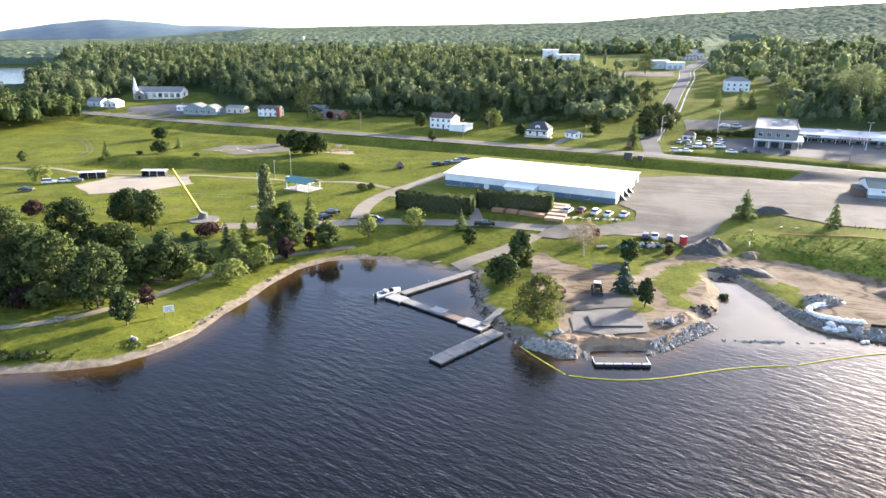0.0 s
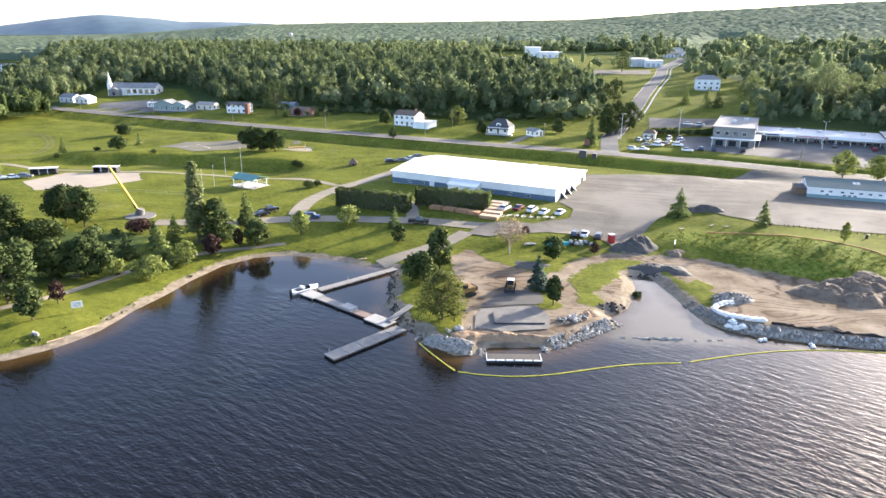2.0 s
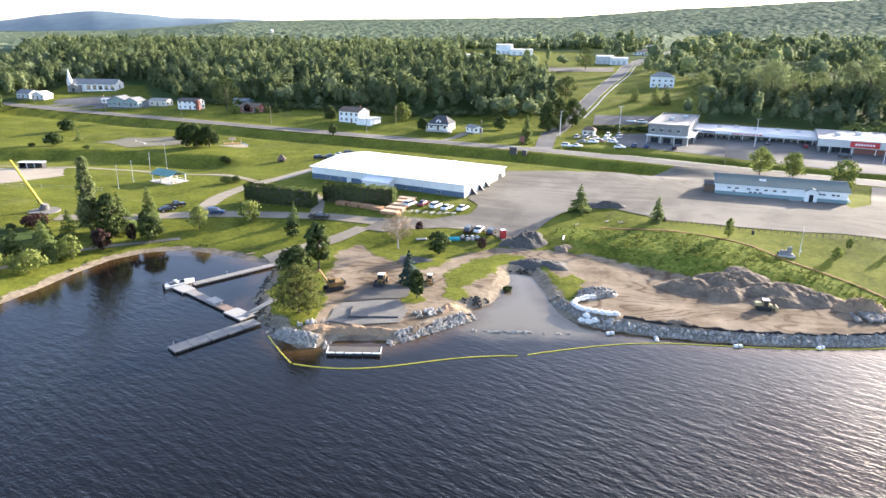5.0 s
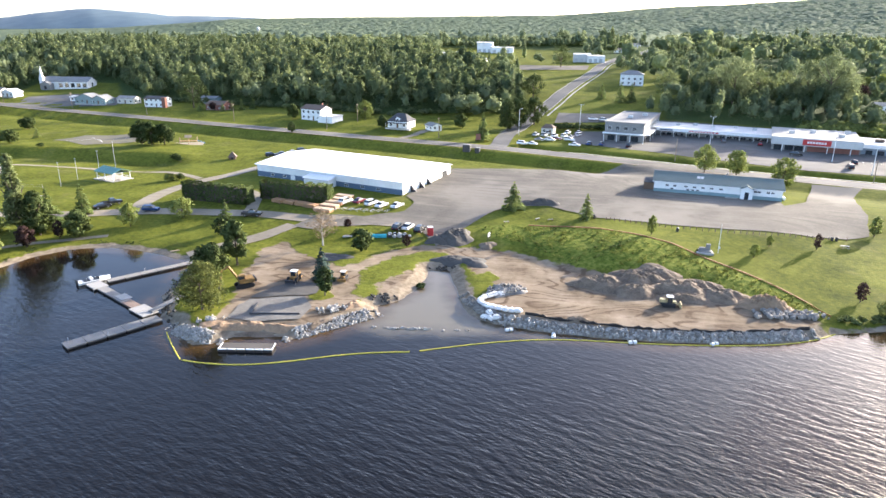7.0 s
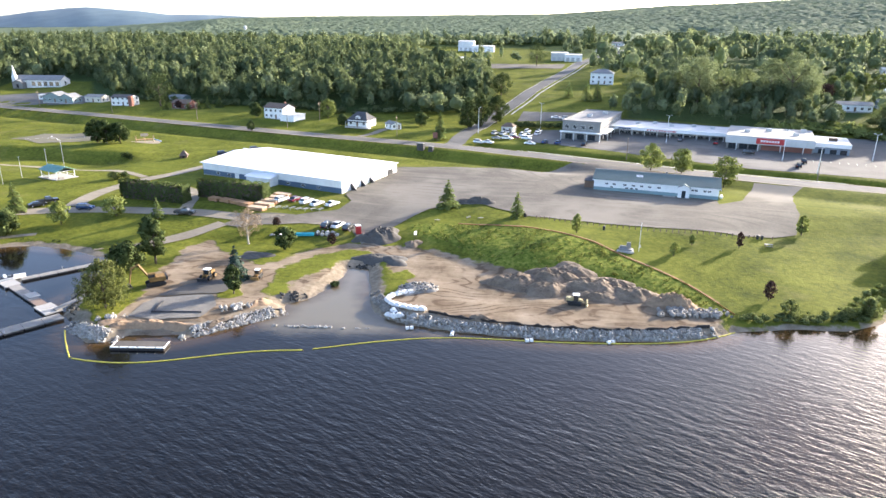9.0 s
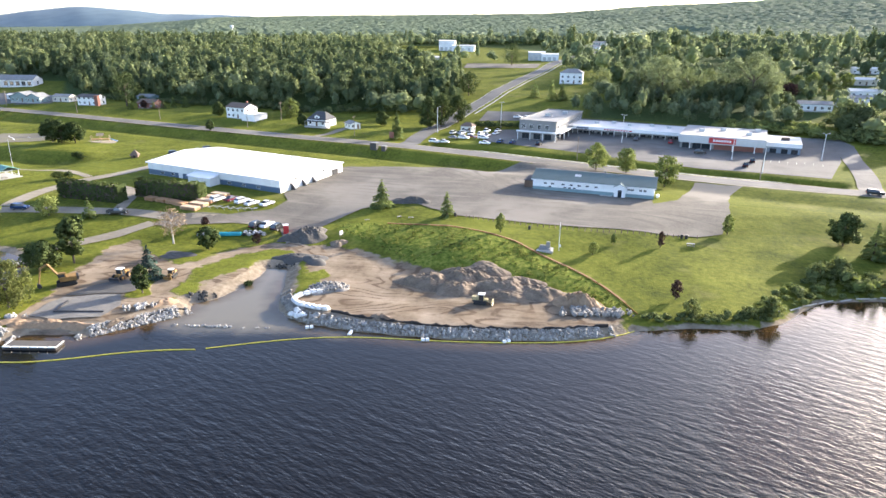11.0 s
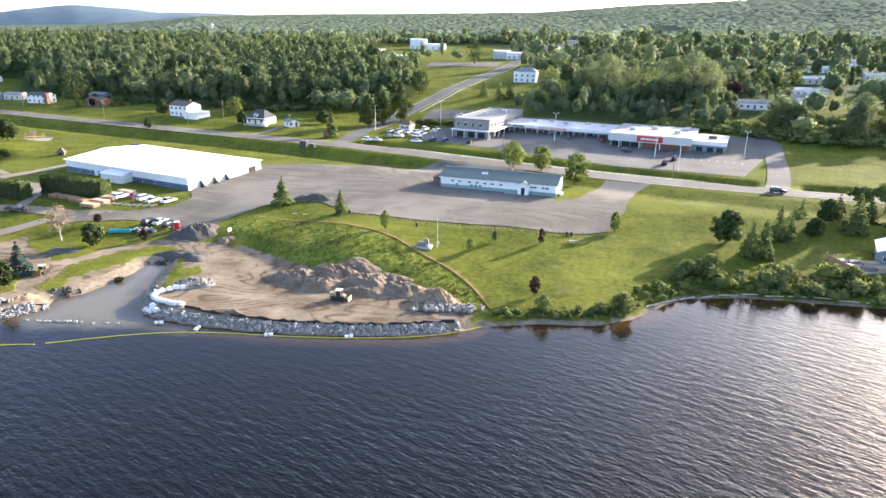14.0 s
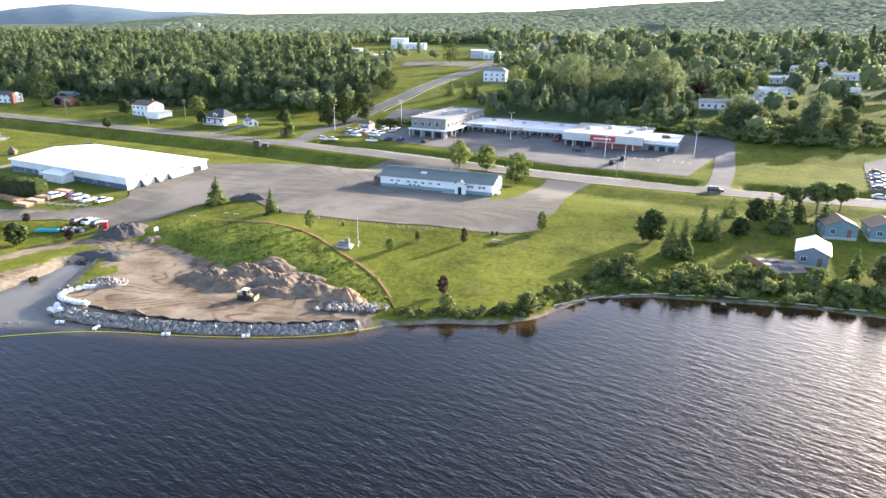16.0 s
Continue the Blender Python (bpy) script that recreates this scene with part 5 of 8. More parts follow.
    for i in range(7):
        part("sign_bar", boxed(78.6 + i * 1.0, 79.3 + i * 1.0, gy0 - 2.5, gy0 - 2.43, 4.0, 4.8), TRIM, e)
    part("brick_front", boxed(79.0, gx1 - 0.4, gy0 - 0.12, gy0 - 0.004, 0.0, 2.9), BRICK, e, "red-brown brick store front")
    for x in (68.5, 72.5, 76.0):
        window(e, x, gy0, 0.4, 3.0, 2.1, "s", DARK_METAL)
    for x in (70, 78, 86, 94):
        part("canopy_post", rods(((x, gy0 - 1.8, -0.4), (x, gy0 - 1.8, 3.0), 0.16, 0.16)), TRIM, e)
    for x, y in ((72, 20), (80, 26), (90, 18), (93, 30)):
        part("roof_unit", boxed(x, x + 2.2, y, y + 1.8, 5.85, 7.1, bevel=0.06), METAL, e)
    # blue end unit
    bx0, bx1, by0, by1 = 97.51, 110.0, 12.0, 32.0
    part("end_wall", boxed(bx0, bx1, by0, by1, -0.5, 4.4), GREY_BLUE, e, "blue-grey end shop")
    part("end_roof", boxed(bx0, bx1 + 0.3, by0 - 0.3, by1 + 0.3, 4.4, 4.65), FLAT_ROOF, e)
    part("end_fascia", boxed(bx0, bx1 + 0.35, by0 - 0.45, by0 - 0.3, 3.2, 4.8), TRIM, e)
    for x in (100.5, 104.5, 108.0):
        window(e, x, by0, 0.5, 2.2, 1.9, "s", DARK_METAL)
    part("roof_unit", boxed(103, 106, 20, 22, 4.65, 5.8, bevel=0.06), ROOF_BROWN, e)


def house(x, y, turn, size, walls, wall, roof, rise, label, storeys=1, style="gable", axis="x", extras=(), sink=0.4):
    """A house: body, roof, windows on all four sides, door and chimney."""
    w, d = size
    e = thing("house", x, y, turn, label, "house")
    h = walls
    a, b = w / 2, d / 2
    if style == "hip":
        part("wall", boxed(-a, a, -b, b, -sink, h), wall, e)
        part("roof", hip(bmesh.new(), -a, a, -b, b, h, rise), roof, e)
    else:
        part("wall", gable_walls(-a, a, -b, b, -sink, h, rise, axis), wall, e)
        part("roof", gable(bmesh.new(), -a, a, -b, b, h, rise, 0.16, 0.4, axis), roof, e)
    part("foundation", boxed(-a - 0.04, a + 0.04, -b - 0.04, b + 0.04, -sink - 0.4, 0.15), CONCRETE, e)
    n = max(2, int(w / 3))
    for s in range(storeys):
        z = 0.9 + s * 2.6
        for i in range(n):
            px = -a + (i + 0.5) * w / n
            if s == 0 and i == n // 2:
                door(e, px, -b, 0.1, 0.95, 2.0, "s", BROWN)
            else:
                window(e, px, -b, z, 1.1, 1.1)
        for px in (-b / 2, b / 2):
            window(e, a, px, z, 1.0, 1.1, "e")
            window(e, -a, px, z, 1.0, 1.1, "w")
    for kind in extras:
        if kind == "chimney":
            part("chimney", boxed(a * 0.5, a * 0.5 + 0.7, 0.2, 0.9, h, h + rise + 0.9), BRICK, e, "red brick chimney")
        elif kind == "garage":
            part("annex", boxed(a + 0.01, a + 8.5, -b - 2.2, b - 2.5, -sink, 2.7), wall, e)
            part("annex_roof", boxed(a + 0.01, a + 8.8, -b - 2.5, b - 2.2, 2.7, 2.9), FLAT_ROOF, e)
            part("garage_door", boxed(a + 2.2, a + 5.2, -b - 2.27, -b - 2.2, 0.0, 2.2), TRIM, e)
        elif kind == "porch":
            part("porch_roof", boxed(-a - 0.4, a + 2.2, -b - 2.2, -b - 0.01, 2.35, 2.5), roof, e)
            for px in (-a, 0, a + 1.9):
                part("porch_post", rods(((px, -b - 2.0, -sink), (px, -b - 2.0, 2.35), 0.08, 0.08)), TRIM, e)
            part("porch_deck", boxed(-a - 0.3, a + 2.1, -b - 2.2, -b - 0.05, -sink, 0.15), CONCRETE, e)
        elif kind == "dormer":
            part("dormer", gable_walls(-1.1, 1.1, -b + 0.4, 0, h + 0.2, h + 1.5, 0.6, "y"), wall, e)
            part("dormer_roof", gable(bmesh.new(), -1.1, 1.1, -b + 0.4, 0, h + 1.5, 0.6, 0.1, 0.2, "y"), roof, e)
            window(e, 0, -b + 0.4, h + 0.5, 1.0, 0.8)
        elif kind == "red_tower":
            part("tower", boxed(a - 0.5, a + 1.6, -b - 0.8, -b + 1.2, -sink, h + 1.2), BRICK, e, "red brick stair tower")
    return e


def church():
    e = thing("church", -199.0, 470.0, -2.0, "white wooden church with a slim pointed steeple beside the woods", "church")
    L, D, H = 16.0, 6.0, 4.4
    part("wall", gable_walls(-L, L, -D, D, -1.0, H, 3.0), WHITE, e)
    part("roof", gable(bmesh.new(), -L, L, -D, D, H, 3.0, 0.2, 0.5), ROOF_GREY, e)
    part("porch", gable_walls(-L + 1, -L + 8, -D - 4.5, -D - 0.01, -1.0, 3.0, 1.6, "y"), GREY_BLOCK, e, "grey entrance porch")
    part("porch_roof", gable(bmesh.new(), -L + 1, -L + 8, -D - 4.5, -D + 1, 3.0, 1.6, 0.15, 0.3, "y"), ROOF_GREY, e)
    part("tower", boxed(-L - 1.6, -L + 1.0, -D - 0.5, -D + 2.1, -1.0, 7.2), WHITE, e)
    bm = bmesh.new()
    bmesh.ops.create_cone(bm, cap_ends=True, segments=8, radius1=1.5, radius2=0.05, depth=7.6, matrix=Matrix.Translation((-L - 0.3, -D + 0.8, 11.0)))
    part("steeple", bm, TRIM, e, "slim white pointed steeple")
    for i in range(5):
        window(e, -3.0 + i * 4.2, -D, 0.8, 2.4, 2.6, "s", DARK_METAL)
    window(e, L, 0, 1.2, 1.6, 2.4, "e")
    door(e, -L + 4.5, -D - 4.5, -0.4, 1.6, 2.3, "s", OPEN_DARK)


arena()
hall()
shops()
church()
house(0.5, 328.5, -28, (12, 9), 5.2, WHITE, ROOF_BROWN, 1.9, "white two-storey house with brown roof and low garage", 2, extras=("garage", "chimney"))
house(44.5, 304.5, -22, (10, 9), 3.0, WHITE, ROOF_DARK, 3.4, "white cottage with steep dark hipped roof and dormer", 1, "hip", extras=("dormer", "porch"))
house(59.5, 299.5, 35, (5, 6), 2.3, WHITE, ROOF_GREY, 1.1, "small white garden shed with grey roof", 1, axis="y")
house(-98.5, 376, -12, (12, 8), 4.4, WHITE, ROOF_DARK, 1.4, "white two-storey house with a red brick tower", 2, extras=("red_tower",))
house(-60.5, 365, -20, (11, 8), 2.8, BRICK, ROOF_BROWN, 1.8, "low reddish bungalow behind dark bushes", 1)
house(-75.0, 396, -15, (10, 7), 2.8, PALE_TEAL, ROOF_GREY, 1.2, "small pale teal bungalow at the wood's edge", 1)
house(-146, 392, -12, (13, 8), 3.0, GREEN_WALL, ROOF_GREY, 2.6, "grey-green house with a steep front gable", 1, axis="y")
house(-136, 388, -12, (9, 8), 2.9, GREEN_WALL, ROOF_GREY, 2.2, "grey-green cottage with white trim", 1, axis="y")
house(-122, 391, -12, (11, 7), 3.0, CREAM, ROOF_GREY, 1.2, "low cream bungalow along the highway", 1)
house(-158, 402, -12, (7, 5), 2.4, WHITE, FLAT_ROOF, 0.6, "small white office cabin beside the dark lot", 1)
house(-224, 430, -18, (11, 8), 3.0, WHITE, ROOF_GREY, 2.0, "white bungalow at the edge of the trees", 1)
house(-211, 423, -18, (10, 7), 2.8, WHITE, WHITE_ROOF, 2.0, "white gabled garage beside the highway", 1, axis="y")
house(183, 419, -15, (14, 11), 6.4, WHITE, ROOF_GREY, 2.4, "white two-storey house with grey hipped roof", 2, "hip", extras=())
house(113, 301, -24, (5.5, 5), 2.7, CREAM, ROOF_BROWN, 1.6, "small cream kiosk with brown pyramid roof", 1, "hip")
# lakeside yard in the east
house(232.4, 136.2, -30, (6.6, 9.6), 2.9, GREY_BLUE, WHITE_ROOF, 1.6, "blue-grey boathouse with a bright white metal roof", 1, axis="y")
house(245.5, 149.5, -14, (7.4, 6.6), 2.7, TEAL, ROOF_BROWN, 1.8, "teal garage with a brown shingle roof", 1, axis="y")
house(256.0, 147.5, -14, (8.0, 6.6), 2.7, TEAL, ROOF_BROWN, 1.8, "teal double garage with pale doors", 1, axis="y")
# houses on the eastern slope
for x, y, w, d, wall, roof, text in ((282, 318, 15, 8, WHITE, ROOF_GREY, "white bungalow with a pale grey roof on the slope"), (326, 349, 16, 8, WHITE, FLAT_ROOF, "low white bungalow among the trees"),
                                     (360, 346, 16, 6, WHITE, FLAT_ROOF, "long white mobile home"), (300, 322, 8, 7, GREY_BLUE, ROOF_GREY, "blue-grey garage on the slope"), (350, 392, 14, 7, CREAM, FLAT_ROOF, "low cream mobile home"),
                                     (396, 402, 16, 6, WHITE, FLAT_ROOF, "long white mobile home"), (410, 383, 14, 7, GREY_BLUE, ROOF_GREY, "blue-grey bungalow on the slope"), (386, 446, 18, 6, WHITE, FLAT_ROOF, "long white mobile home"),
                                     (412, 468, 16, 6, WHITE, FLAT_ROOF, "long white mobile home"), (440, 487, 18, 6, CREAM, FLAT_ROOF, "long cream mobile home"), (462, 503, 16, 6, WHITE, FLAT_ROOF, "long white mobile home"),
                                     (455, 470, 14, 6, WHITE, FLAT_ROOF, "long white mobile home"), (432, 421, 15, 6, WHITE, ROOF_GREY, "white mobile home with a grey roof"), (480, 522, 16, 6, WHITE, FLAT_ROOF, "long white mobile home"),
                                     (257, 692, 14, 9, WHITE, ROOF_GREY, "white house far up the side road"), (287, 790, 16, 10, WHITE, ROOF_GREY, "pale house far up the side road"), (240, 664, 14, 10, WHITE, ROOF_DARK, "white house with a dark roof up the side road"), (312, 330, 11, 8, WHITE, ROOF_GREY, "white bungalow with a grey roof on the slope"), (343, 698, 14, 9, CREAM, ROOF_BROWN, "cream house among the far trees"),
                                     (376, 1120, 22, 12, WHITE, ROOF_GREY, "pale building on the far hillside"), (436, 1217, 26, 12, WHITE, ROOF_GREY, "long pale building on the far hillside"), (305, 1220, 26, 12, WHITE, FLAT_ROOF, "white building on the far hillside"), (-772, 1310, 16, 10, WHITE, ROOF_GREY, "white house across the far bay"), (-742, 1300, 20, 11, WHITE, ROOF_GREY, "long white house across the far bay"), (-700, 1312, 16, 10, CREAM, ROOF_DARK, "cream house across the far bay")):
    house(x, y, -18, (w, d), 3.0, wall, roof, 1.3, text)
# far industrial buildings across the fields
for x, y, w, d, h, wall, text in ((58, 588, 44, 16, 6.0, WHITE, "long white storage building across the fields"), (18, 600, 22, 12, 5.0, CREAM, "pale storage building behind the woods"), (108, 690, 16, 12, 9.0, WHITE, "white tall workshop across the fields"),
                                  (124, 676, 22, 12, 5.0, WHITE, "low white workshop across the fields"), (182, 570, 14, 12, 6.0, PALE_METAL, "pale grey building by the side road"), (192, 562, 14, 10, 5.0, WHITE, "white building by the side road"), (88, 560, 26, 10, 4.0, CREAM, "low pale shed at the field's edge"), (-18, 612, 24, 10, 5.0, CREAM, "pale roof among the woods")):
    e = thing("warehouse", x, y, -8, text, "warehouse")
    part("wall", gable_walls(-w / 2, w / 2, -d / 2, d / 2, -1.5, h, 0.8), wall, e)
    part("roof", gable(bmesh.new(), -w / 2, w / 2, -d / 2, d / 2, h, 0.8, 0.2, 0.3), FLAT_ROOF, e)
    for i in range(3):
        part("loading_door", boxed(-w / 2 + (i + 0.6) * w / 3.4 - 1.3, -w / 2 + (i + 0.6) * w / 3.4 + 1.3, -d / 2 - 0.08, -d / 2 + 0.01, 0.0, 3.0), METAL, e)

# ---- trees that stand singly ----
for kind, rows in (
    ("round", [(-83.7, 167.5, 10.2, 9.4), (-77.0, 372.0, 19.0, 16.0), (-135.6, 312.2, 5.9, 7.6), (-118.8, 272.1, 5.7, 7.1), (-169.3, 259.2, 4.5, 3.6), (-62.1, 269.6, 9.8, 8.5), (-57.5, 268.1, 9.5, 8.4), (-52.5, 269.1, 8.9, 8.0), (-29.1, 155.7, 7.1, 6.3),
               (6.6, 156.3, 4.5, 3.8), (13.2, 130.7, 6.7, 7.4), (-93.5, 133.0, 14.2, 11.1), (-92.2, 154.5, 10.6, 11.3)]),
    ("round", [(-76.2, 120.6, 13.2, 11.3), (-66.0, 114.8, 12.0, 10.5), (-85.4, 126.5, 11.9, 10.6), (-58.7, 130.4, 8.8, 9.7), (-75.7, 114.7, 5.0, 6.5), (-79.7, 150.4, 5.6, 9.6), (-64.2, 127.8, 8.6, 8.3),
               (-83.7, 114.6, 8.3, 7.6), (-100.0, 140.0, 11.0, 10.0)]),
    ("round", [(198.3, 147.2, 8.4, 7.0), (228.7, 157.4, 6.4, 5.6), (221.4, 150.0, 5.0, 5.1), (94.4, 306.5, 15.0, 9.5), (100.5, 313.7, 16.1, 10.0), (108.9, 321.0, 14.0, 10.5), (156.0, 522.0, 17.0, 15.0), (84.0, 419.0, 11.0, 12.0), (116.6, 384.0, 13.6, 12.4), (-5.3, 296.7, 5.1, 3.6),
               (-11.8, 330.1, 7.5, 6.3), (23.1, 337.6, 8.6, 8.1), (35.4, 304.6, 5.7, 4.7), (72.4, 310.5, 6.9, 5.9), (-73.2, 294.7, 5.6, 4.6)]),
    ("oval", [(-76.5, 163.3, 10.9, 7.1), (17.0, 135.4, 10.8, 5.1), (-57.9, 108.8, 6.8, 4.4), (39.7, 118.3, 6.1, 3.4)]),
    ("cone", [(-118.8, 291.2, 5.5, 3.6), (-137.5, 263.6, 6.4, 3.2), (-36.5, 172.1, 8.7, 4.4), (4.7, 167.0, 5.8, 3.4), (-39.2, 160.7, 10.5, 7.6), (-47.2, 140.2, 9.3, 7.4), (-55.2, 141.7, 6.0, 5.6), (-49.6, 155.5, 7.0, 4.6), (83.4, 174.3, 8.0, 5.8), (101.5, 162.9, 7.0, 3.8), (200.5, 139.0, 9.1, 4.5), (203.0, 138.0, 9.8, 4.5),
              (211.6, 148.7, 9.0, 4.2), (214.7, 148.7, 6.7, 3.4), (222.2, 161.7, 3.5, 2.1), (232.7, 151.7, 10.3, 6.0), (244.1, 153.2, 6.9, 4.3)]),
    ("cone", [(81.2, 279.4, 12.6, 5.4), (153.4, 371.3, 9.0, 6.0), (161.1, 360.6, 11.0, 6.0), (166.8, 359.6, 10.5, 5.6), (-42.5, 368.1, 6.2, 5.1), (-46.9, 362.1, 6.1, 3.7), (-68.5, 357.5, 5.0, 3.6), (-56.5, 358.5, 4.4, 3.2), (-52.0, 361.0, 5.0, 3.4), (236.5, 126.5, 7.0, 3.2), (240.0, 158.0, 7.0, 4.4), (236.0, 165.0, 6.0, 4.0), (225.0, 163.0, 5.0, 3.6)]),
    ("round", [(-39.0, 155.5, 11.5, 7.0)]), ("cone", [(-52.5, 150.0, 7.5, 3.4)]),
    ("column", [(-43.4, 154.7, 20.9, 7.0)]),
    ("light", [(-41.4, 140.5, 6.1, 4.9), (-19.8, 163.8, 6.5, 5.1), (-8.0, 170.0, 5.7, 5.8), (-45.9, 131.4, 5.3, 7.4), (-52.9, 131.0, 4.5, 3.7), (-140.1, 222.5, 5.9, 7.9), (153.3, 216.7, 9.4, 8.2), (162.5, 212.6, 8.6, 8.0), (171.1, 198.5, 10.3, 8.3), (24.9, 328.1, 9.7, 7.4)]),
    ("willow", [(17.7, 110.8, 9.8, 8.6)]),
    ("purple", [(-114.8, 176.0, 4.9, 5.4), (-57.3, 116.2, 4.9, 2.9), (-79.9, 114.0, 4.5, 4.7), (38.9, 158.5, 2.7, 2.2), (54.6, 149.3, 3.2, 2.2), (152.0, 142.8, 4.0, 1.8), (146.8, 116.6, 4.3, 2.3), (-62.5, 361.0, 4.5, 4.2), (-37.8, 147.5, 5.4, 4.2), (-33.2, 153.9, 4.8, 2.7), (-59.8, 159.0, 3.8, 6.6)]),
    ("bare", [(34.0, 149.5, 9.3, 7.6)]), ("dark", [(43.9, 145.6, 5.7, 4.9)]), ("spruce", [(37.8, 126.8, 7.3, 3.8)]),
    ("shore", [(147.6, 109.9, 3.6, 3.4), (163.2, 110.6, 4.4, 4.2), (158.6, 109.6, 2.6, 3.2), (188.0, 131.0, 4.2, 4.6), (182.5, 129.5, 3.6, 4.2), (240.5, 122.0, 7.6, 6.6), (247.5, 118.5, 6.0, 5.4), (216.0, 124.0, 4.4, 4.6), (203.0, 126.5, 3.8, 4.4)]),
    ("small", [(114.4, 148.5, 4.8, 2.5), (134.8, 137.7, 3.3, 2.2), (141.0, 143.5, 2.7, 1.5), (172.4, 153.4, 5.2, 2.9)]),
    ("bush", [(58.8, 126.3, 1.1, 2.2), (-37.9, 243.5, 2.4, 4.6), (-36.0, 242.0, 1.8, 2.6), (-26.6, 209.0, 2.6, 4.4), (-36.1, 167.8, 3.0, 3.6), (-24.0, 210.6, 2.2, 3.2), (-137.0, 258.0, 1.8, 3.0), (-100.0, 262.0, 1.6, 3.4), (-126.0, 268.0, 1.6, 3.0)]),
    ("pine", [(243.9, 168.3, 6.8, 6.9), (249.4, 165.7, 8.6, 7.7), (256.0, 166.0, 8.0, 7.0)]),
):
    for x, y, h, w in rows:
        tree(kind, x, y, h, w * (1.2 if kind == "cone" else 1.45 if kind == "spruce" else 1.0), "trees of the lakeside park")
# tall trees on the eastern slope
for kind, x, y, h, w in (("slope", 276, 281, 13, 13), ("slope", 283, 277, 11, 11), ("poplar", 299, 262, 15, 8), ("poplar", 304, 268, 17, 12), ("slope", 313, 262, 12, 10), ("slope", 292, 256, 8, 8), ("slope", 272, 272, 9, 9), ("poplar", 216, 345, 24, 18), ("poplar", 210, 350, 20, 13), ("poplar", 252, 321, 28, 20), ("poplar", 244, 327, 24, 15), ("poplar", 261, 324, 23, 14), ("slope", 236, 336, 18, 13),
                         ("slope", 232, 352, 17, 13), ("slope", 190, 372, 15, 13), ("slope", 205, 352, 15, 12), ("purple", 285, 349, 8.5, 9), ("purple", 267, 346, 9.5, 9), ("light", 298, 366, 10, 9), ("light", 309, 370, 11, 9), ("light", 320, 373, 10, 9), ("light", 332, 377, 9, 8),
                         ("slope", 262, 300, 8, 9), ("slope", 338, 300, 9, 9)):
    tree(kind, x, y, h, w, "tall trees behind the shops")


def hedge(ax, ay, bx, by, high, deep):
    """A clipped cedar hedge between two places."""
    run = math.hypot(bx - ax, by - ay)
    e = thing("hedge", (ax + bx) / 2, (ay + by) / 2, math.degrees(math.atan2(by - ay, bx - ax)), "tall clipped dark green cedar hedge beside the arena", "hedge", "cedar hedges")
    n = int(run * high * 34)
    u, v, s = dice.uniform(-0.5, 0.5, n) * run, dice.uniform(0.02, 1, n), dice.uniform(-0.5, 0.5, n)
    face = dice.integers(0, 4, n)
    p = np.stack([u, s * deep, v * high], 1)
    d = np.zeros((n, 3))
    for k, (axis, val) in enumerate(((1, -0.5 * deep), (1, 0.5 * deep), (2, high), (0, 0))):
        m = face == k
        if k == 3:
            p[m, 0] = np.where(u[m] > 0, 0.5, -0.5) * run
            d[m, 0] = np.sign(u[m])
        else:
            p[m, axis] = val
            d[m, axis] = np.sign(val)
    bulge = 1 + 0.10 * np.sin(p[:, 0] * 2.4)
    p[:, 1] *= bulge
    p[:, 2] *= 1 + 0.05 * np.sin(p[:, 0] * 1.7 + 1)
    p += dice.normal(0, 0.10, p.shape)
    p[:, 2] = np.clip(p[:, 2], 0.05, None)
    f = new("foliage", quad_mesh("foliage", leaf_quads(p, d + (0, 0, 0.2), 0.5, dice), CEDAR, np.full(n, 0.6), d + 0.25 * (p - (0, 0, high / 2))))
    f.parent = e
    part("trunk", boxed(-run / 2 + 0.4, run / 2 - 0.4, -deep / 2 + 0.35, deep / 2 - 0.35, -0.2, high - 0.4), BARK, e)


hedge(-13.5, 187.5, 8.0, 180.0, 5.0, 3.0)
hedge(10.0, 186.5, 31.0, 180.4, 5.0, 3.4)
# brush along the eastern shore
x, y = scatter([(137, 107.2), (150, 108.4), (160, 108), (170, 115), (178, 119.6), (192, 120.4), (205, 118.2), (222, 114), (240, 109), (262, 105), (262, 116), (240, 121), (222, 126), (205, 129), (192, 131), (186, 136), (180, 128), (168, 121), (158, 112), (146, 111)], 1.95)
big = np.interp(x, [137, 158, 172, 188, 240], [0.30, 0.36, 0.58, 0.78, 0.80]) * dice.uniform(0.3, 1.0, len(x)) * np.where(dice.uniform(0, 1, len(x)) < 0.16, 1.9, 1.1)
pale = dice.uniform(0, 1, len(x)) < 0.3
mass("shore_brush", x[~pale], y[~pale], big[~pale], bushes, LEAF_BRUSH, "thick green brush along the eastern shore")
mass("shore_brush", x[pale], y[pale], big[pale], bushes, LEAF_LIGHT, "pale green willow scrub along the eastern shore")
x, y = scatter([(137.5, 107.3), (146, 107.5), (156, 107.7), (165, 109.6), (165, 112.4), (156, 110.0), (146, 109.6), (137.5, 109.2)], 0.95)
mass("shore_brush", x, y, dice.uniform(0.18, 0.5, len(x)), bushes, LEAF_BRUSH, "low dark brush where the lawn meets the water")
x, y = scatter([(-92, 96.2), (-80, 95.6), (-68, 96.0), (-64, 97.6), (-68, 98.6), (-80, 98.0), (-92, 98.6)], 1.0)
mass("shore_brush", x, y, dice.uniform(0.22, 0.48, len(x)), bushes, LEAF, "low green brush along the beach")
x, y = scatter([(-54.6, 100.8), (-52.6, 101.0), (-51.6, 102.2), (-53.6, 102.4)], 0.7)
mass("shore_brush", x, y, dice.uniform(0.2, 0.36, len(x)), bushes, LEAF_BRUSH, "small green bush at the top of the beach")
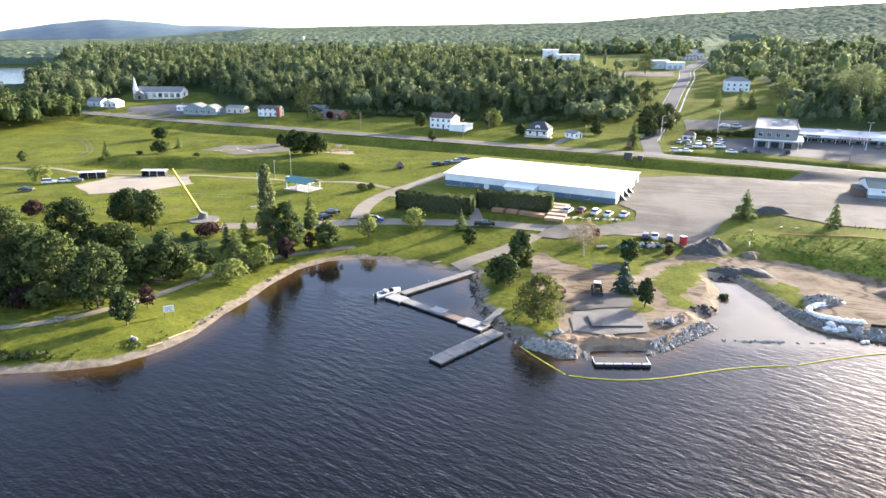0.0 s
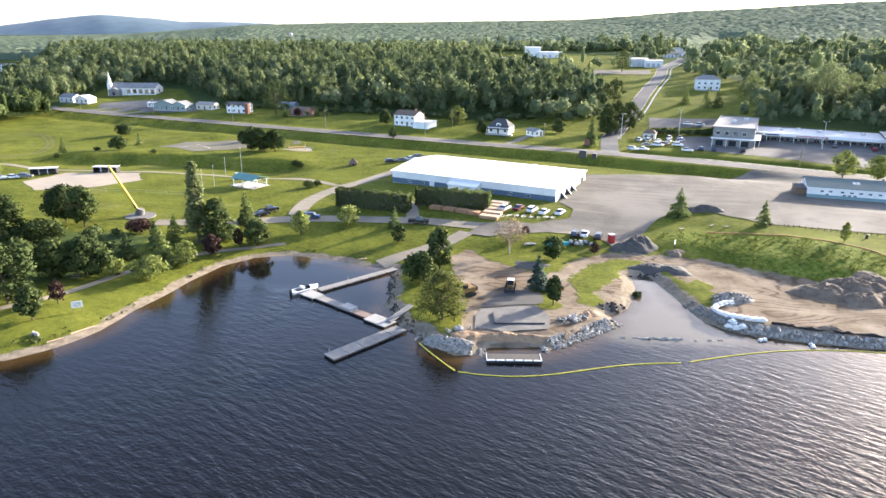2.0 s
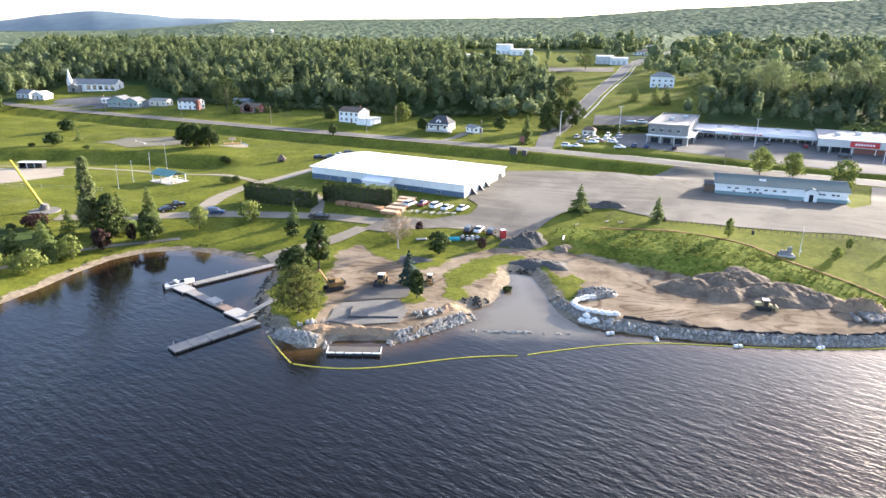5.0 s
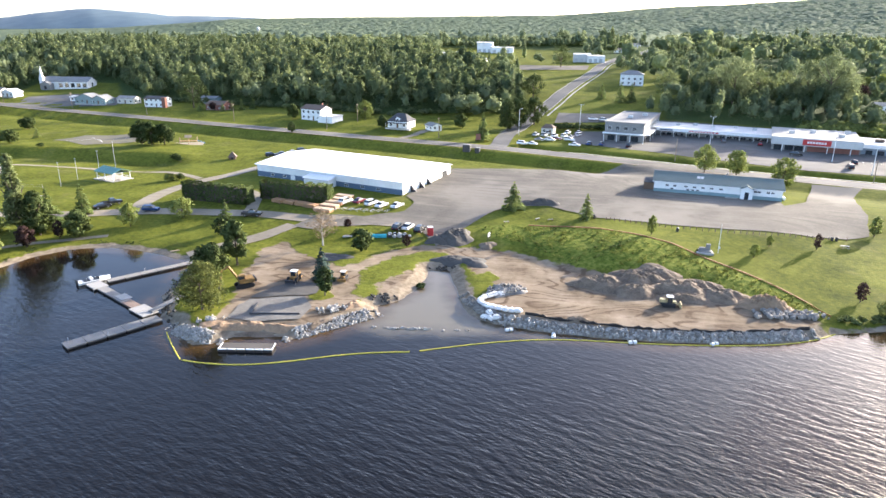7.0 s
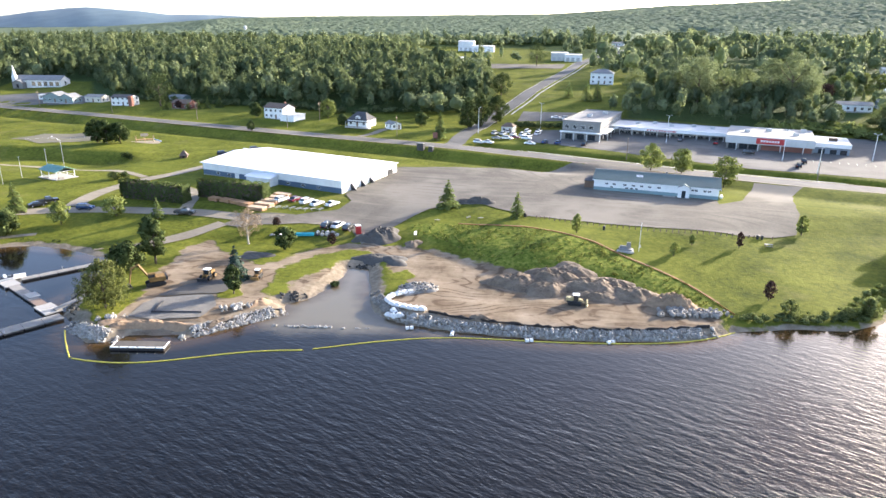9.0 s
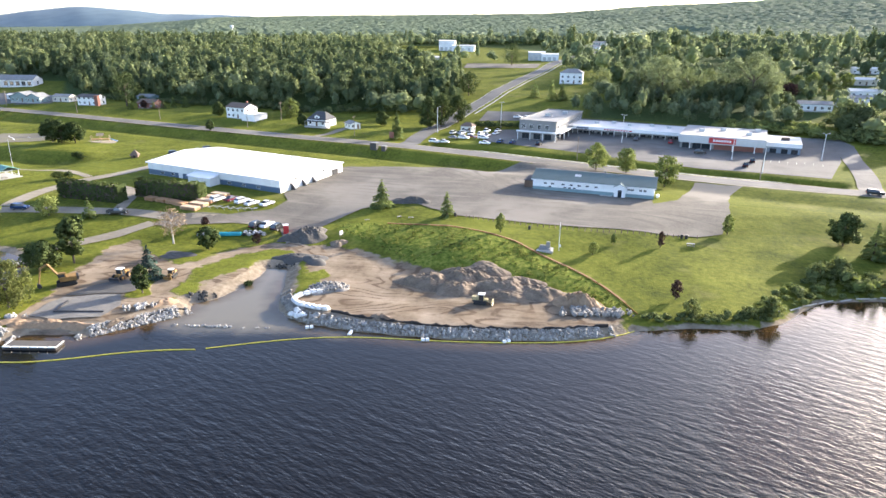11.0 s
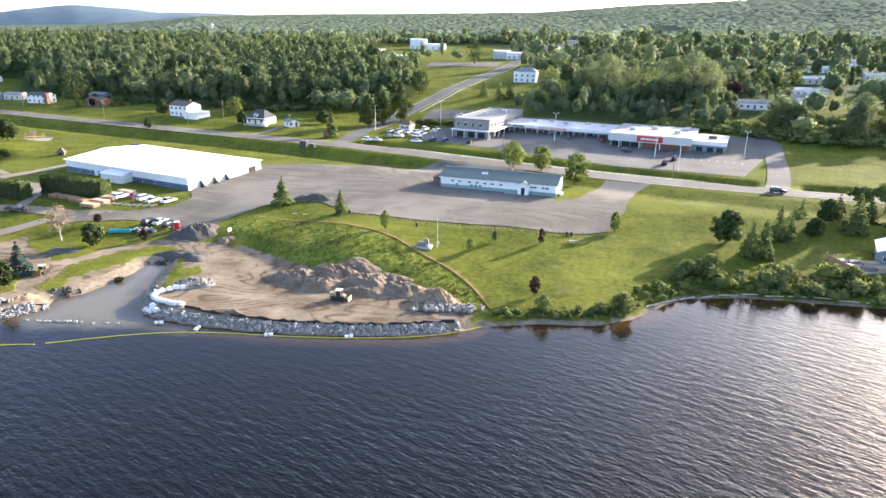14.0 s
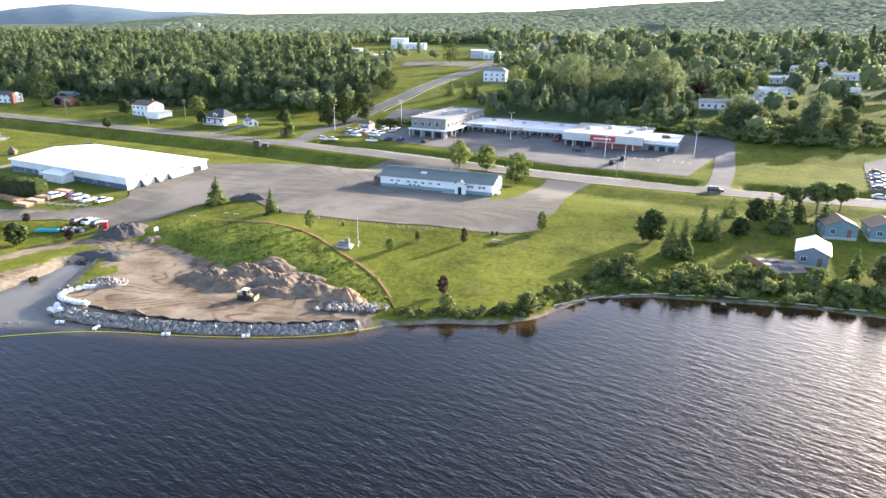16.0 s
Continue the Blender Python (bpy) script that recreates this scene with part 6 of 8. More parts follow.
x, y = scatter([(250, 270), (262, 272), (275, 268), (300, 262), (318, 252), (330, 246), (330, 240), (312, 246), (290, 252), (270, 256), (266, 262)], 2.6)
mass("brush", x, y, dice.uniform(0.6, 1.1, len(x)), bushes, LEAF_BRUSH, "green bushes behind the parking lot")
x, y = scatter([(268, 262), (284, 247), (306, 241), (322, 247), (331, 262), (320, 288), (294, 298), (272, 288)], 5.4)
mass("brush", x, y, dice.uniform(0.8, 2.1, len(x)), bushes, LEAF_BRUSH, "rough green bushes between the lawn and the houses")
x, y = scatter([(116, 308.5), (147, 302.5), (149, 306), (118, 313)], 1.7)
mass("brush", x, y, dice.uniform(0.65, 1.05, len(x)), bushes, LEAF, "dense dark green bushes between two parking lots")
x, y = scatter([(218, 284), (262, 268), (268, 280), (230, 298)], 3.2)
mass("brush", x, y, dice.uniform(0.8, 1.6, len(x)), bushes, LEAF_LIGHT, "light green bushes behind the shops")
x, y = scatter([(-120, 400), (-80, 391), (-22, 368), (38, 341), (100, 348), (110, 366), (106, 371), (97, 353), (40, 347), (-18, 374), (-78, 397), (-118, 406)], 3.6)
mass("brush", x, y, dice.uniform(0.6, 1.5, len(x)), bushes, LEAF_WOOD, "green bushes along the front of the woods")
x, y = scatter([(-112, 118), (-84, 120), (-66, 128), (-58, 142), (-60, 158), (-84, 158), (-112, 152)], 6.0, 0.5)
mass("undergrowth", x, y, dice.uniform(0.7, 1.4, len(x)), bushes, LEAF, "shaded green undergrowth in the lakeside grove")

# tall weeds on the bank above the works
x, y = scatter(BERM, 0.75, 0.6)
ok = dice.uniform(0, 1, len(x)) < 0.35 + 0.4 * ripple(x, y, 4.0, 1.0)
weed_shapes = patterns(["shrub"] * 4, 0, 20, 1.25)
mass("tall_weeds", x[ok], y[ok], dice.uniform(0.07, 0.21, int(ok.sum())), weed_shapes, WEEDS, "clumps of tall green weeds on the bank")
# tufts where the lawn meets the beach
x, y = scatter([(-150, 98.5), (-90, 94.6), (-62, 97.0), (-52, 101.5), (-45, 112), (-41, 127), (-34, 146), (-24, 152.5), (-12, 151.5), (-12, 153), (-25, 154.2), (-36, 147), (-43, 127), (-47, 112), (-54, 103), (-64, 98.5), (-90, 96.6), (-150, 101)], 0.9)
ok = ripple(x, y, 2.2, 3.0) + dice.normal(0, 0.35, len(x)) > 0.3
mass("beach_tufts", x[ok], y[ok], dice.uniform(0.06, 0.17, int(ok.sum())), weed_shapes, LEAF, "ragged dark grass tufts along the top of the beach")

# ---- materials of the small things ----
DOCK_GREY = plain("weathered_dock_boards", (0.225, 0.213, 0.195), 0.85, vary=0.16, size=0.7, fine=7.0, bump=0.2)
DOCK_PALE = plain("pale_dock_boards", (0.34, 0.328, 0.305), 0.8, vary=0.1, size=0.7, fine=7.0)
DOCK_BROWN = plain("stained_dock_boards", (0.21, 0.15, 0.115), 0.85, vary=0.2, size=0.7, fine=7.0)
FLOAT_BLACK = plain("black_float", (0.02, 0.02, 0.022), 0.6, vary=0.2)
YELLOW = plain("yellow_paint", (0.66, 0.46, 0.03), 0.5, vary=0.1)
BOOM_YELLOW = plain("yellow_boom_fabric", (0.62, 0.50, 0.06), 0.6, vary=0.15)
MACHINE = plain("dirty_machine_yellow", (0.225, 0.132, 0.040), 0.75, vary=0.5, size=1.5)
MACHINE_PALE = plain("dusty_pale_paint", (0.42, 0.34, 0.17), 0.6, vary=0.2, size=1.5)
RUBBER = plain("black_rubber", (0.018, 0.018, 0.018), 0.85, vary=0.25)
CHROME = plain("wheel_rim", (0.5, 0.5, 0.52), 0.35, 0.8, vary=0.05)
LAMP_RED = plain("red_lamp_glass", (0.35, 0.02, 0.02), 0.2, vary=0.05)
LAMP_CLEAR = plain("clear_lamp_glass", (0.75, 0.76, 0.78), 0.15, vary=0.05)
ROCK_PALE = plain("pale_quarry_stone", (0.32, 0.302, 0.272), 0.9, vary=0.5, size=1.2, fine=6.0, bump=0.4)
ROCK_BLUE = plain("grey_quarry_stone", (0.240, 0.220, 0.193), 0.9, vary=0.45, size=1.2, fine=6.0, bump=0.4)
ROCK_DARK = plain("dark_shore_stone", (0.062, 0.056, 0.048), 0.9, vary=0.35, size=1.2, fine=6.0, bump=0.4)
HEAP_GRAVEL = plain("dark_crushed_stone", (0.085, 0.077, 0.067), 0.95, vary=0.25, size=0.6, fine=7.0, bump=0.8)
HEAP_EARTH = plain("turned_brown_earth", (0.168, 0.126, 0.088), 0.97, vary=0.5, size=0.5, fine=3.5, bump=1.0)
TRACK_EARTH = plain("orange_track_earth", (0.25, 0.145, 0.065), 0.97, vary=0.35, size=0.6, fine=3.0, bump=0.3)
HEAP_SAND = plain("orange_brown_earth", (0.27, 0.182, 0.112), 0.97, vary=0.3, size=0.35, fine=2.5, bump=1.0)
SLAB = plain("grey_levelled_stone_dust", (0.150, 0.141, 0.126), 0.9, vary=0.25, size=0.5, fine=2.0)
SLAB_DARK = plain("damp_dark_gravel", (0.072, 0.067, 0.060), 0.85, vary=0.2, size=0.3, fine=4.0)
BAG = plain("white_bulk_bag", (0.74, 0.73, 0.70), 0.8, vary=0.1, size=1.5, bump=0.3)
LUMBER = plain("orange_brown_lumber", (0.40, 0.22, 0.11), 0.8, vary=0.2, size=1.0, fine=8.0)
LUMBER_PALE = plain("pale_lumber", (0.50, 0.36, 0.24), 0.8, vary=0.15, size=1.0, fine=8.0)
WOOD = plain("grey_brown_wood", (0.24, 0.18, 0.13), 0.85, vary=0.25, size=1.5, fine=9.0)
PLINTH = plain("grey_plinth_paving", (0.15, 0.143, 0.132), 0.92, vary=0.25, size=0.6, fine=5.0, bump=0.2)
DRIFT = plain("bleached_driftwood", (0.50, 0.46, 0.40), 0.85, vary=0.2, size=1.0, fine=8.0)
TEAL_PIPE = plain("teal_plastic_pipe", (0.03, 0.36, 0.42), 0.45, vary=0.1)
ORANGE = plain("orange_fence_mesh", (0.34, 0.12, 0.04), 0.7, vary=0.2)
GEOTEXTILE = plain("black_silt_fabric", (0.028, 0.024, 0.022), 0.9, vary=0.3)
BLUE_PLASTIC = plain("blue_plastic", (0.03, 0.16, 0.33), 0.4, vary=0.1)
PAINTS = {"white": plain("white_car_paint", (0.76, 0.76, 0.75), 0.25, vary=0.03), "black": plain("black_car_paint", (0.018, 0.018, 0.02), 0.2, vary=0.1),
          "grey": plain("grey_car_paint", (0.16, 0.165, 0.17), 0.25, 0.3, vary=0.06), "silver": plain("silver_car_paint", (0.48, 0.49, 0.50), 0.28, 0.4, vary=0.05),
          "red": plain("red_car_paint", (0.33, 0.022, 0.025), 0.25, vary=0.06), "blue": plain("blue_car_paint", (0.03, 0.07, 0.18), 0.25, 0.2, vary=0.06), "maroon": plain("maroon_car_paint", (0.12, 0.012, 0.025), 0.25, vary=0.06)}


# ---- vehicles ----
def loft(profile, half, tuck=0.12, bevel=0.05):
    """A car body from its side outline: the upper points lean inwards."""
    bm = bmesh.new()
    top = max(z for _, z in profile)
    low = min(z for _, z in profile)
    rows = []
    for s in (-1, 1):
        rows.append([bm.verts.new((x, s * (half - tuck * ((z - low) / (top - low)) ** 2), z)) for x, z in profile])
    bm.faces.new(rows[0])
    bm.faces.new(list(reversed(rows[1])))
    n = len(profile)
    for i in range(n):
        j = (i + 1) % n
        bm.faces.new((rows[0][j], rows[0][i], rows[1][i], rows[1][j]))
    bmesh.ops.recalc_face_normals(bm, faces=bm.faces)
    bmesh.ops.bevel(bm, geom=list(bm.edges), offset=bevel, segments=2, affect="EDGES", clamp_overlap=True)
    return bm


CAR_SHAPES = {
    "sedan": ([(-2.3, 0.3), (2.3, 0.3), (2.35, 0.62), (2.2, 0.78), (1.1, 0.92), (-1.5, 0.95), (-2.25, 0.92), (-2.35, 0.6)], [(1.05, 0.93), (0.45, 1.42), (-0.95, 1.42), (-1.75, 0.95)], 1.35),
    "suv": ([(-2.25, 0.35), (2.3, 0.35), (2.35, 0.75), (2.2, 0.98), (1.2, 1.06), (-2.2, 1.08), (-2.32, 0.8)], [(1.15, 1.07), (0.55, 1.68), (-2.0, 1.70), (-2.22, 1.09)], 1.38),
    "pickup": ([(-2.8, 0.45), (2.8, 0.45), (2.85, 0.85), (2.7, 1.08), (1.5, 1.14), (0.2, 1.14), (-0.75, 1.14), (-2.8, 1.12)], [(1.4, 1.15), (0.85, 1.80), (-0.55, 1.82), (-0.75, 1.15)], 1.75),
}


def car(kind, paint, x, y, turn, group=""):
    body, cabin, axle = CAR_SHAPES[kind]
    word = {"sedan": "saloon car", "suv": "sport utility car", "pickup": "pickup truck"}[kind]
    e = thing("pickup_truck" if kind == "pickup" else "car", x, y, turn, f"parked {paint} {word} with dark windows", "pickup truck" if kind == "pickup" else "car", group)
    e.location.z += 0.12
    part("body", loft(body, 0.92, 0.06), PAINTS[paint], e)
    part("glasshouse", loft(cabin, 0.84, 0.16, 0.04), GLASS, e, "dark car windows")
    xs_ = sorted(p[0] for p in cabin)
    top = max(p[1] for p in cabin)
    part("roof", boxed(xs_[1] + 0.12, xs_[2] - 0.05, -0.64, 0.64, top - 0.02, top + 0.05, bevel=0.02), PAINTS[paint], e)
    if kind == "pickup":
        part("cargo_bed", boxed(-2.7, -0.85, -0.78, 0.78, 1.10, 1.15), RUBBER, e, "dark cargo bed")
    r = 0.36 if kind == "pickup" else 0.33
    for sx in (-axle, axle):
        for sy in (-0.84, 0.84):
            w = part("wheel", rods(((sx, sy - 0.11, r - 0.02), (sx, sy + 0.11, r - 0.02), r, r), sides=16), RUBBER, e)
            o = math.copysign(0.115, sy)
            part("rim", rods(((sx, sy + o - 0.01, r - 0.02), (sx, sy + o + 0.01, r - 0.02), r * 0.6, r * 0.6), sides=12), CHROME, w)
    ends = max(p[0] for p in body)
    for sy in (-0.62, 0.62):
        part("headlight", boxed(ends - 0.14, ends + 0.01, sy - 0.18, sy + 0.18, 0.62, 0.76, bevel=0.02), LAMP_CLEAR, e)
        part("tail_light", boxed(-ends - 0.01, -ends + 0.14, sy - 0.15, sy + 0.15, 0.64, 0.8, bevel=0.02), LAMP_RED, e)
    return e


stock = {}


def park(kind, paint, x, y, turn, group=""):
    """Parks a car, sharing its meshes with the earlier ones of its kind and colour."""
    if (kind, paint) in stock:
        c = copy_thing(stock[kind, paint], pose(x, y, float(ground_z(x, y)) + 0.12, 0, 0, turn))
        return tagged(c, group=group)
    stock[kind, paint] = car(kind, paint, x, y, turn, group)


for kind, paint, x, y, turn in (("suv", "white", 35.5, 179.5, 60), ("sedan", "maroon", 39.4, 180.0, 60), ("suv", "white", 43.0, 177.8, 60), ("sedan", "white", 46.2, 176.2, 60), ("sedan", "white", 50.6, 176.0, 60)):
    park(kind, paint, x, y, turn, "cars parked beside the arena")
for kind, paint, x, y, turn in (("suv", "black", 51.8, 159.6, 70), ("sedan", "white", 54.4, 160.2, 70), ("suv", "black", 57.6, 158.4, 70)):
    park(kind, paint, x, y, turn, "cars parked by the works")
park("pickup", "black", 11.1, 169.6, -4)
park("suv", "blue", -19.1, 175.4, -2)
park("pickup", "black", -32.4, 180.2, 42)
park("sedan", "black", -33.6, 177.0, 42)
for kind, paint, x, y, turn in (("suv", "black", -2.5, 246.5, 25), ("sedan", "grey", 1.5, 248.6, 25), ("sedan", "silver", 5.0, 251.2, 25), ("suv", "black", 8.0, 254.0, 25)):
    park(kind, paint, x, y, turn, "cars parked behind the arena")
for kind, paint, x, y, turn in (("suv", "white", 97.5, 272.5, -26), ("sedan", "white", 101.5, 271.2, -26), ("sedan", "grey", 105.8, 280.2, -20), ("suv", "white", 110.2, 279.4, -24), ("suv", "silver", 109.7, 291.8, 60), ("sedan", "white", 114.0, 290.8, 62), ("suv", "white", 118.2, 289.5, 60),
                                ("sedan", "silver", 120.8, 286.8, 66), ("sedan", "white", 125.4, 293.2, 60), ("sedan", "white", 118.5, 266.8, -24), ("sedan", "blue", 125.2, 270.0, 64), ("sedan", "blue", 130.4, 269.4, 66), ("suv", "black", 140.8, 265.4, 66), ("sedan", "white", 112.6, 298.6, 60), ("suv", "white", 121.6, 299.2, 62), ("sedan", "silver", 126.8, 299.6, 60), ("suv", "white", 118.6, 279.4, -24), ("sedan", "maroon", 113.8, 282.2, -22), ("suv", "silver", 106.0, 293.0, 60)):
    park(kind, paint, x, y, turn, "cars on the parking lot")
for kind, paint, x, y, turn in (("sedan", "white", 138.9, 324.8, -18), ("suv", "silver", 143.6, 321.7, -18)):
    park(kind, paint, x, y, turn, "cars on the upper parking strip")
for kind, paint, x, y, turn in (("sedan", "red", 196.5, 268.5, 66), ("sedan", "grey", 184.0, 275.5, 66), ("suv", "black", 201.5, 248.8, -30), ("suv", "black", 208.4, 224.4, 64), ("suv", "black", 214.6, 232.6, 64)):
    park(kind, paint, x, y, turn, "cars on the parking lot")
for kind, paint, x, y, turn in (("suv", "white", -135.7, 219.4, 20), ("sedan", "white", -132.0, 221.5, 15), ("sedan", "black", -136.4, 207.5, 5), ("suv", "grey", -128.4, 222.8, 12)):
    park(kind, paint, x, y, turn, "cars beside the ball field")
park("suv", "black", 229.0, 184.2, -20)
for i in range(12):
    park(("sedan", "suv")[i % 2], ("white", "silver", "black", "grey")[i % 4], 279.5 + (i // 2) * 3.3 + (i % 2) * 5.2, 184.5 + (i // 2) * 5.6 - (i % 2) * 3.0, -28, "cars for sale beside the highway")


def excavator(x, y, turn, size, label, boom_up=1.0, paint=MACHINE):
    e = thing("excavator", x, y, turn, label, "excavator")
    k = size
    for s in (-1, 1):
        pts = [(-1.9 * k, 0.25 * k), (-1.6 * k, 0), (1.6 * k, 0), (1.9 * k, 0.25 * k), (1.9 * k, 0.55 * k), (1.6 * k, 0.8 * k), (-1.6 * k, 0.8 * k), (-1.9 * k, 0.55 * k)]
        bm = outline(pts, 0.55 * k, bevel=0.03 * k)
        bmesh.ops.translate(bm, verts=bm.verts, vec=(0, s * 1.0 * k, 0))
        part("track", bm, RUBBER, e, "black crawler track")
    part("undercarriage", boxed(-1.2 * k, 1.2 * k, -0.75 * k, 0.75 * k, 0.45 * k, 1.0 * k, bevel=0.05 * k), DARK_METAL, e)
    part("house", boxed(-1.9 * k, 1.2 * k, -1.25 * k, 1.25 * k, 1.0 * k, 1.9 * k, bevel=0.12 * k), paint, e)
    part("counterweight", boxed(-2.3 * k, -1.9 * k, -1.2 * k, 1.2 * k, 1.0 * k, 1.9 * k, bevel=0.12 * k), DARK_METAL, e)
    cab = part("cab", boxed(0.0, 1.35 * k, 0.35 * k, 1.25 * k, 1.5 * k, 2.9 * k, bevel=0.1 * k), paint, e)
    part("cab_window", boxed(0.12 * k, 1.4 * k, 0.3 * k, 1.29 * k, 2.0 * k, 2.7 * k, bevel=0.05 * k), GLASS, cab)
    part("boom", rods(((1.0 * k, -0.2 * k, 1.6 * k), (2.9 * k, -0.2 * k, (2.6 + 2.2 * boom_up) * k), 0.26 * k, 0.24 * k), ((2.9 * k, -0.2 * k, (2.6 + 2.2 * boom_up) * k), (4.4 * k, -0.2 * k, (2.4 + 1.6 * boom_up) * k), 0.24 * k, 0.2 * k), sides=4), paint, e)
    part("stick", rods(((4.2 * k, -0.2 * k, (2.6 + 1.7 * boom_up) * k), (4.9 * k, -0.2 * k, 0.9 * k), 0.2 * k, 0.15 * k), sides=4), paint, e)
    part("bucket", outline([(4.4 * k, 0.2 * k), (4.9 * k, 0.0), (5.3 * k, 0.4 * k), (5.2 * k, 1.0 * k), (4.8 * k, 1.0 * k)], 0.9 * k, bevel=0.03 * k), DARK_METAL, e)
    return e


def loader(x, y, turn, k, label, tracked, paint=MACHINE):
    e = thing("bulldozer" if tracked else "wheel_loader", x, y, turn, label, "bulldozer" if tracked else "wheel loader")
    if tracked:
        for s in (-1, 1):
            bm = outline([(-1.7 * k, 0.3 * k), (-1.4 * k, 0), (1.4 * k, 0), (1.7 * k, 0.3 * k), (1.5 * k, 0.8 * k), (-1.5 * k, 0.8 * k)], 0.5 * k, bevel=0.03)
            bmesh.ops.translate(bm, verts=bm.verts, vec=(0, s * 0.95 * k, 0))
            part("track", bm, RUBBER, e)
    else:
        for sx in (-1.3, 1.4):
            for s in (-1, 1):
                w = part("wheel", rods(((sx * k, s * 0.85 * k, 0.7 * k), (sx * k, s * 1.3 * k, 0.7 * k), 0.72 * k, 0.72 * k), sides=18), RUBBER, e)
                part("rim", rods(((sx * k, s * 1.28 * k, 0.7 * k), (sx * k, s * 1.33 * k, 0.7 * k), 0.38 * k, 0.38 * k), sides=12), paint, w)
    part("chassis", boxed(-2.0 * k, 1.8 * k, -0.7 * k, 0.7 * k, 0.6 * k, 1.1 * k, bevel=0.06), DARK_METAL, e)
    part("engine_hood", boxed(-2.2 * k, -0.5 * k, -0.75 * k, 0.75 * k, 1.1 * k, 1.9 * k, bevel=0.1), paint, e)
    cab = part("cab", boxed(-0.4 * k, 0.9 * k, -0.7 * k, 0.7 * k, 1.1 * k, 2.6 * k, bevel=0.06), GLASS, e, "glazed driver's cab")
    part("cab_roof", boxed(-0.6 * k, 1.1 * k, -0.85 * k, 0.85 * k, 2.6 * k, 2.75 * k, bevel=0.04), TRIM, cab, "pale cab roof")
    for sx in (-0.4, 0.9):
        for s in (-0.7, 0.7):
            part("cab_post", boxed((sx - 0.06) * k, (sx + 0.06) * k, (s - 0.06) * k, (s + 0.06) * k, 1.1 * k, 2.6 * k), paint, cab)
    part("front_hood", boxed(0.92 * k, 1.9 * k, -0.6 * k, 0.6 * k, 1.0 * k, 1.5 * k, bevel=0.08), paint, e)
    for s in (-0.55, 0.55):
        part("lift_arm", rods(((1.4 * k, s * k, 1.2 * k), (2.9 * k, s * k, 0.5 * k), 0.13 * k, 0.11 * k), sides=6), paint, e)
    part("blade", outline([(2.7 * k, 0.05), (3.3 * k, 0.1), (3.1 * k, 0.4 * k), (3.2 * k, 1.1 * k), (2.9 * k, 1.1 * k), (2.75 * k, 0.5 * k)], 2.7 * k, bevel=0.02), paint if tracked else DARK_METAL, e)
    return e


excavator(22.4, 122.5, -150, 1.0, "yellow crawler excavator working beside the willow")
loader(32.0, 126.2, -100, 0.85, "yellow wheel loader on dark gravel", False)
loader(42.2, 127.3, -95, 0.68, "small yellow bulldozer with a pale cab roof", True)
loader(107.6, 114.4, -12, 0.78, "small dusty pale bulldozer beside the earth heaps", True, MACHINE_PALE)

# ---- dock, boat and floats ----
DOCK_WAYS = (((-1.4, 97.3), (10.2, 109.0), 2.9, DOCK_GREY, 5, "long grey floating dock arm"), ((8.0, 110.4), (3.6, 114.0), 3.2, DOCK_PALE, 2, "pale float at the corner"), ((3.6, 114.0), (0.6, 116.5), 2.0, DOCK_BROWN, 1, "brown-stained float"),
             ((0.6, 116.5), (-7.9, 123.6), 2.0, DOCK_GREY, 3, "grey narrow floats"), ((-7.9, 123.6), (-11.2, 126.3), 3.0, DOCK_PALE, 1, "pale float at the outer corner"), ((-8.6, 127.4), (6.9, 141.0), 1.9, DOCK_GREY, 6, "grey floats leading ashore"))
dock = thing("floating_dock", 0, 0, 0, "grey U-shaped floating boat dock with black floats", "dock", z=0.0)
for (ax, ay), (bx, by), width, mat, count, text in DOCK_WAYS:
    run, turn = math.hypot(bx - ax, by - ay), math.atan2(by - ay, bx - ax)
    piece = run / count
    for i in range(count):
        m = Matrix.Translation((ax, ay, 0)) @ Matrix.Rotation(turn, 4, "Z")
        bm = boxed(i * piece + 0.04, (i + 1) * piece - 0.04, -width / 2, width / 2, 0.30, 0.48, bevel=0.02)
        bmesh.ops.transform(bm, matrix=m, verts=bm.verts)
        deck = part("deck_section", bm, mat, dock, text)
        bm = boxed(i * piece + 0.12, (i + 1) * piece - 0.12, -width / 2 + 0.06, width / 2 - 0.06, -0.3, 0.30)
        bmesh.ops.transform(bm, matrix=m, verts=bm.verts)
        part("float", bm, FLOAT_BLACK, deck)
bm = boxed(-1.6, 1.6, -1.1, 1.1, 0.49, 0.62, bevel=0.03)
bmesh.ops.transform(bm, matrix=Matrix.Translation((-0.9, 118.4, 0)) @ Matrix.Rotation(radians(-40), 4, "Z"), verts=bm.verts)
part("deck_section", bm, DOCK_PALE, dock, "white swim float moored alongside")
bm = boxed(0, 7.2, -0.7, 0.7, 0.55, 0.7, bevel=0.02)
bmesh.ops.transform(bm, matrix=Matrix.Translation((7.6, 111.3, 0)) @ Matrix.Rotation(radians(56), 4, "Z") @ Matrix.Rotation(radians(-7), 4, "Y"), verts=bm.verts)
part("gangway", bm, DOCK_GREY, dock, "grey sloping gangway to the bank")
for a, b in (((-1.6, 99.1), 0), ((4.2, 101.4), 0), ((10.9, 110.4), 0), ((-9.0, 122.4), 0), ((-3.2, 133.6), 0)):
    part("mooring_pile", rods(((a[0], a[1], -1.5), (a[0], a[1], 1.1), 0.07, 0.06)), METAL, dock)


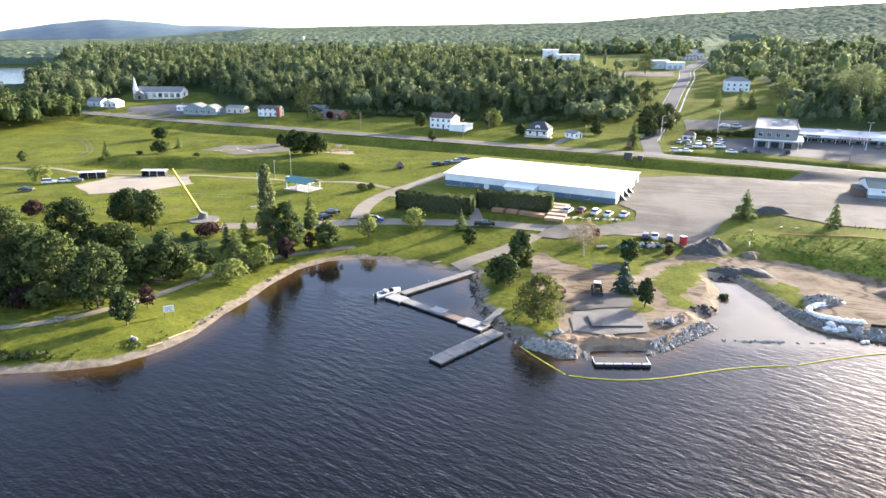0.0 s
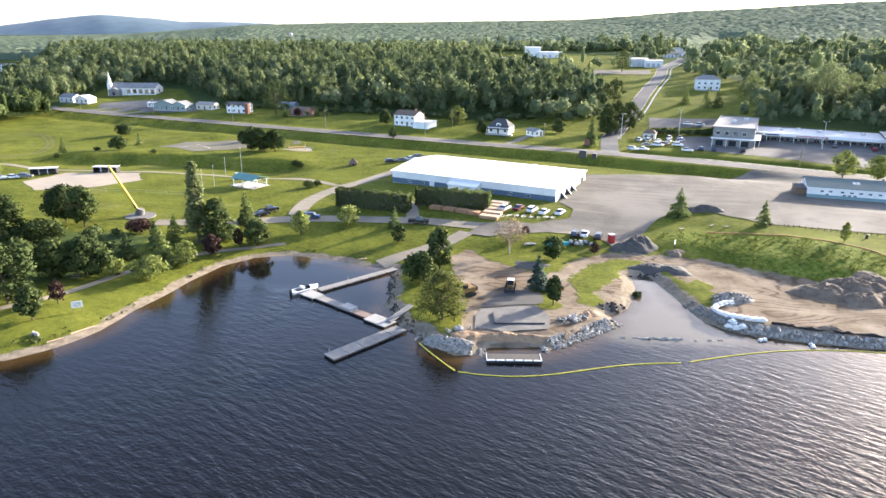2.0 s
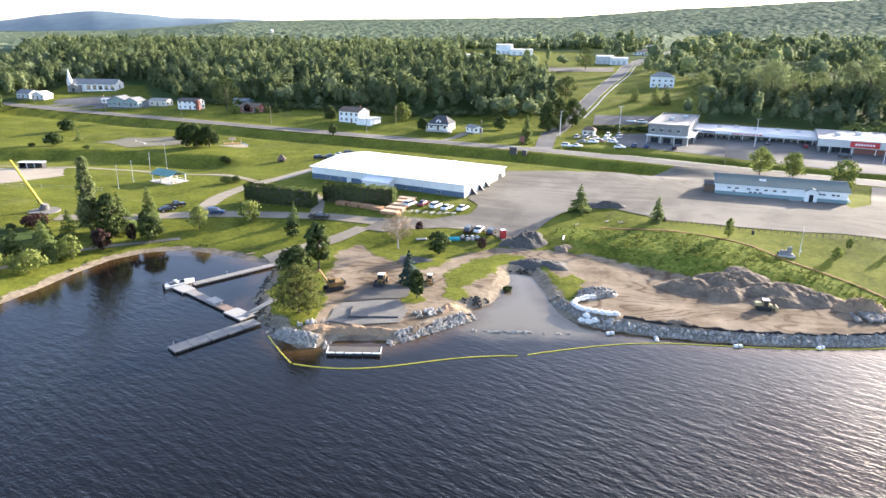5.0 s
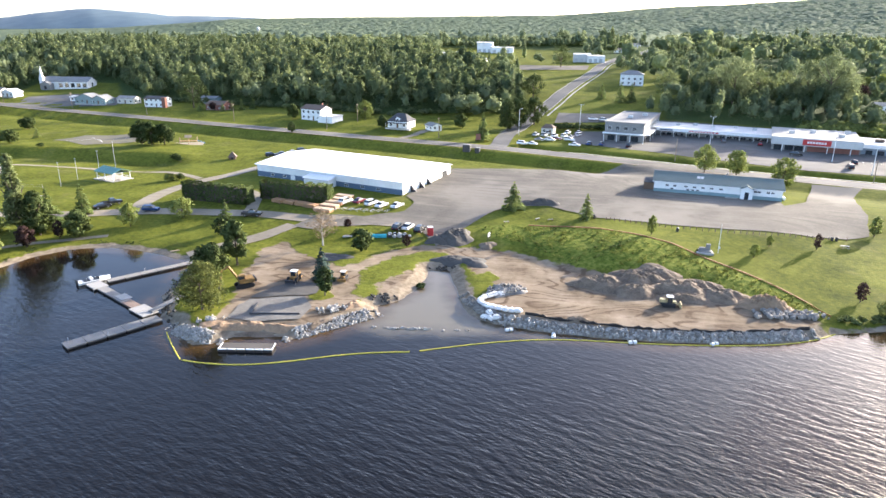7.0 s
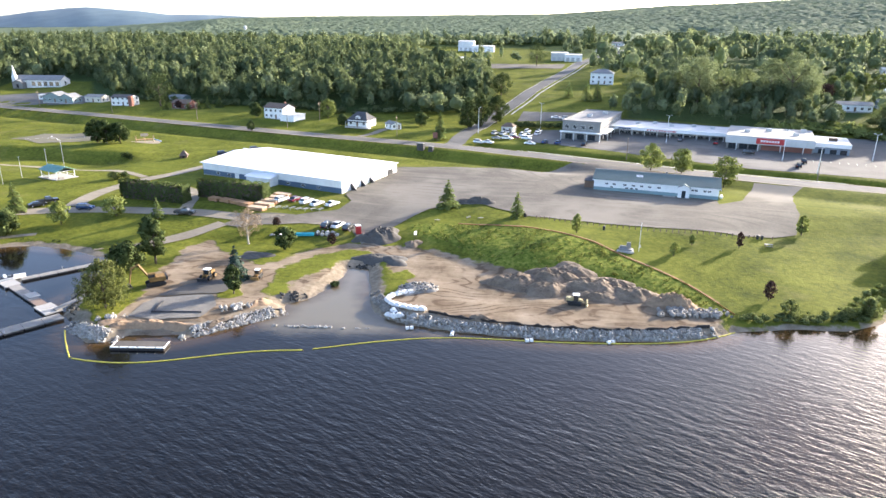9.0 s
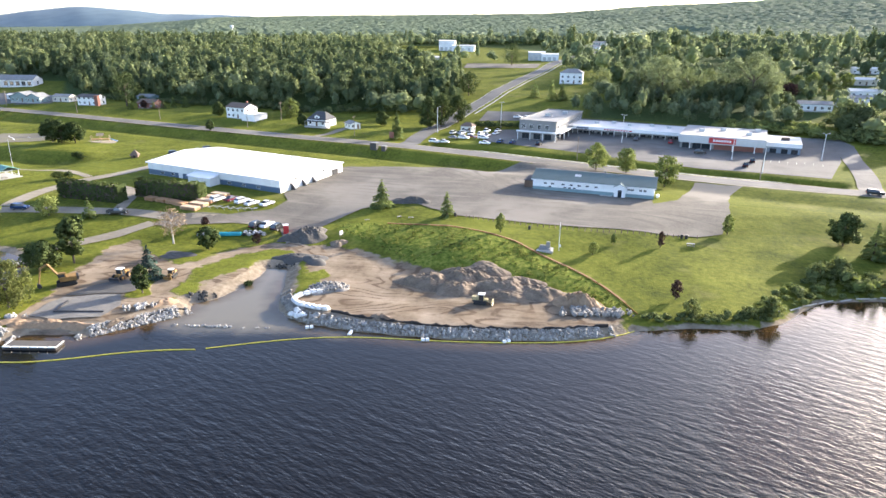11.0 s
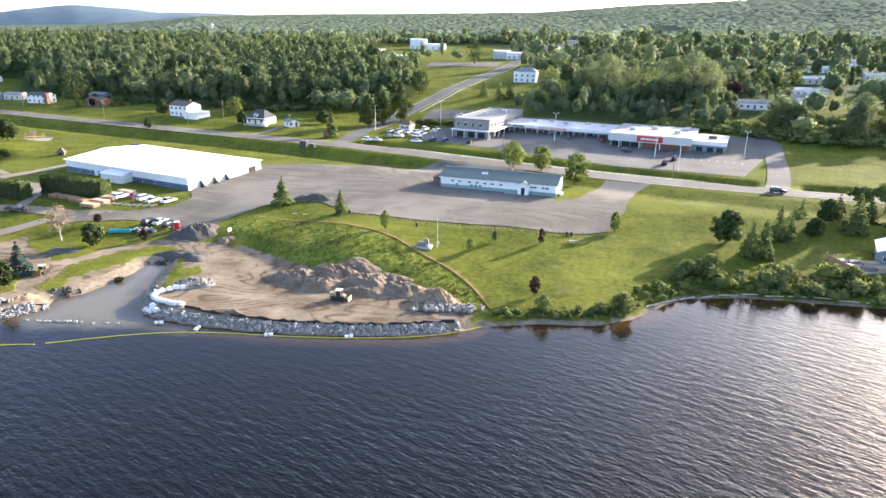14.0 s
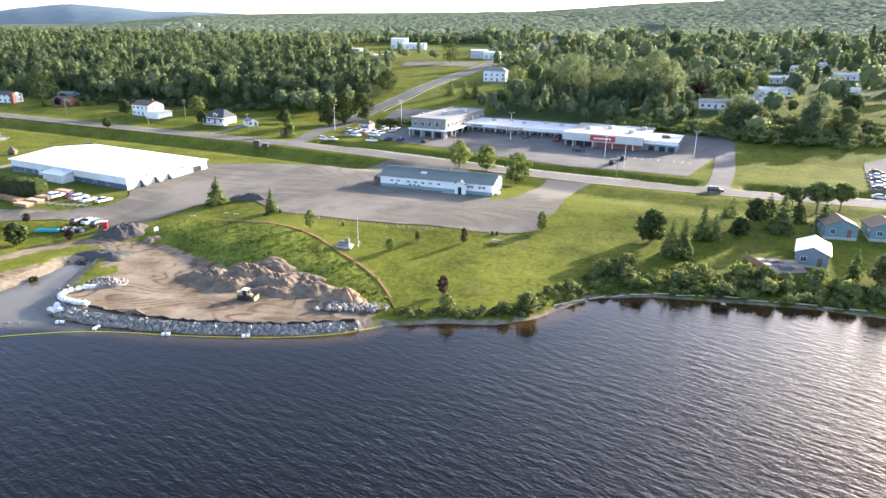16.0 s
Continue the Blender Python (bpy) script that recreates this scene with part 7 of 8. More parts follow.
def motorboat(x, y, turn):
    e = thing("motorboat", x, y, turn, "white motorboat with dark cockpit moored at the dock", "boat", z=0.0)
    k = 6.4
    st = [(-0.5, 0.36, 0.62), (-0.25, 0.40, 0.62), (0.1, 0.38, 0.66), (0.3, 0.28, 0.72), (0.44, 0.12, 0.78), (0.5, 0.01, 0.82)]
    bm = bmesh.new()
    rings = []
    for u, half, top in st:
        w = half * 2.9
        rings.append([bm.verts.new(p) for p in ((u * k, -w, top), (u * k, -w * 0.8, 0.1), (u * k, 0, -0.25), (u * k, w * 0.8, 0.1), (u * k, w, top))])
    for a, b in zip(rings, rings[1:]):
        for i in range(4):
            bm.faces.new((a[i], a[i + 1], b[i + 1], b[i]))
        bm.faces.new((a[0], b[0], b[4], a[4]))
    bm.faces.new(rings[0])
    bmesh.ops.recalc_face_normals(bm, faces=bm.faces)
    part("hull", bm, TRIM, e)
    part("cockpit", boxed(-2.2, 0.7, -0.8, 0.8, 0.66, 0.74, bevel=0.05), DARK_METAL, e, "dark open cockpit")
    part("windshield", boxed(0.7, 0.85, -0.85, 0.85, 0.70, 1.2), GLASS, e)
    for sy in (-0.45, 0.45):
        part("seat", boxed(-0.9, -0.3, sy - 0.28, sy + 0.28, 0.74, 1.2, bevel=0.06), BAG, e)
    part("outboard_motor", boxed(-3.6, -3.15, -0.25, 0.25, -0.2, 1.1, bevel=0.08), DARK_METAL, e)


motorboat(-11.6, 127.9, 43)
barge = thing("work_platform", 29.8, 97.6, -1, "white and grey modular floating work platform by the bank", "platform", z=0.0)
for i in range(6):
    part("pontoon", boxed(-4.6 + i * 1.54 + 0.03, -4.6 + (i + 1) * 1.54 - 0.03, -1.4, 1.3, -0.35, 0.42, bevel=0.06), FLOAT_BLACK, barge)
    part("edge_block", boxed(-4.6 + i * 1.54 + 0.1, -4.6 + (i + 1) * 1.54 - 0.1, -1.38, -1.05, 0.42, 0.62, bevel=0.05), TRIM, barge)
part("ramp_deck", boxed(-4.3, 4.3, -0.95, 1.2, 0.425, 0.5), HEAP_GRAVEL, barge, "dark gravel-covered deck")
for x in (-4.55, 4.55):
    part("side_rail", boxed(x - 0.06, x + 0.06, -1.3, 1.25, 0.43, 0.56), TRIM, barge)


def tube(points, r, sides=8):
    """One closed tube through the points."""
    bm = bmesh.new()
    rings = []
    for i, p in enumerate(points):
        a, b = Vector(points[max(0, i - 1)]), Vector(points[min(len(points) - 1, i + 1)])
        q = (b - a).to_track_quat("Z", "Y")
        rings.append([bm.verts.new(Vector(p) + q @ Vector((r * math.cos(k * 2 * math.pi / sides), r * math.sin(k * 2 * math.pi / sides), 0))) for k in range(sides)])
    for a, b in zip(rings, rings[1:]):
        for k in range(sides):
            bm.faces.new((a[k], a[(k + 1) % sides], b[(k + 1) % sides], b[k]))
    bm.faces.new(rings[0])
    bm.faces.new(list(reversed(rings[-1])))
    bmesh.ops.recalc_face_normals(bm, faces=bm.faces)
    return bm


def hose(name, points, r, material, label, category, z=0.03):
    """A floating tube along a line, in short hinged lengths."""
    e = thing(name, points[0][0], points[0][1], 0, label, category, z=z)
    x, y = smooth_line(points, 1.2)
    x, y = x - points[0][0], y - points[0][1]
    n = len(x)
    for i in range(0, n - 1, 6):
        part("boom_section", tube([(x[j], y[j], 0) for j in range(i, min(i + 7, n))], r), material, e)


hose("silt_boom", [(13.6, 103.6), (15.0, 100.5), (16.6, 97.2), (19.8, 93.6)], 0.12, BOOM_YELLOW, "bright yellow floating silt boom near the dock", "silt boom")
hose("silt_boom", [(20.3, 93.3), (23.0, 92.0), (27.5, 90.6), (36.8, 92.2), (44.9, 95.8), (49.4, 97.0), (57.7, 96.8)], 0.12, BOOM_YELLOW, "long curved yellow floating silt boom", "silt boom")
hose("silt_boom", [(59.4, 97.2), (68.4, 100.0), (75.3, 101.6), (83.4, 102.6), (92.0, 101.6), (96.9, 100.4), (103.4, 100.4), (109.3, 99.9), (118.6, 100.2), (124.0, 100.2), (130.8, 101.6), (135.4, 105.0)], 0.11, BOOM_YELLOW, "yellow floating silt boom along the works", "silt boom")
for x, y, turn in ((75.6, 105.6, 10), (83.4, 103.4, 80), (97.0, 100.9, 5), (111.4, 100.5, 20)):
    e = thing("buoy", x, y, turn, "white barrel float riding on the water", "buoy", "white floats", z=0.0)
    part("drum", rods(((-0.7, 0, 0.12), (0.7, 0, 0.12), 0.36, 0.36), sides=14), TRIM, e)
    part("collar", rods(((-0.06, 0, 0.12), (0.06, 0, 0.12), 0.39, 0.39), sides=14), FLOAT_BLACK, e)

# ---- heaps ----
def heap(name, x, y, rx, ry, h, turn, material, label, category, lumpy=0.25, seed=0.0, kind=""):
    rings, sides = (26, 72) if rx > 4 else (14, 40)
    k = np.linspace(0, 1, rings)[:, None]
    a = np.linspace(0, 2 * np.pi, sides, endpoint=False)[None, :]
    edge_r = 1 + 0.14 * np.sin(a * 3 + seed) + 0.09 * np.sin(a * 5 + 2 * seed)
    px, py = k * edge_r * rx * np.cos(a), k * edge_r * ry * np.sin(a)
    c, s = math.cos(radians(turn)), math.sin(radians(turn))
    wx_, wy_ = x + c * px - s * py, y + s * px + c * py
    prof = np.clip(1 - k, 0, 1) ** 0.85 * (1 - 0.35 * np.exp(-((k / 0.22) ** 2)))
    z = ground_z(wx_, wy_) + h * prof * (1 + lumpy * ripple(wx_, wy_, 1.3, seed) + 0.6 * lumpy * ripple(wx_, wy_, 0.55, seed + 2) + 0.4 * lumpy * ripple(wx_, wy_, 0.24, seed + 5) + 0.10 * lumpy * np.random.default_rng(3).normal(0, 1, wx_.shape)) - 0.10 * k ** 4
    base = float(ground_z(x, y))
    e = new(name)
    e.location = (x, y, base)
    mesh = bpy.data.meshes.new("mound")
    idx = np.arange(rings * sides).reshape(rings, sides)
    faces = []
    for i in range(rings - 1):
        for j in range(sides):
            faces.append((idx[i, j], idx[i + 1, j], idx[i + 1, (j + 1) % sides], idx[i, (j + 1) % sides]))
    mesh.from_pydata(np.stack([wx_ - x, wy_ - y, z - base], -1).reshape(-1, 3).tolist(), [], [tuple(int(v) for v in f) for f in faces])
    mesh.polygons.foreach_set("use_smooth", np.ones(len(mesh.polygons), bool))
    mesh.materials.append(material)
    bpy.data.objects.remove(e)
    ob = new(name, mesh)
    ob.location = (x, y, base)
    return tagged(ob, label, category, kind=kind)


for x, y, rx, ry, h, turn, mat, text in ((66.5, 153.6, 5.4, 3.9, 3.0, 30, HEAP_GRAVEL, "steep heap of dark crushed stone"), (62.6, 152.6, 3.6, 2.8, 1.8, 10, HEAP_GRAVEL, "low heap of dark crushed stone"), (92.5, 178.2, 5.2, 2.6, 2.0, -15, HEAP_GRAVEL, "dark gravel heap on the yard"),
                                         (88.0, 178.8, 3.0, 2.0, 1.2, 0, HEAP_GRAVEL, "small dark gravel heap on the yard"), (76.5, 121.5, 4.6, 3.0, 1.6, 20, ROCK_BLUE, "pale heap of broken quarry stone"), (65.5, 140.5, 4.6, 2.6, 1.1, 0, SLAB_DARK, "dark gravel bank at the head of the cove"),
                                         (70.6, 139.0, 3.0, 4.6, 1.0, 35, SLAB_DARK, "dark gravel bank beside the track"), (38.0, 141.5, 4.4, 3.0, 0.5, 0, SLAB_DARK, "flat dark gravel spread"), (74.5, 149.5, 2.4, 2.0, 1.0, 40, HEAP_EARTH, "small heap of brown earth"),
                                         (97.5, 125.2, 7.0, 4.4, 2.4, -12, HEAP_EARTH, "large dark heap of dug earth"), (105.0, 126.0, 7.0, 4.6, 3.0, -12, HEAP_EARTH, "tall dark heap of dug earth"), (112.5, 122.0, 7.2, 4.6, 2.7, -20, HEAP_EARTH, "long heap of brown dug earth"),
                                         (103.0, 121.0, 5.6, 3.4, 2.2, 5, HEAP_EARTH, "brown heap of dug earth"), (112.0, 118.0, 5.6, 2.8, 1.8, -5, HEAP_EARTH, "low brown heap of dug earth"), (120.0, 119.2, 5.6, 3.6, 2.2, -18, HEAP_EARTH, "brown heap of dug earth"),
                                         (127.0, 114.6, 5.4, 3.4, 2.6, -25, HEAP_SAND, "orange-brown heap of sandy earth"), (109.5, 128.6, 6.0, 3.2, 1.5, -15, HEAP_EARTH, "dark heap of dug earth"), (117.0, 124.0, 5.0, 2.8, 1.6, -25, HEAP_EARTH, "dark heap of dug earth"),
                                         # The dark strip at y 102.6 stands in for shade under the bank.
                                         (88.5, 107.4, 2.3, 1.1, 1.2, -12, HEAP_EARTH, "small dark earth heap by the bank"), (28.0, 104.2, 4.2, 1.3, 0.75, 4, HEAP_SAND, "orange-brown bank of sandy earth"), (33.4, 104.0, 3.6, 1.2, 0.65, -6, HEAP_SAND, "orange-brown bank of sandy earth"), (24.2, 103.8, 2.6, 1.2, 0.6, 12, HEAP_SAND, "low bank of brown sandy earth"), (30.6, 102.6, 4.6, 0.8, 0.35, 0, HEAP_EARTH, "low dark earth strip standing in for shade under the bank"), (46.0, 113.6, 3.0, 1.6, 0.7, 50, HEAP_SAND, "low bank of orange-brown sandy earth"),
                                         (21.4, 104.6, 2.6, 1.5, 0.45, 20, HEAP_SAND, "orange-brown bank of sandy earth"), (40.6, 105.6, 4.5, 0.8, 0.8, 47, HEAP_EARTH, "dark earth edge above the stones")):
    heap("mound", x, y, rx, ry, h, turn, mat, text, "mound", 0.42 if mat is HEAP_SAND else 0.24, x * 0.37)
sheet("gravel_pad", [(23.6, 107.0), (24.0, 112.5), (25.2, 116.0), (36.0, 117.2), (38.4, 112.0), (37.0, 106.6), (30, 105.6)], 0.16, SLAB, "flat grey stone-dust pad for a new building", "gravel pad", 1.5, 0.25)
sheet("gravel_pad", [(25.0, 116.6), (26.2, 119.0), (28.6, 122.8), (33.0, 125.0), (38.2, 124.0), (38.0, 119.0), (36.2, 117.8)], 0.18, SLAB_DARK, "dark damp gravel spread", "gravel pad", 1.5, 0.3)
form = thing("formwork", 27.4, 112.4, 0, "low dark formwork boards on the gravel pad", "formwork")
part("board", boxed(-0.15, 0.15, -3.6, 1.0, 0.1, 0.45), DARK_METAL, form)
part("board", boxed(-0.15, 9.2, -3.9, -3.65, 0.1, 0.45), DARK_METAL, form)

# ---- bags, fences and lines of the works ----
for i, (x, y) in enumerate(((71.6, 117.4), (71.0, 116.4), (70.9, 115.3), (71.3, 114.2), (72.1, 113.3), (73.1, 112.6), (74.2, 112.0), (75.4, 111.5), (76.6, 111.1), (77.8, 110.8), (72.8, 118.2), (74.0, 118.8), (75.2, 119.2), (71.4, 110.3), (72.5, 109.7), (73.6, 109.5), (72.3, 110.9))):
    e = thing("bulk_bag", x, y, (60, 80, 100, 120, 140, 150, 152, 155, 160, 165, 30, 25, 20, 150, 150, 170, 110)[i], "lumpy white bulk bag on the bank", "bag", "white bulk bags")
    bm = boxed(-0.82, 0.82, -0.62, 0.62, 0.0, 0.8, bevel=0.3)
    for v in bm.verts:
        v.co += Vector((math.sin(i + v.co.z * 7), math.cos(i * 2 + v.co.x * 6), math.sin(v.co.y * 8 + i))) * 0.06
    part("sack", bm, BAG, e)
    part("strap", boxed(-0.08, 0.08, -0.3, 0.3, 0.8, 0.95, bevel=0.03), TRIM, e)
for i in range(9):
    e = thing("material_sack", 50.0 + (i % 5) * 1.25, 154.6 + (i // 5) * 1.2, i * 20, "grey sack of building material by the track", "sack", "sacks by the track")
    part("sack", boxed(-0.55, 0.55, -0.5, 0.5, 0, 0.7, bevel=0.2), CONCRETE if i % 3 else DARK_METAL, e)
    part("strap", boxed(-0.06, 0.06, -0.3, 0.3, 0.66, 0.78, bevel=0.03), TRIM, e)
hut = thing("red_container", 60.3, 156.0, 15, "small red site toilet cabin beside the heap", "container")
part("body", boxed(-0.65, 0.65, -0.65, 0.65, 0.05, 2.2, bevel=0.04), RED_PAINT, hut)
part("door", boxed(-0.45, 0.45, -0.72, -0.65, 0.15, 2.0), RED_PAINT, hut)
part("roof", boxed(-0.7, 0.7, -0.7, 0.7, 2.2, 2.32), TRIM, hut)
pipes = thing("pipe_stack", 46.4, 154.6, 4, "stack of bright teal plastic pipes on the grass", "pipes")
for i in range(7):
    row, col = (0, i) if i < 4 else (1, i - 4)
    part("pipe", rods(((-2.8, -0.8 + col * 0.42 + row * 0.2, 0.2 + row * 0.36), (2.8, -0.8 + col * 0.42 + row * 0.2, 0.2 + row * 0.36), 0.2, 0.2), sides=10), TEAL_PIPE, pipes)
boat = thing("rowing_boat", 39.6, 154.4, 12, "small upturned grey rowing boat on the grass", "boat")
part("hull", outline([(-1.6, 0), (1.6, 0), (1.2, 0.35), (-1.2, 0.4)], 1.1, bevel=0.12), DOCK_PALE, boat)
part("keel", boxed(-1.1, 1.1, -0.05, 0.05, 0.36, 0.46), WOOD, boat)


def strip(name, points, z0, z1, thick, material, label, category, gap=2.0, child="panel", ragged=0.0):
    """A low upright fence of panels along a line over the ground."""
    e = thing(name, points[0][0], points[0][1], 0, label, category)
    base = e.location.z
    x, y = smooth_line(points, gap)
    g = ground_z(x, y) - base
    for i in range(len(x) - 1):
        bm = bmesh.new()
        ux, uy = x[i + 1] - x[i], y[i + 1] - y[i]
        n = math.hypot(ux, uy)
        ox, oy = -uy / n * thick / 2, ux / n * thick / 2
        vs = []
        for k, s, zz in ((i, -1, z0), (i, 1, z0), (i + 1, 1, z0), (i + 1, -1, z0), (i, -1, z1), (i, 1, z1), (i + 1, 1, z1), (i + 1, -1, z1)):
            vs.append(bm.verts.new((x[k] - points[0][0] + s * ox, y[k] - points[0][1] + s * oy, g[k] + zz * (1 + ragged * math.sin(k * 2.3 + math.sin(k * 5.1) * 2)))))
        for f in ((0, 1, 2, 3), (7, 6, 5, 4), (0, 4, 5, 1), (1, 5, 6, 2), (2, 6, 7, 3), (3, 7, 4, 0)):
            bm.faces.new([vs[q] for q in f])
        part(child, bm, material, e)
    return e


strip("silt_fence", [(79, 109.8), (83.4, 107.7), (93.8, 105.1), (103.7, 103.5), (113.6, 103.0), (124.0, 103.3), (130.4, 104.8)], 0.0, 0.5, 0.2, GEOTEXTILE, "black fabric silt fence above the stones", "fence", gap=0.9, ragged=0.45)
strip("silt_fence", [(37.5, 102.6), (41.0, 105.6), (46.0, 109.8), (50.5, 112.8)], 0.0, 0.3, 0.18, GEOTEXTILE, "ragged black fabric silt fence on the point", "fence", gap=0.9, ragged=0.45)
lane("dirt_track", [(86.0, 160.6), (94.6, 158.0), (107.2, 152.4), (113.5, 146.5), (120.8, 138.9), (128.8, 130.8), (133.7, 124.0), (136.4, 115.1)], 0.5, 0.06, TRACK_EARTH, "orange-brown bare track beside the barrier fence", "track", gap=1.2)
strip("barrier_fence", [(94.6, 157.2), (107.2, 151.6), (113.5, 145.7), (120.8, 138.1), (128.8, 130.0), (133.7, 123.2), (136.4, 114.3), (137.4, 110.2)], 0.02, 0.2, 0.03, ORANGE, "orange mesh barrier fence along the slope", "fence")
strip("barrier_fence", [(86.0, 160.0), (90.5, 159.2), (94.6, 157.2)], 0.02, 0.2, 0.03, ORANGE, "orange mesh barrier fence on the crest", "fence")
fence = thing("post_fence", 104.1, 163.0, 0, "row of short brown posts edging the gravel yard", "fence")
fx, fy = smooth_line([(104.1, 163.0), (118.2, 156.0), (129.8, 152.2), (142.4, 149.0), (153.0, 149.0), (163.5, 150.0)], 1.45)
for i, (x, y) in enumerate(zip(fx, fy)):
    g = float(ground_z(x, y)) - fence.location.z
    part("post", rods(((x - 104.1, y - 163.0, g - 0.2), (x - 104.1, y - 163.0, g + 0.85), 0.10, 0.09), sides=7), WOOD, fence)

# ---- stones ----
def stone_mesh(seed, material):
    bm = bmesh.new()
    bmesh.ops.create_icosphere(bm, subdivisions=1, radius=0.5)
    rng = random.Random(seed)
    sx, sy, sz = rng.uniform(0.8, 1.35), rng.uniform(0.7, 1.1), rng.uniform(0.5, 0.85)
    for v in bm.verts:
        v.co = Vector((v.co.x * sx, v.co.y * sy, v.co.z * sz)) * rng.uniform(0.75, 1.25)
    mesh = bpy.data.meshes.new("stone")
    bm.to_mesh(mesh)
    bm.free()
    mesh.materials.append(material)
    return mesh


SHAPES = {m.name: [stone_mesh(i + 31 * k, m) for i in range(7)] for k, m in enumerate((ROCK_PALE, ROCK_BLUE, ROCK_DARK))}


def stones(name, places, low, high, material, label, kind="", single=True, lift=0.0):
    """Loose stones: each its own part, or all joined where they are too many."""
    x, y = np.array(places, float).T
    z = np.maximum(ground_z(x, y), -0.25) + lift
    ox, oy, oz = float(x.mean()), float(y.mean()), float(z.min())
    sizes = dice.uniform(low, high, len(x))
    if single:
        e = tagged(new(name), label, "stones", kind=kind)
        e.location = (ox, oy, oz)
        for i in range(len(x)):
            ob = new("stone", SHAPES[material.name][i % 7])
            ob.parent = e
            ob.matrix_basis = Matrix.LocRotScale((x[i] - ox, y[i] - oy, z[i] - oz + sizes[i] * 0.22), Euler(dice.uniform(0, 6.28, 3)), Vector((sizes[i],) * 3))
        return e
    verts, faces = [], []
    for i in range(len(x)):
        src = SHAPES[material.name][i % 7]
        m = Matrix.LocRotScale((x[i] - ox, y[i] - oy, z[i] - oz + sizes[i] * 0.22), Euler(dice.uniform(0, 6.28, 3)), Vector((sizes[i],) * 3))
        n = len(verts)
        verts += [tuple(m @ v.co) for v in src.vertices]
        faces += [tuple(n + k for k in p.vertices) for p in src.polygons]
    mesh = bpy.data.meshes.new(name)
    mesh.from_pydata(verts, [], faces)
    mesh.materials.append(material)
    ob = new(name, mesh)
    ob.location = (ox, oy, oz)
    return tagged(ob, label, "stones", kind="stuff")


def band(points, inner, outer, count):
    """Random places in a band beside a line: from inner to outer metres to its left."""
    x, y = smooth_line(points, 0.6)
    tx, ty = np.gradient(x), np.gradient(y)
    n = np.hypot(tx, ty)
    i = dice.integers(0, len(x), count)
    s, along = dice.uniform(inner, outer, count), dice.uniform(-0.5, 0.5, count)
    return np.stack([x[i] - ty[i] / n[i] * s + tx[i] / n[i] * along, y[i] + tx[i] / n[i] * s + ty[i] / n[i] * along], 1)


EAST_EDGE = [(67.2, 121), (68, 114), (71, 110), (75, 107.5), (83, 104.8), (93, 102.7), (103, 101.4), (113, 101), (124, 101.2), (131, 103)]
POINT_EAST = [(36, 100.5), (41, 104), (46, 108), (51.5, 111.5)]
POINT_WEST = [(13.5, 106), (16, 103), (20, 99.5), (24.5, 100)]
stones("riprap", band(POINT_EAST, -0.4, 2.0, 295), 0.3, 0.66, ROCK_PALE, "pale broken quarry stones lining the point", "structure")
stones("riprap", band(POINT_WEST, -1.5, 1.2, 240), 0.3, 0.66, ROCK_PALE, "pale broken quarry stones at the dock side", "structure")
stones("riprap", band(EAST_EDGE[2:], -0.2, 1.6, 298), 0.4, 0.95, ROCK_PALE, "pale broken quarry stones along the works", "structure")
stones("riprap_fill", np.concatenate([band(EAST_EDGE[3:], -0.15, 1.95, 2000), band(EAST_EDGE[:4], -0.5, 1.7, 420)]), 0.25, 0.62, ROCK_BLUE, "grey broken quarry stones packed along the works", single=False)
stones("riprap_fill", np.concatenate([band(POINT_EAST, -0.4, 2.2, 420), band(POINT_WEST, -1.6, 1.3, 420)]), 0.22, 0.52, ROCK_PALE, "pale quarry stones packed along the point", single=False)
stones("shore_stones", np.concatenate([band([(7, 140), (6, 134), (7, 126), (6, 120), (8, 117), (10, 110), (14, 107)], -0.7, 1.0, 90)]), 0.35, 0.8, ROCK_DARK, "dark wet stones along the dock basin", "structure")
stones("shore_stones", band([(60, 137), (66, 137)], -0.5, 0.8, 26), 0.4, 0.8, ROCK_DARK, "dark stones at the head of the cove", "structure")
stones("shore_stones", band([(49.6, 117.8), (54.0, 118.2)], -0.5, 1.6, 34), 0.4, 0.9, ROCK_DARK, "dark stones at the mouth of the cove", "structure")
stones("stone_row", band([(50.6, 106.3), (58.5, 105.8), (63.0, 105.6)], -0.3, 0.3, 60), 0.35, 0.7, ROCK_PALE, "row of pale stones breaking the water", "structure", lift=0.12)
stones("stone_row", band([(64.0, 105.5), (68.0, 105.4)], -0.2, 0.2, 14), 0.3, 0.6, ROCK_PALE, "few pale stones breaking the water", "structure", lift=0.12)
stones("boulders", band([(123.0, 109.6), (128.5, 109.8), (136.0, 109.4)], -1.0, 2.4, 190), 0.45, 1.2, ROCK_BLUE, "dumped heap of big grey boulders", lift=0.15)
stones("boulders", band([(40.2, 110.4), (44.6, 112.4)], -1.6, 0.8, 70), 0.4, 0.9, ROCK_PALE, "heap of pale broken stones on the point", lift=0.15)
stones("boulders", band([(18.6, 105.6), (23.0, 107.2)], -0.8, 0.8, 44), 0.4, 0.9, ROCK_PALE, "pale broken stones beside the willow", lift=0.1)
stones("rock", [(-54.4, 103.7), (-54.0, 103.4), (-54.9, 103.9)], 0.7, 1.1, ROCK_PALE, "pale grey rock lying on the lakeside lawn")
px_, py_ = scatter([(72.2, 120.2), (74, 118.8), (80, 120.2), (81, 122.6), (77, 124.2), (73, 123.0)], 0.7)
hz = 1.6 * np.clip(1 - np.hypot((px_ - 76.5) / 4.6, (py_ - 121.5) / 3.0), 0, 1)
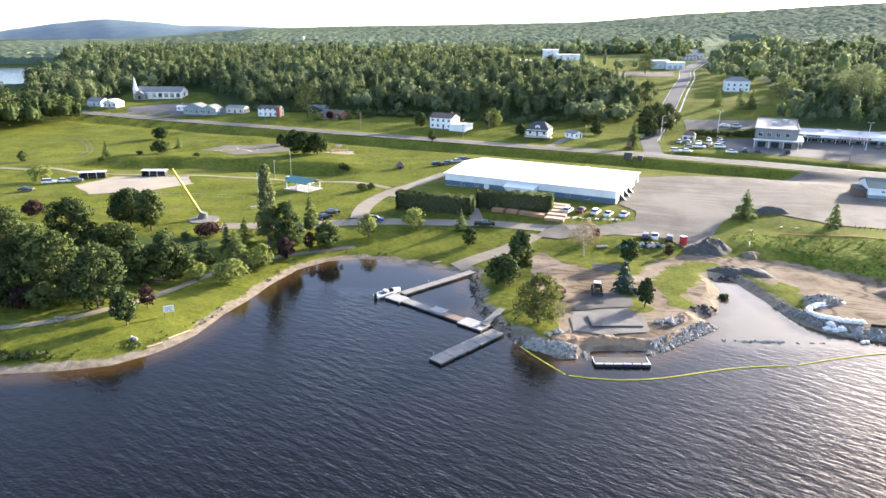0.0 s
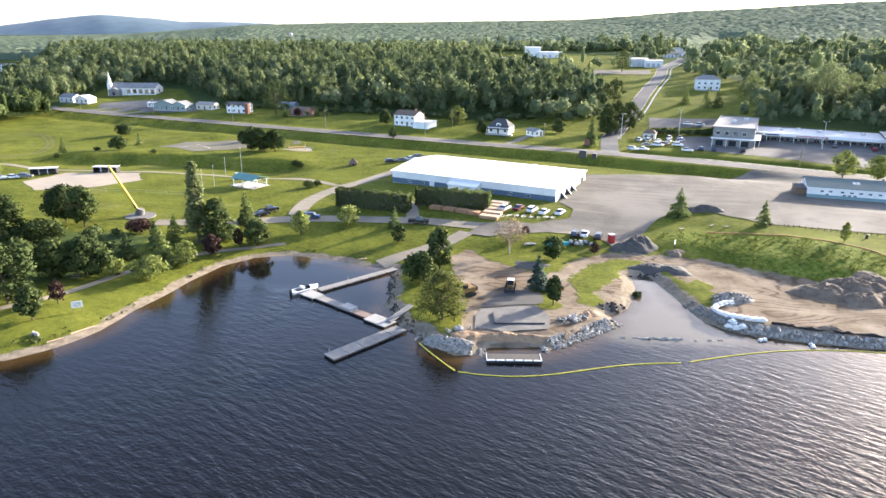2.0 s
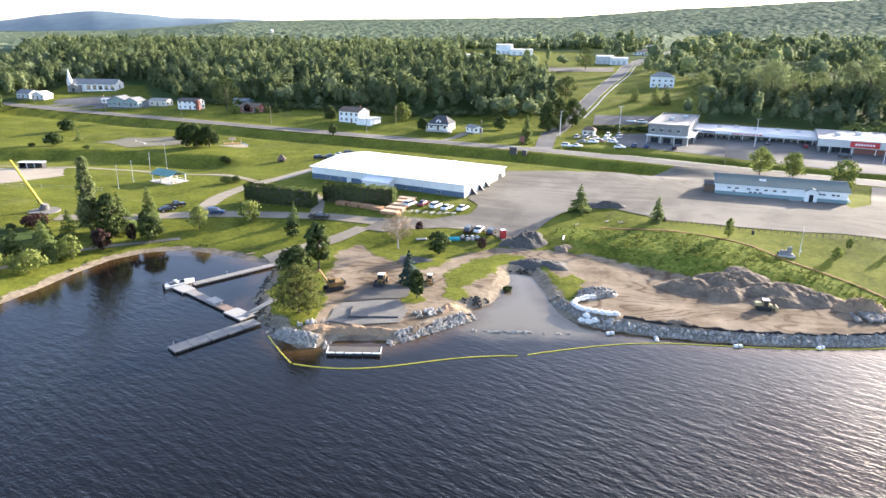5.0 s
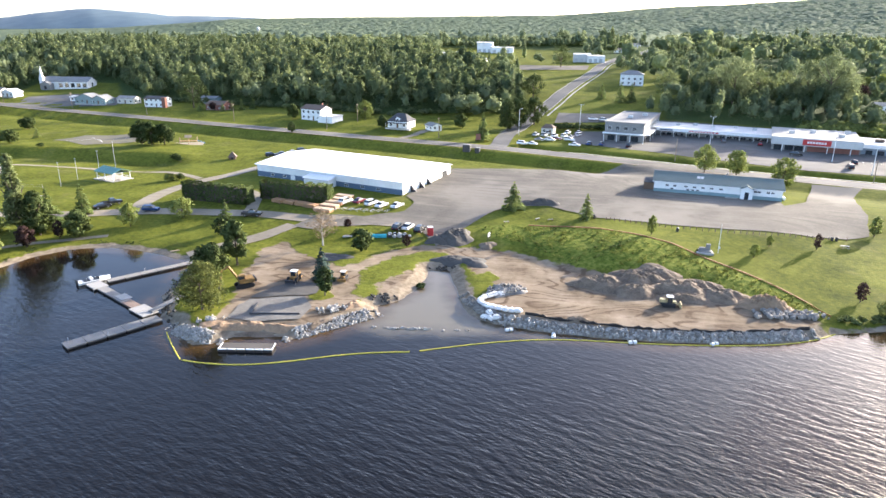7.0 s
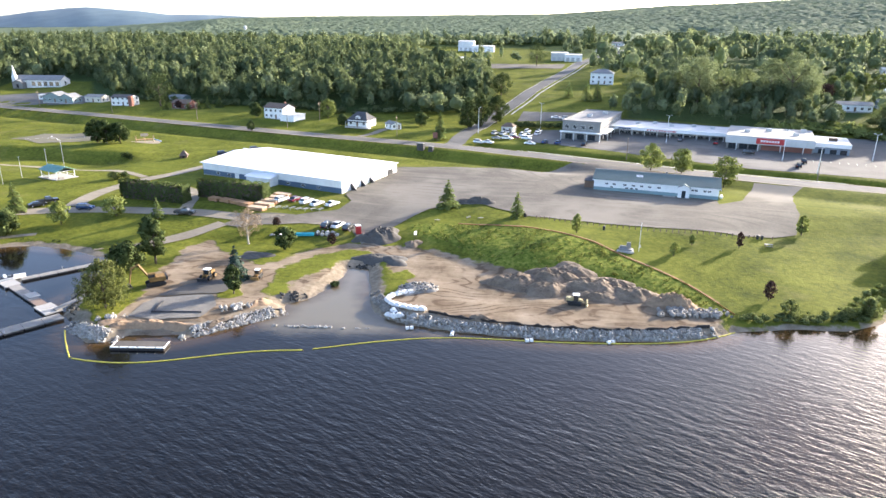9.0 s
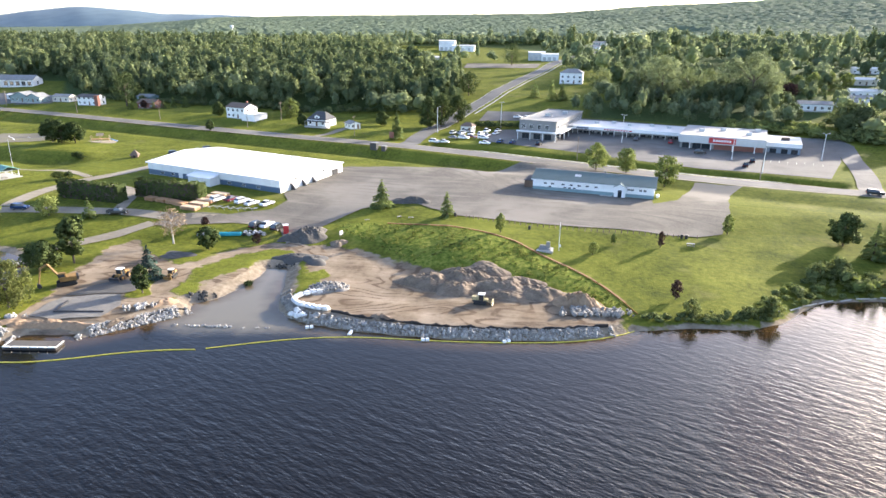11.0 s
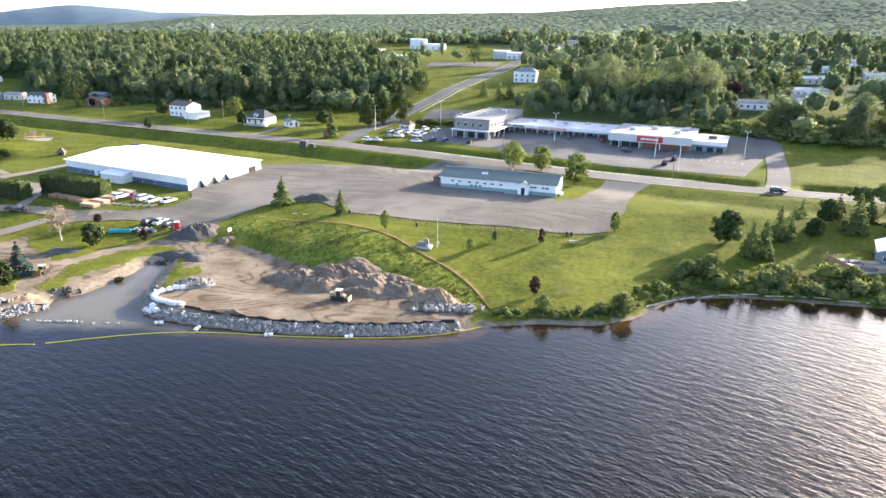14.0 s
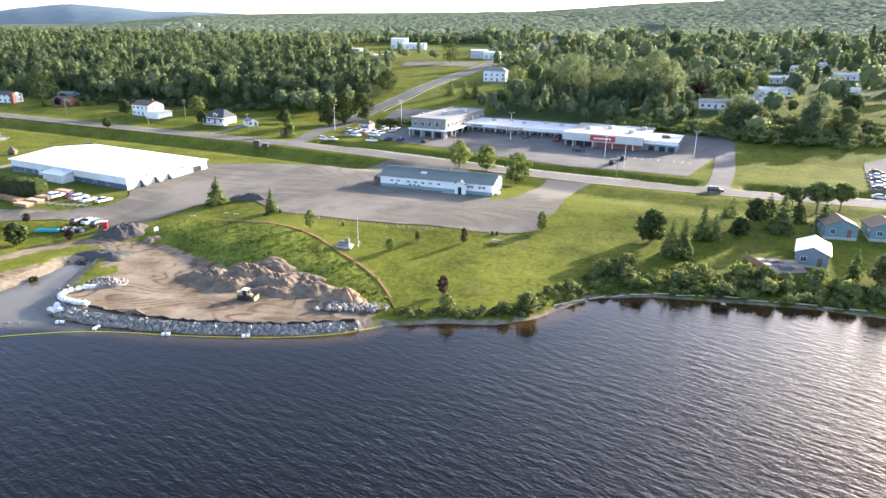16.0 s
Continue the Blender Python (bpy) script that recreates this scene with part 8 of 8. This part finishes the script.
stones("boulders", np.stack([px_, py_], 1), 0.45, 0.95, ROCK_BLUE, "pale grey heap of broken stones", lift=hz * 0.8)

# ---- things of the park and the roadside ----
bat = thing("sculpture", -69.0, 174.5, 0, "tall slanting yellow pole sculpture on a round grey plinth", "sculpture")
bm = bmesh.new()
bmesh.ops.create_cone(bm, cap_ends=True, segments=32, radius1=4.1, radius2=4.0, depth=0.4, matrix=Matrix.Translation((2.6, -1.0, 0.1)))
part("plinth", bm, PLINTH, bat, "round grey concrete plinth")
bm = bmesh.new()
bmesh.ops.create_cone(bm, cap_ends=True, segments=20, radius1=1.35, radius2=0.95, depth=1.7, matrix=Matrix.Translation((2.3, 0, 1.1)) @ Matrix.Rotation(radians(18), 4, "Y"))
part("reel", bm, PLINTH, bat, "grey metal drum at the foot")
part("pole", rods(((1.6, 0, 1.6), (-1.6, 0.1, 7.8), 0.42, 0.36), ((-1.6, 0.1, 7.8), (-4.9, 0.2, 14.2), 0.36, 0.26), sides=12), YELLOW, bat, "slanting yellow painted pole")
for z in (2.4, 3.0):
    part("band", rods(((1.6 - (z - 1.6) * 0.516 - 0.05, 0, z - 0.08), (1.6 - (z - 1.6) * 0.516 + 0.05, 0, z + 0.08), 0.55, 0.55), sides=12), DARK_METAL, bat)


def shelter(x, y, turn, w, d, roof, label):
    e = thing("picnic_shelter", x, y, turn, label, "shelter")
    part("slab", boxed(-w / 2 - 0.8, w / 2 + 0.8, -d / 2 - 0.8, d / 2 + 0.8, -0.3, 0.12), CONCRETE, e)
    for sx in (-1, 0, 1):
        for sy in (-1, 1):
            part("post", boxed(sx * w / 2 - 0.1, sx * w / 2 + 0.1, sy * d / 2 - 0.1, sy * d / 2 + 0.1, 0.1, 2.5), TRIM, e)
    part("roof", gable(bmesh.new(), -w / 2, w / 2, -d / 2, d / 2, 2.5, 1.3, 0.14, 0.6), roof, e)
    part("ceiling", boxed(-w / 2, w / 2, -d / 2, d / 2, 2.42, 2.49), TRIM, e)
    for sy in (-1, 1):
        part("railing", boxed(-w / 2, w / 2, sy * d / 2 - 0.04, sy * d / 2 + 0.04, 0.85, 0.95), TRIM, e)


shelter(-46.6, 211.6, -32, 9.0, 6.0, ROOF_TEAL, "open white picnic shelter with a teal metal roof")


def picnic_table(x, y, turn, label="weathered grey wooden picnic table on the lawn"):
    e = thing("picnic_table", x, y, turn, label, "picnic table", "picnic tables")
    part("tabletop", boxed(-0.95, 0.95, -0.38, 0.38, 0.70, 0.75, bevel=0.01), DOCK_PALE, e)
    for s in (-1, 1):
        part("bench", boxed(-0.95, 0.95, s * 0.75 - 0.14, s * 0.75 + 0.14, 0.41, 0.45, bevel=0.01), DOCK_PALE, e)
        part("leg", rods(((s * 0.7, -0.72, 0), (s * 0.7, -0.25, 0.7), 0.05, 0.05), ((s * 0.7, 0.72, 0), (s * 0.7, 0.25, 0.7), 0.05, 0.05), ((s * 0.7, -0.8, 0.4), (s * 0.7, 0.8, 0.4), 0.05, 0.05), sides=5), WOOD, e)


for x, y, turn in ((160.0, 144.8, -15), (-70.5, 109.6, 8), (-60.2, 128.6, 0), (-72.0, 160.0, 20), (-40.0, 157.0, 5), (-56.0, 186.0, 30), (-43.6, 207.4, 10), (-49.0, 208.2, 40)):
    picnic_table(x, y, turn)
for i in range(8):
    e = thing("table_frame", 34.0 + i * 2.0, 172.6 + 0.35 * math.sin(i) - i * 0.12, 62 + (i % 3) * 4, "upturned pale metal table frame on the grass", "frame", "frames beside the cars")
    part("rail", rods(((-1.2, -0.35, 0.5), (1.2, -0.35, 0.5), 0.05, 0.05), sides=5), METAL, e)
    part("rail", rods(((-1.2, 0.35, 0.5), (1.2, 0.35, 0.5), 0.05, 0.05), sides=5), METAL, e)
    for s in (-0.9, 0.9):
        part("leg", rods(((s, -0.35, 0), (s, 0.35, 0.5), 0.04, 0.04), sides=5), METAL, e)
# stacked wooden dock sections beside the hedge
for i, (x, y, turn) in enumerate(((15.8, 181.0, -28), (19.6, 179.4, -28), (23.2, 177.6, -28), (26.4, 175.6, -28), (30.4, 171.6, -22), (31.6, 175.0, -22), (32.6, 178.4, -22), (33.4, 181.9, -22), (34.4, 185.4, -22))):
    e = thing("timber_stack", x, y, turn, "stack of orange-brown wooden dock sections on the grass", "timber stack", "timber stacks")
    run = 1.75 if i < 4 else 2.6
    for k in range(3):
        part("section", boxed(-run, run, -1.15, 1.15, 0.12 + k * 0.32, 0.38 + k * 0.32, bevel=0.02), LUMBER if k < 2 or i < 4 else LUMBER_PALE, e)
    for s in (-run * 0.7, run * 0.7):
        part("bearer", boxed(s - 0.1, s + 0.1, -1.1, 1.1, -0.05, 0.12), WOOD, e)


def light_pole(x, y, h, turn=0, heads=2, label="tall grey steel light pole with twin lamp heads"):
    e = thing("light_pole", x, y, turn, label, "light pole", "light poles")
    part("mast", rods(((0, 0, -0.3), (0, 0, h), 0.14, 0.08)), TRIM, e)
    part("base", rods(((0, 0, -0.4), (0, 0, 0.5), 0.32, 0.3), sides=12), CONCRETE, e)
    for s in ((-1, 1) if heads == 2 else (1,)):
        part("arm", rods(((0, 0, h - 0.1), (s * 1.1, 0, h + 0.2), 0.05, 0.04), sides=6), TRIM, e)
        part("lamp_head", boxed(s * 1.0 - 0.35, s * 1.0 + 0.35, -0.18, 0.18, h + 0.15, h + 0.33, bevel=0.04), METAL, e)


for x, y, h, heads in ((98.7, 297.0, 11.5, 1), (128.8, 308.0, 11.5, 2), (177.1, 272.6, 11.5, 2), (208.6, 236.5, 11.5, 2), (209.7, 214.5, 9.0, 1), (242.0, 236.0, 10.0, 2)):
    light_pole(x, y, h, -25, heads)
for x, y, h in ((-58.9, 201.6, 7.5), (-58.4, 210.9, 7.0), (-60.5, 229.3, 6.5), (-54.8, 230.0, 10.0)):
    e = thing("field_pole", x, y, 0, "slender grey pole beside the ball field", "pole", "ball field poles")
    part("mast", rods(((0, 0, -0.3), (0.1, 0, h), 0.10, 0.06)), METAL, e)
    part("cap", boxed(-0.15, 0.3, -0.15, 0.15, h, h + 0.15, bevel=0.03), METAL, e)
net = thing("ball_net", -58.5, 206.0, 0, "low wire fence around the outfield", "fence")
for i in range(8):
    part("post", rods(((-4 - i * 7, -8 + 1.2 * i, -0.3), (-4 - i * 7, -8 + 1.2 * i, 1.3), 0.04, 0.04), sides=6), METAL, net)
    if i < 7:
        part("wire", rods(((-4 - i * 7, -8 + 1.2 * i, 1.2), (-11 - i * 7, -6.8 + 1.2 * i, 1.2), 0.02, 0.02), ((-4 - i * 7, -8 + 1.2 * i, 0.6), (-11 - i * 7, -6.8 + 1.2 * i, 0.6), 0.02, 0.02), sides=4), METAL, net)


def utility_pole(x, y, h):
    e = thing("utility_pole", x, y, -25, "weathered wooden utility pole with crossarm", "utility pole", "utility poles")
    part("mast", rods(((0, 0, -0.5), (0, 0, h), 0.16, 0.10)), WOOD, e)
    part("crossarm", boxed(-0.06, 0.06, -1.1, 1.1, h - 0.8, h - 0.66), WOOD, e)
    for s in (-0.9, 0, 0.9):
        part("insulator", rods(((0, s, h - 0.66), (0, s, h - 0.45), 0.06, 0.04), sides=6), GREY_BLOCK, e)


for x, y, h in ((-205, 404, 9), (-150, 380, 9), (-96, 354, 9), (-42, 331, 9), (9, 307, 9), (22.0, 320.0, 9), (62, 286, 9), (152, 242, 9), (240, 150.0, 8.5), (205, 206, 9), (285, 178, 9)):
    utility_pole(x, y, h)


def dugout(x, y, turn):
    e = thing("dugout", x, y, turn, "dark low dugout beside the infield", "dugout", "dugouts")
    part("wall", box(box(boxed(-4.2, 4.2, 1.2, 1.4, -0.2, 2.2), -4.2, -4.0, -1.2, 1.2, -0.2, 2.2), 4.0, 4.2, -1.2, 1.2, -0.2, 2.2), DARK_METAL, e)
    part("roof", boxed(-4.5, 4.5, -1.5, 1.6, 2.2, 2.35, bevel=0.03), TRIM, e)
    part("bench", boxed(-3.8, 3.8, 0.6, 1.1, 0.4, 0.5), WOOD, e)
    for x_ in (-1.4, 1.4):
        part("post", boxed(x_ - 0.08, x_ + 0.08, -1.3, -1.1, -0.2, 2.2), TRIM, e)


dugout(-105.3, 233.4, 0)
dugout(-126.0, 230.0, 15)
toilet = thing("portable_toilet", -53.8, 220.6, 10, "blue plastic portable toilet on the path", "toilet")
part("cabin", boxed(-0.6, 0.6, -0.6, 0.6, 0.05, 2.2, bevel=0.05), BLUE_PLASTIC, toilet)
part("roof", boxed(-0.63, 0.63, -0.63, 0.63, 2.2, 2.4, bevel=0.1), TRIM, toilet)
part("door", boxed(-0.42, 0.42, -0.64, -0.6, 0.15, 2.0), BLUE_PLASTIC, toilet)


def signboard(x, y, turn, w, h, legs, face, label, bars=4):
    e = thing("sign", x, y, turn, label, "sign")
    for s in (-1, 1):
        part("post", rods(((s * w * 0.42, 0, -0.3), (s * w * 0.42, 0, legs + h), 0.06, 0.06), sides=6), WOOD, e)
    part("board", boxed(-w / 2, w / 2, -0.07, 0.05, legs, legs + h, bevel=0.02), face, e)
    for i in range(bars):
        part("line", boxed(-w * 0.36, w * (0.36 - 0.06 * (i % 2)), -0.085, -0.071, legs + h * (0.2 + 0.6 * i / max(1, bars - 1)) - 0.03, legs + h * (0.2 + 0.6 * i / max(1, bars - 1)) + 0.03), DARK_METAL, e)


signboard(-52.0, 113.4, 25, 1.9, 1.3, 0.9, TRIM, "white notice board with dark bars on two posts")
signboard(79.0, 277.0, -25, 2.2, 2.6, 1.2, BRICK, "red-brown roadside sign on two posts", 3)
signboard(75.0, 152.0, 60, 1.2, 1.0, 1.0, TRIM, "white site notice board beside the track", 3)
mon = thing("monument", 124.0, 139.4, -12, "grey stone monument on a pale stepped base", "monument")
part("step", boxed(-1.9, 1.9, -1.4, 1.4, -0.3, 0.18, bevel=0.03), CONCRETE, mon)
part("step", boxed(-1.4, 1.4, -1.0, 1.0, 0.18, 0.5, bevel=0.03), GREY_BLOCK, mon)
part("tablet", boxed(0.25, 1.15, -0.3, 0.3, 0.5, 2.0, bevel=0.04), GREY_BLOCK, mon, "upright grey stone tablet")
part("wing", boxed(-1.25, 0.2, -0.3, 0.3, 0.5, 1.15, bevel=0.04), GREY_BLOCK, mon)
flag = thing("flagpole", 127.2, 139.4, 0, "slim white flagpole with a hanging flag", "flagpole")
part("mast", rods(((0, 0, -0.3), (0, 0, 6.8), 0.07, 0.04)), TRIM, flag)
part("finial", rods(((0, 0, 6.8), (0, 0, 7.0), 0.09, 0.03)), METAL, flag)
part("flag", outline([(0.05, 1.6), (0.35, 1.5), (0.45, 0.9), (0.05, 1.0)], 0.05), TRIM, flag)
for x, y in ((103.7, 163.4), (159.4, 149.4), (160.6, 149.5), (122.0, 152.0)):
    e = thing("litter_bin", x, y, 0, "dark barrel litter bin by the fence", "bin", "litter bins")
    part("drum", rods(((0, 0, 0), (0, 0, 0.9), 0.32, 0.32), sides=14), DARK_METAL, e)
    part("lid", rods(((0, 0, 0.9), (0, 0, 1.02), 0.34, 0.2), sides=14), DARK_METAL, e)
for x, y, turn in ((92.0, 162.8, 10), (88.8, 164.4, 40), (80.4, 163.0, 10)):
    e = thing("bench", x, y, turn, "small pale bench on the crest", "bench", "benches")
    part("seat", boxed(-0.7, 0.7, -0.2, 0.2, 0.42, 0.47, bevel=0.01), DOCK_PALE, e)
    for s in (-0.55, 0.55):
        part("leg", boxed(s - 0.04, s + 0.04, -0.18, 0.18, 0, 0.42), WOOD, e)
play = thing("playground", -44.4, 274.3, 15, "small playground with pale climbing frame", "playground")
part("sand_bed", boxed(-6, 6, -4, 4, -0.3, 0.12), INFIELD, play)
for x in (-3.5, 0, 3.5):
    for y in (-1, 1):
        part("post", rods(((x, y, 0), (x, y, 3.0), 0.09, 0.09), sides=6), LUMBER_PALE, play)
part("deck", boxed(-3.5, 3.5, -1, 1, 1.3, 1.45), LUMBER, play)
part("slide", outline([(3.5, 1.45), (6.5, 0.2), (6.5, 0.35), (3.5, 1.65)], 0.7), BLUE_PLASTIC, play)
part("roof", gable(bmesh.new(), -1.2, 1.2, -1, 1, 2.9, 0.9, 0.08, 0.2), LUMBER_PALE, play)
hut = thing("tepee_hut", -16.5, 243.6, 10, "small brown pyramid-roofed hut on the lawn", "hut")
part("wall", boxed(-1.2, 1.2, -1.2, 1.2, -0.2, 0.9), BROWN, hut)
part("roof", hip(bmesh.new(), -1.2, 1.2, -1.2, 1.2, 0.9, 2.0, 0.02, 0.5), ROOF_BROWN, hut)
part("door", boxed(-0.4, 0.4, -1.25, -1.19, 0, 0.85), OPEN_DARK, hut)
tower = thing("water_tower", -215, 1040, 0, "pale water tower above the distant woods", "water tower")
part("stem", rods(((0, 0, -2), (0, 0, 13), 1.3, 1.0), sides=12), TRIM, tower)
bm = bmesh.new()
bmesh.ops.create_uvsphere(bm, u_segments=16, v_segments=10, radius=2.6, matrix=Matrix.Translation((0, 0, 14.5)))
part("tank", bm, TRIM, tower)
for ax, ay, bx, by in ((-97.5, 276.0, -78.0, 290.0), (-92.0, 288.0, -82.0, 276.0)):
    lane("court_marking", [(ax, ay), (bx, by)], 0.3, 0.16, TRIM, "faded white line on the court", "marking", gap=2.0, across=2)
# dark boxes beside the highway
for x, y, w, h in ((73.4, 257.2, 1.5, 2.3), (77.6, 255.0, 0.9, 1.5)):
    e = thing("roadside_box", x, y, -26, "dark metal bin box beside the highway", "box", "roadside boxes")
    part("body", boxed(-w, w, -0.8, 0.8, -0.6, h, bevel=0.04), DARK_METAL, e)
    part("lid", boxed(-w - 0.1, w + 0.1, -0.95, 0.9, h, h + 0.12, bevel=0.02), ROOF_GREY, e)
# planks drifted on the beach
for x, y, turn, n in ((-47.6, 106.6, 52, 4.2), (-50.2, 102.4, 40, 2.6), (-1.5, 146.6, 20, 2.2), (172.0, 115.6, 40, 3.4)):
    e = thing("driftwood", x, y, turn, "pale driftwood log lying on the beach", "log", "driftwood")
    part("log", rods(((-n / 2, 0, 0.16), (n / 2, 0.1, 0.18), 0.17, 0.12), sides=8), LUMBER_PALE, e)
    part("stub", rods(((n * 0.2, 0, 0.16), (n * 0.3, 0.3, 0.45), 0.06, 0.03), sides=5), LUMBER_PALE, e)
dx, dy = smooth_line([(160, 109.5), (168, 113.5), (174, 117.6), (181, 120.6), (192, 121.2), (204, 119.0), (218, 116.2), (232, 112.0)], 4.6)
for i in range(len(dx) - 1):
    e = thing("driftwood", (dx[i] + dx[i + 1]) / 2, (dy[i] + dy[i + 1]) / 2 + 0.25 * math.sin(i * 2.1), math.degrees(math.atan2(dy[i + 1] - dy[i], dx[i + 1] - dx[i])) + 5 * math.sin(i * 1.7), "pale driftwood log lying on the beach", "log", "driftwood")
    n = 2.6 + 1.6 * abs(math.sin(i * 1.3))
    part("log", rods(((-n / 2, 0, 0.14), (n / 2, 0.1, 0.17), 0.15, 0.10), sides=7), DRIFT, e)
    part("stub", rods(((n * 0.2, 0, 0.14), (n * 0.28, 0.25, 0.36), 0.05, 0.03), sides=5), DRIFT, e)
# the yard in the east
yard = thing("timber_yard", 223.5, 133.5, 6, "fenced yard full of weathered pale planks", "yard")
part("floor", boxed(-5.0, 4.5, -4.2, 4.2, -0.6, 0.1), CONCRETE, yard)
for i in range(9):
    part("plank", boxed(-4.4 + (i % 3) * 2.9, -2.0 + (i % 3) * 2.9, -3.8 + (i // 3) * 2.6, -2.0 + (i // 3) * 2.6, 0.1, 0.35 + 0.25 * ((i * 7) % 4), bevel=0.03), (DOCK_PALE, DOCK_GREY, LUMBER_PALE)[i % 3], yard)
for i in range(5):
    part("fence_post", rods(((-5.4, -4.4 + i * 2.2, -0.5), (-5.4, -4.4 + i * 2.2, 2.2), 0.09, 0.07), sides=6), LUMBER_PALE, yard)
    if i < 4:
        part("fence_board", boxed(-5.46, -5.38, -4.4 + i * 2.2, -2.2 + i * 2.2, 0.2, 1.7), LUMBER, yard)
# marks on the parking lot and the road edge
paint_line = plain("worn_white_road_paint", (0.62, 0.61, 0.55), 0.8, vary=0.2)
for i in range(9):
    e = thing("bay_marking", 217.0 + i * 2.55, 236.5 - i * 1.22 + 0.0, 64, "worn white parking bay line on asphalt", "marking", "parking bay lines")
    e.location.z += 0.2
    part("stripe", boxed(-1.9, 1.9, -0.05, 0.05, 0, 0.006), paint_line, e)
    part("stripe_end", boxed(1.9, 2.1, -0.07, 0.07, 0, 0.006), paint_line, e)
for run in (((98, 254.4), (128, 237), (163, 216), (193, 200), (212, 192.2)), ((240, 182.2), (264, 174), (330, 150), (420, 119))):
    lane("kerb", run, 0.6, 0.24, paint_line, "pale concrete kerb along the highway", "kerb", shift=5.2, gap=1.5, across=2)
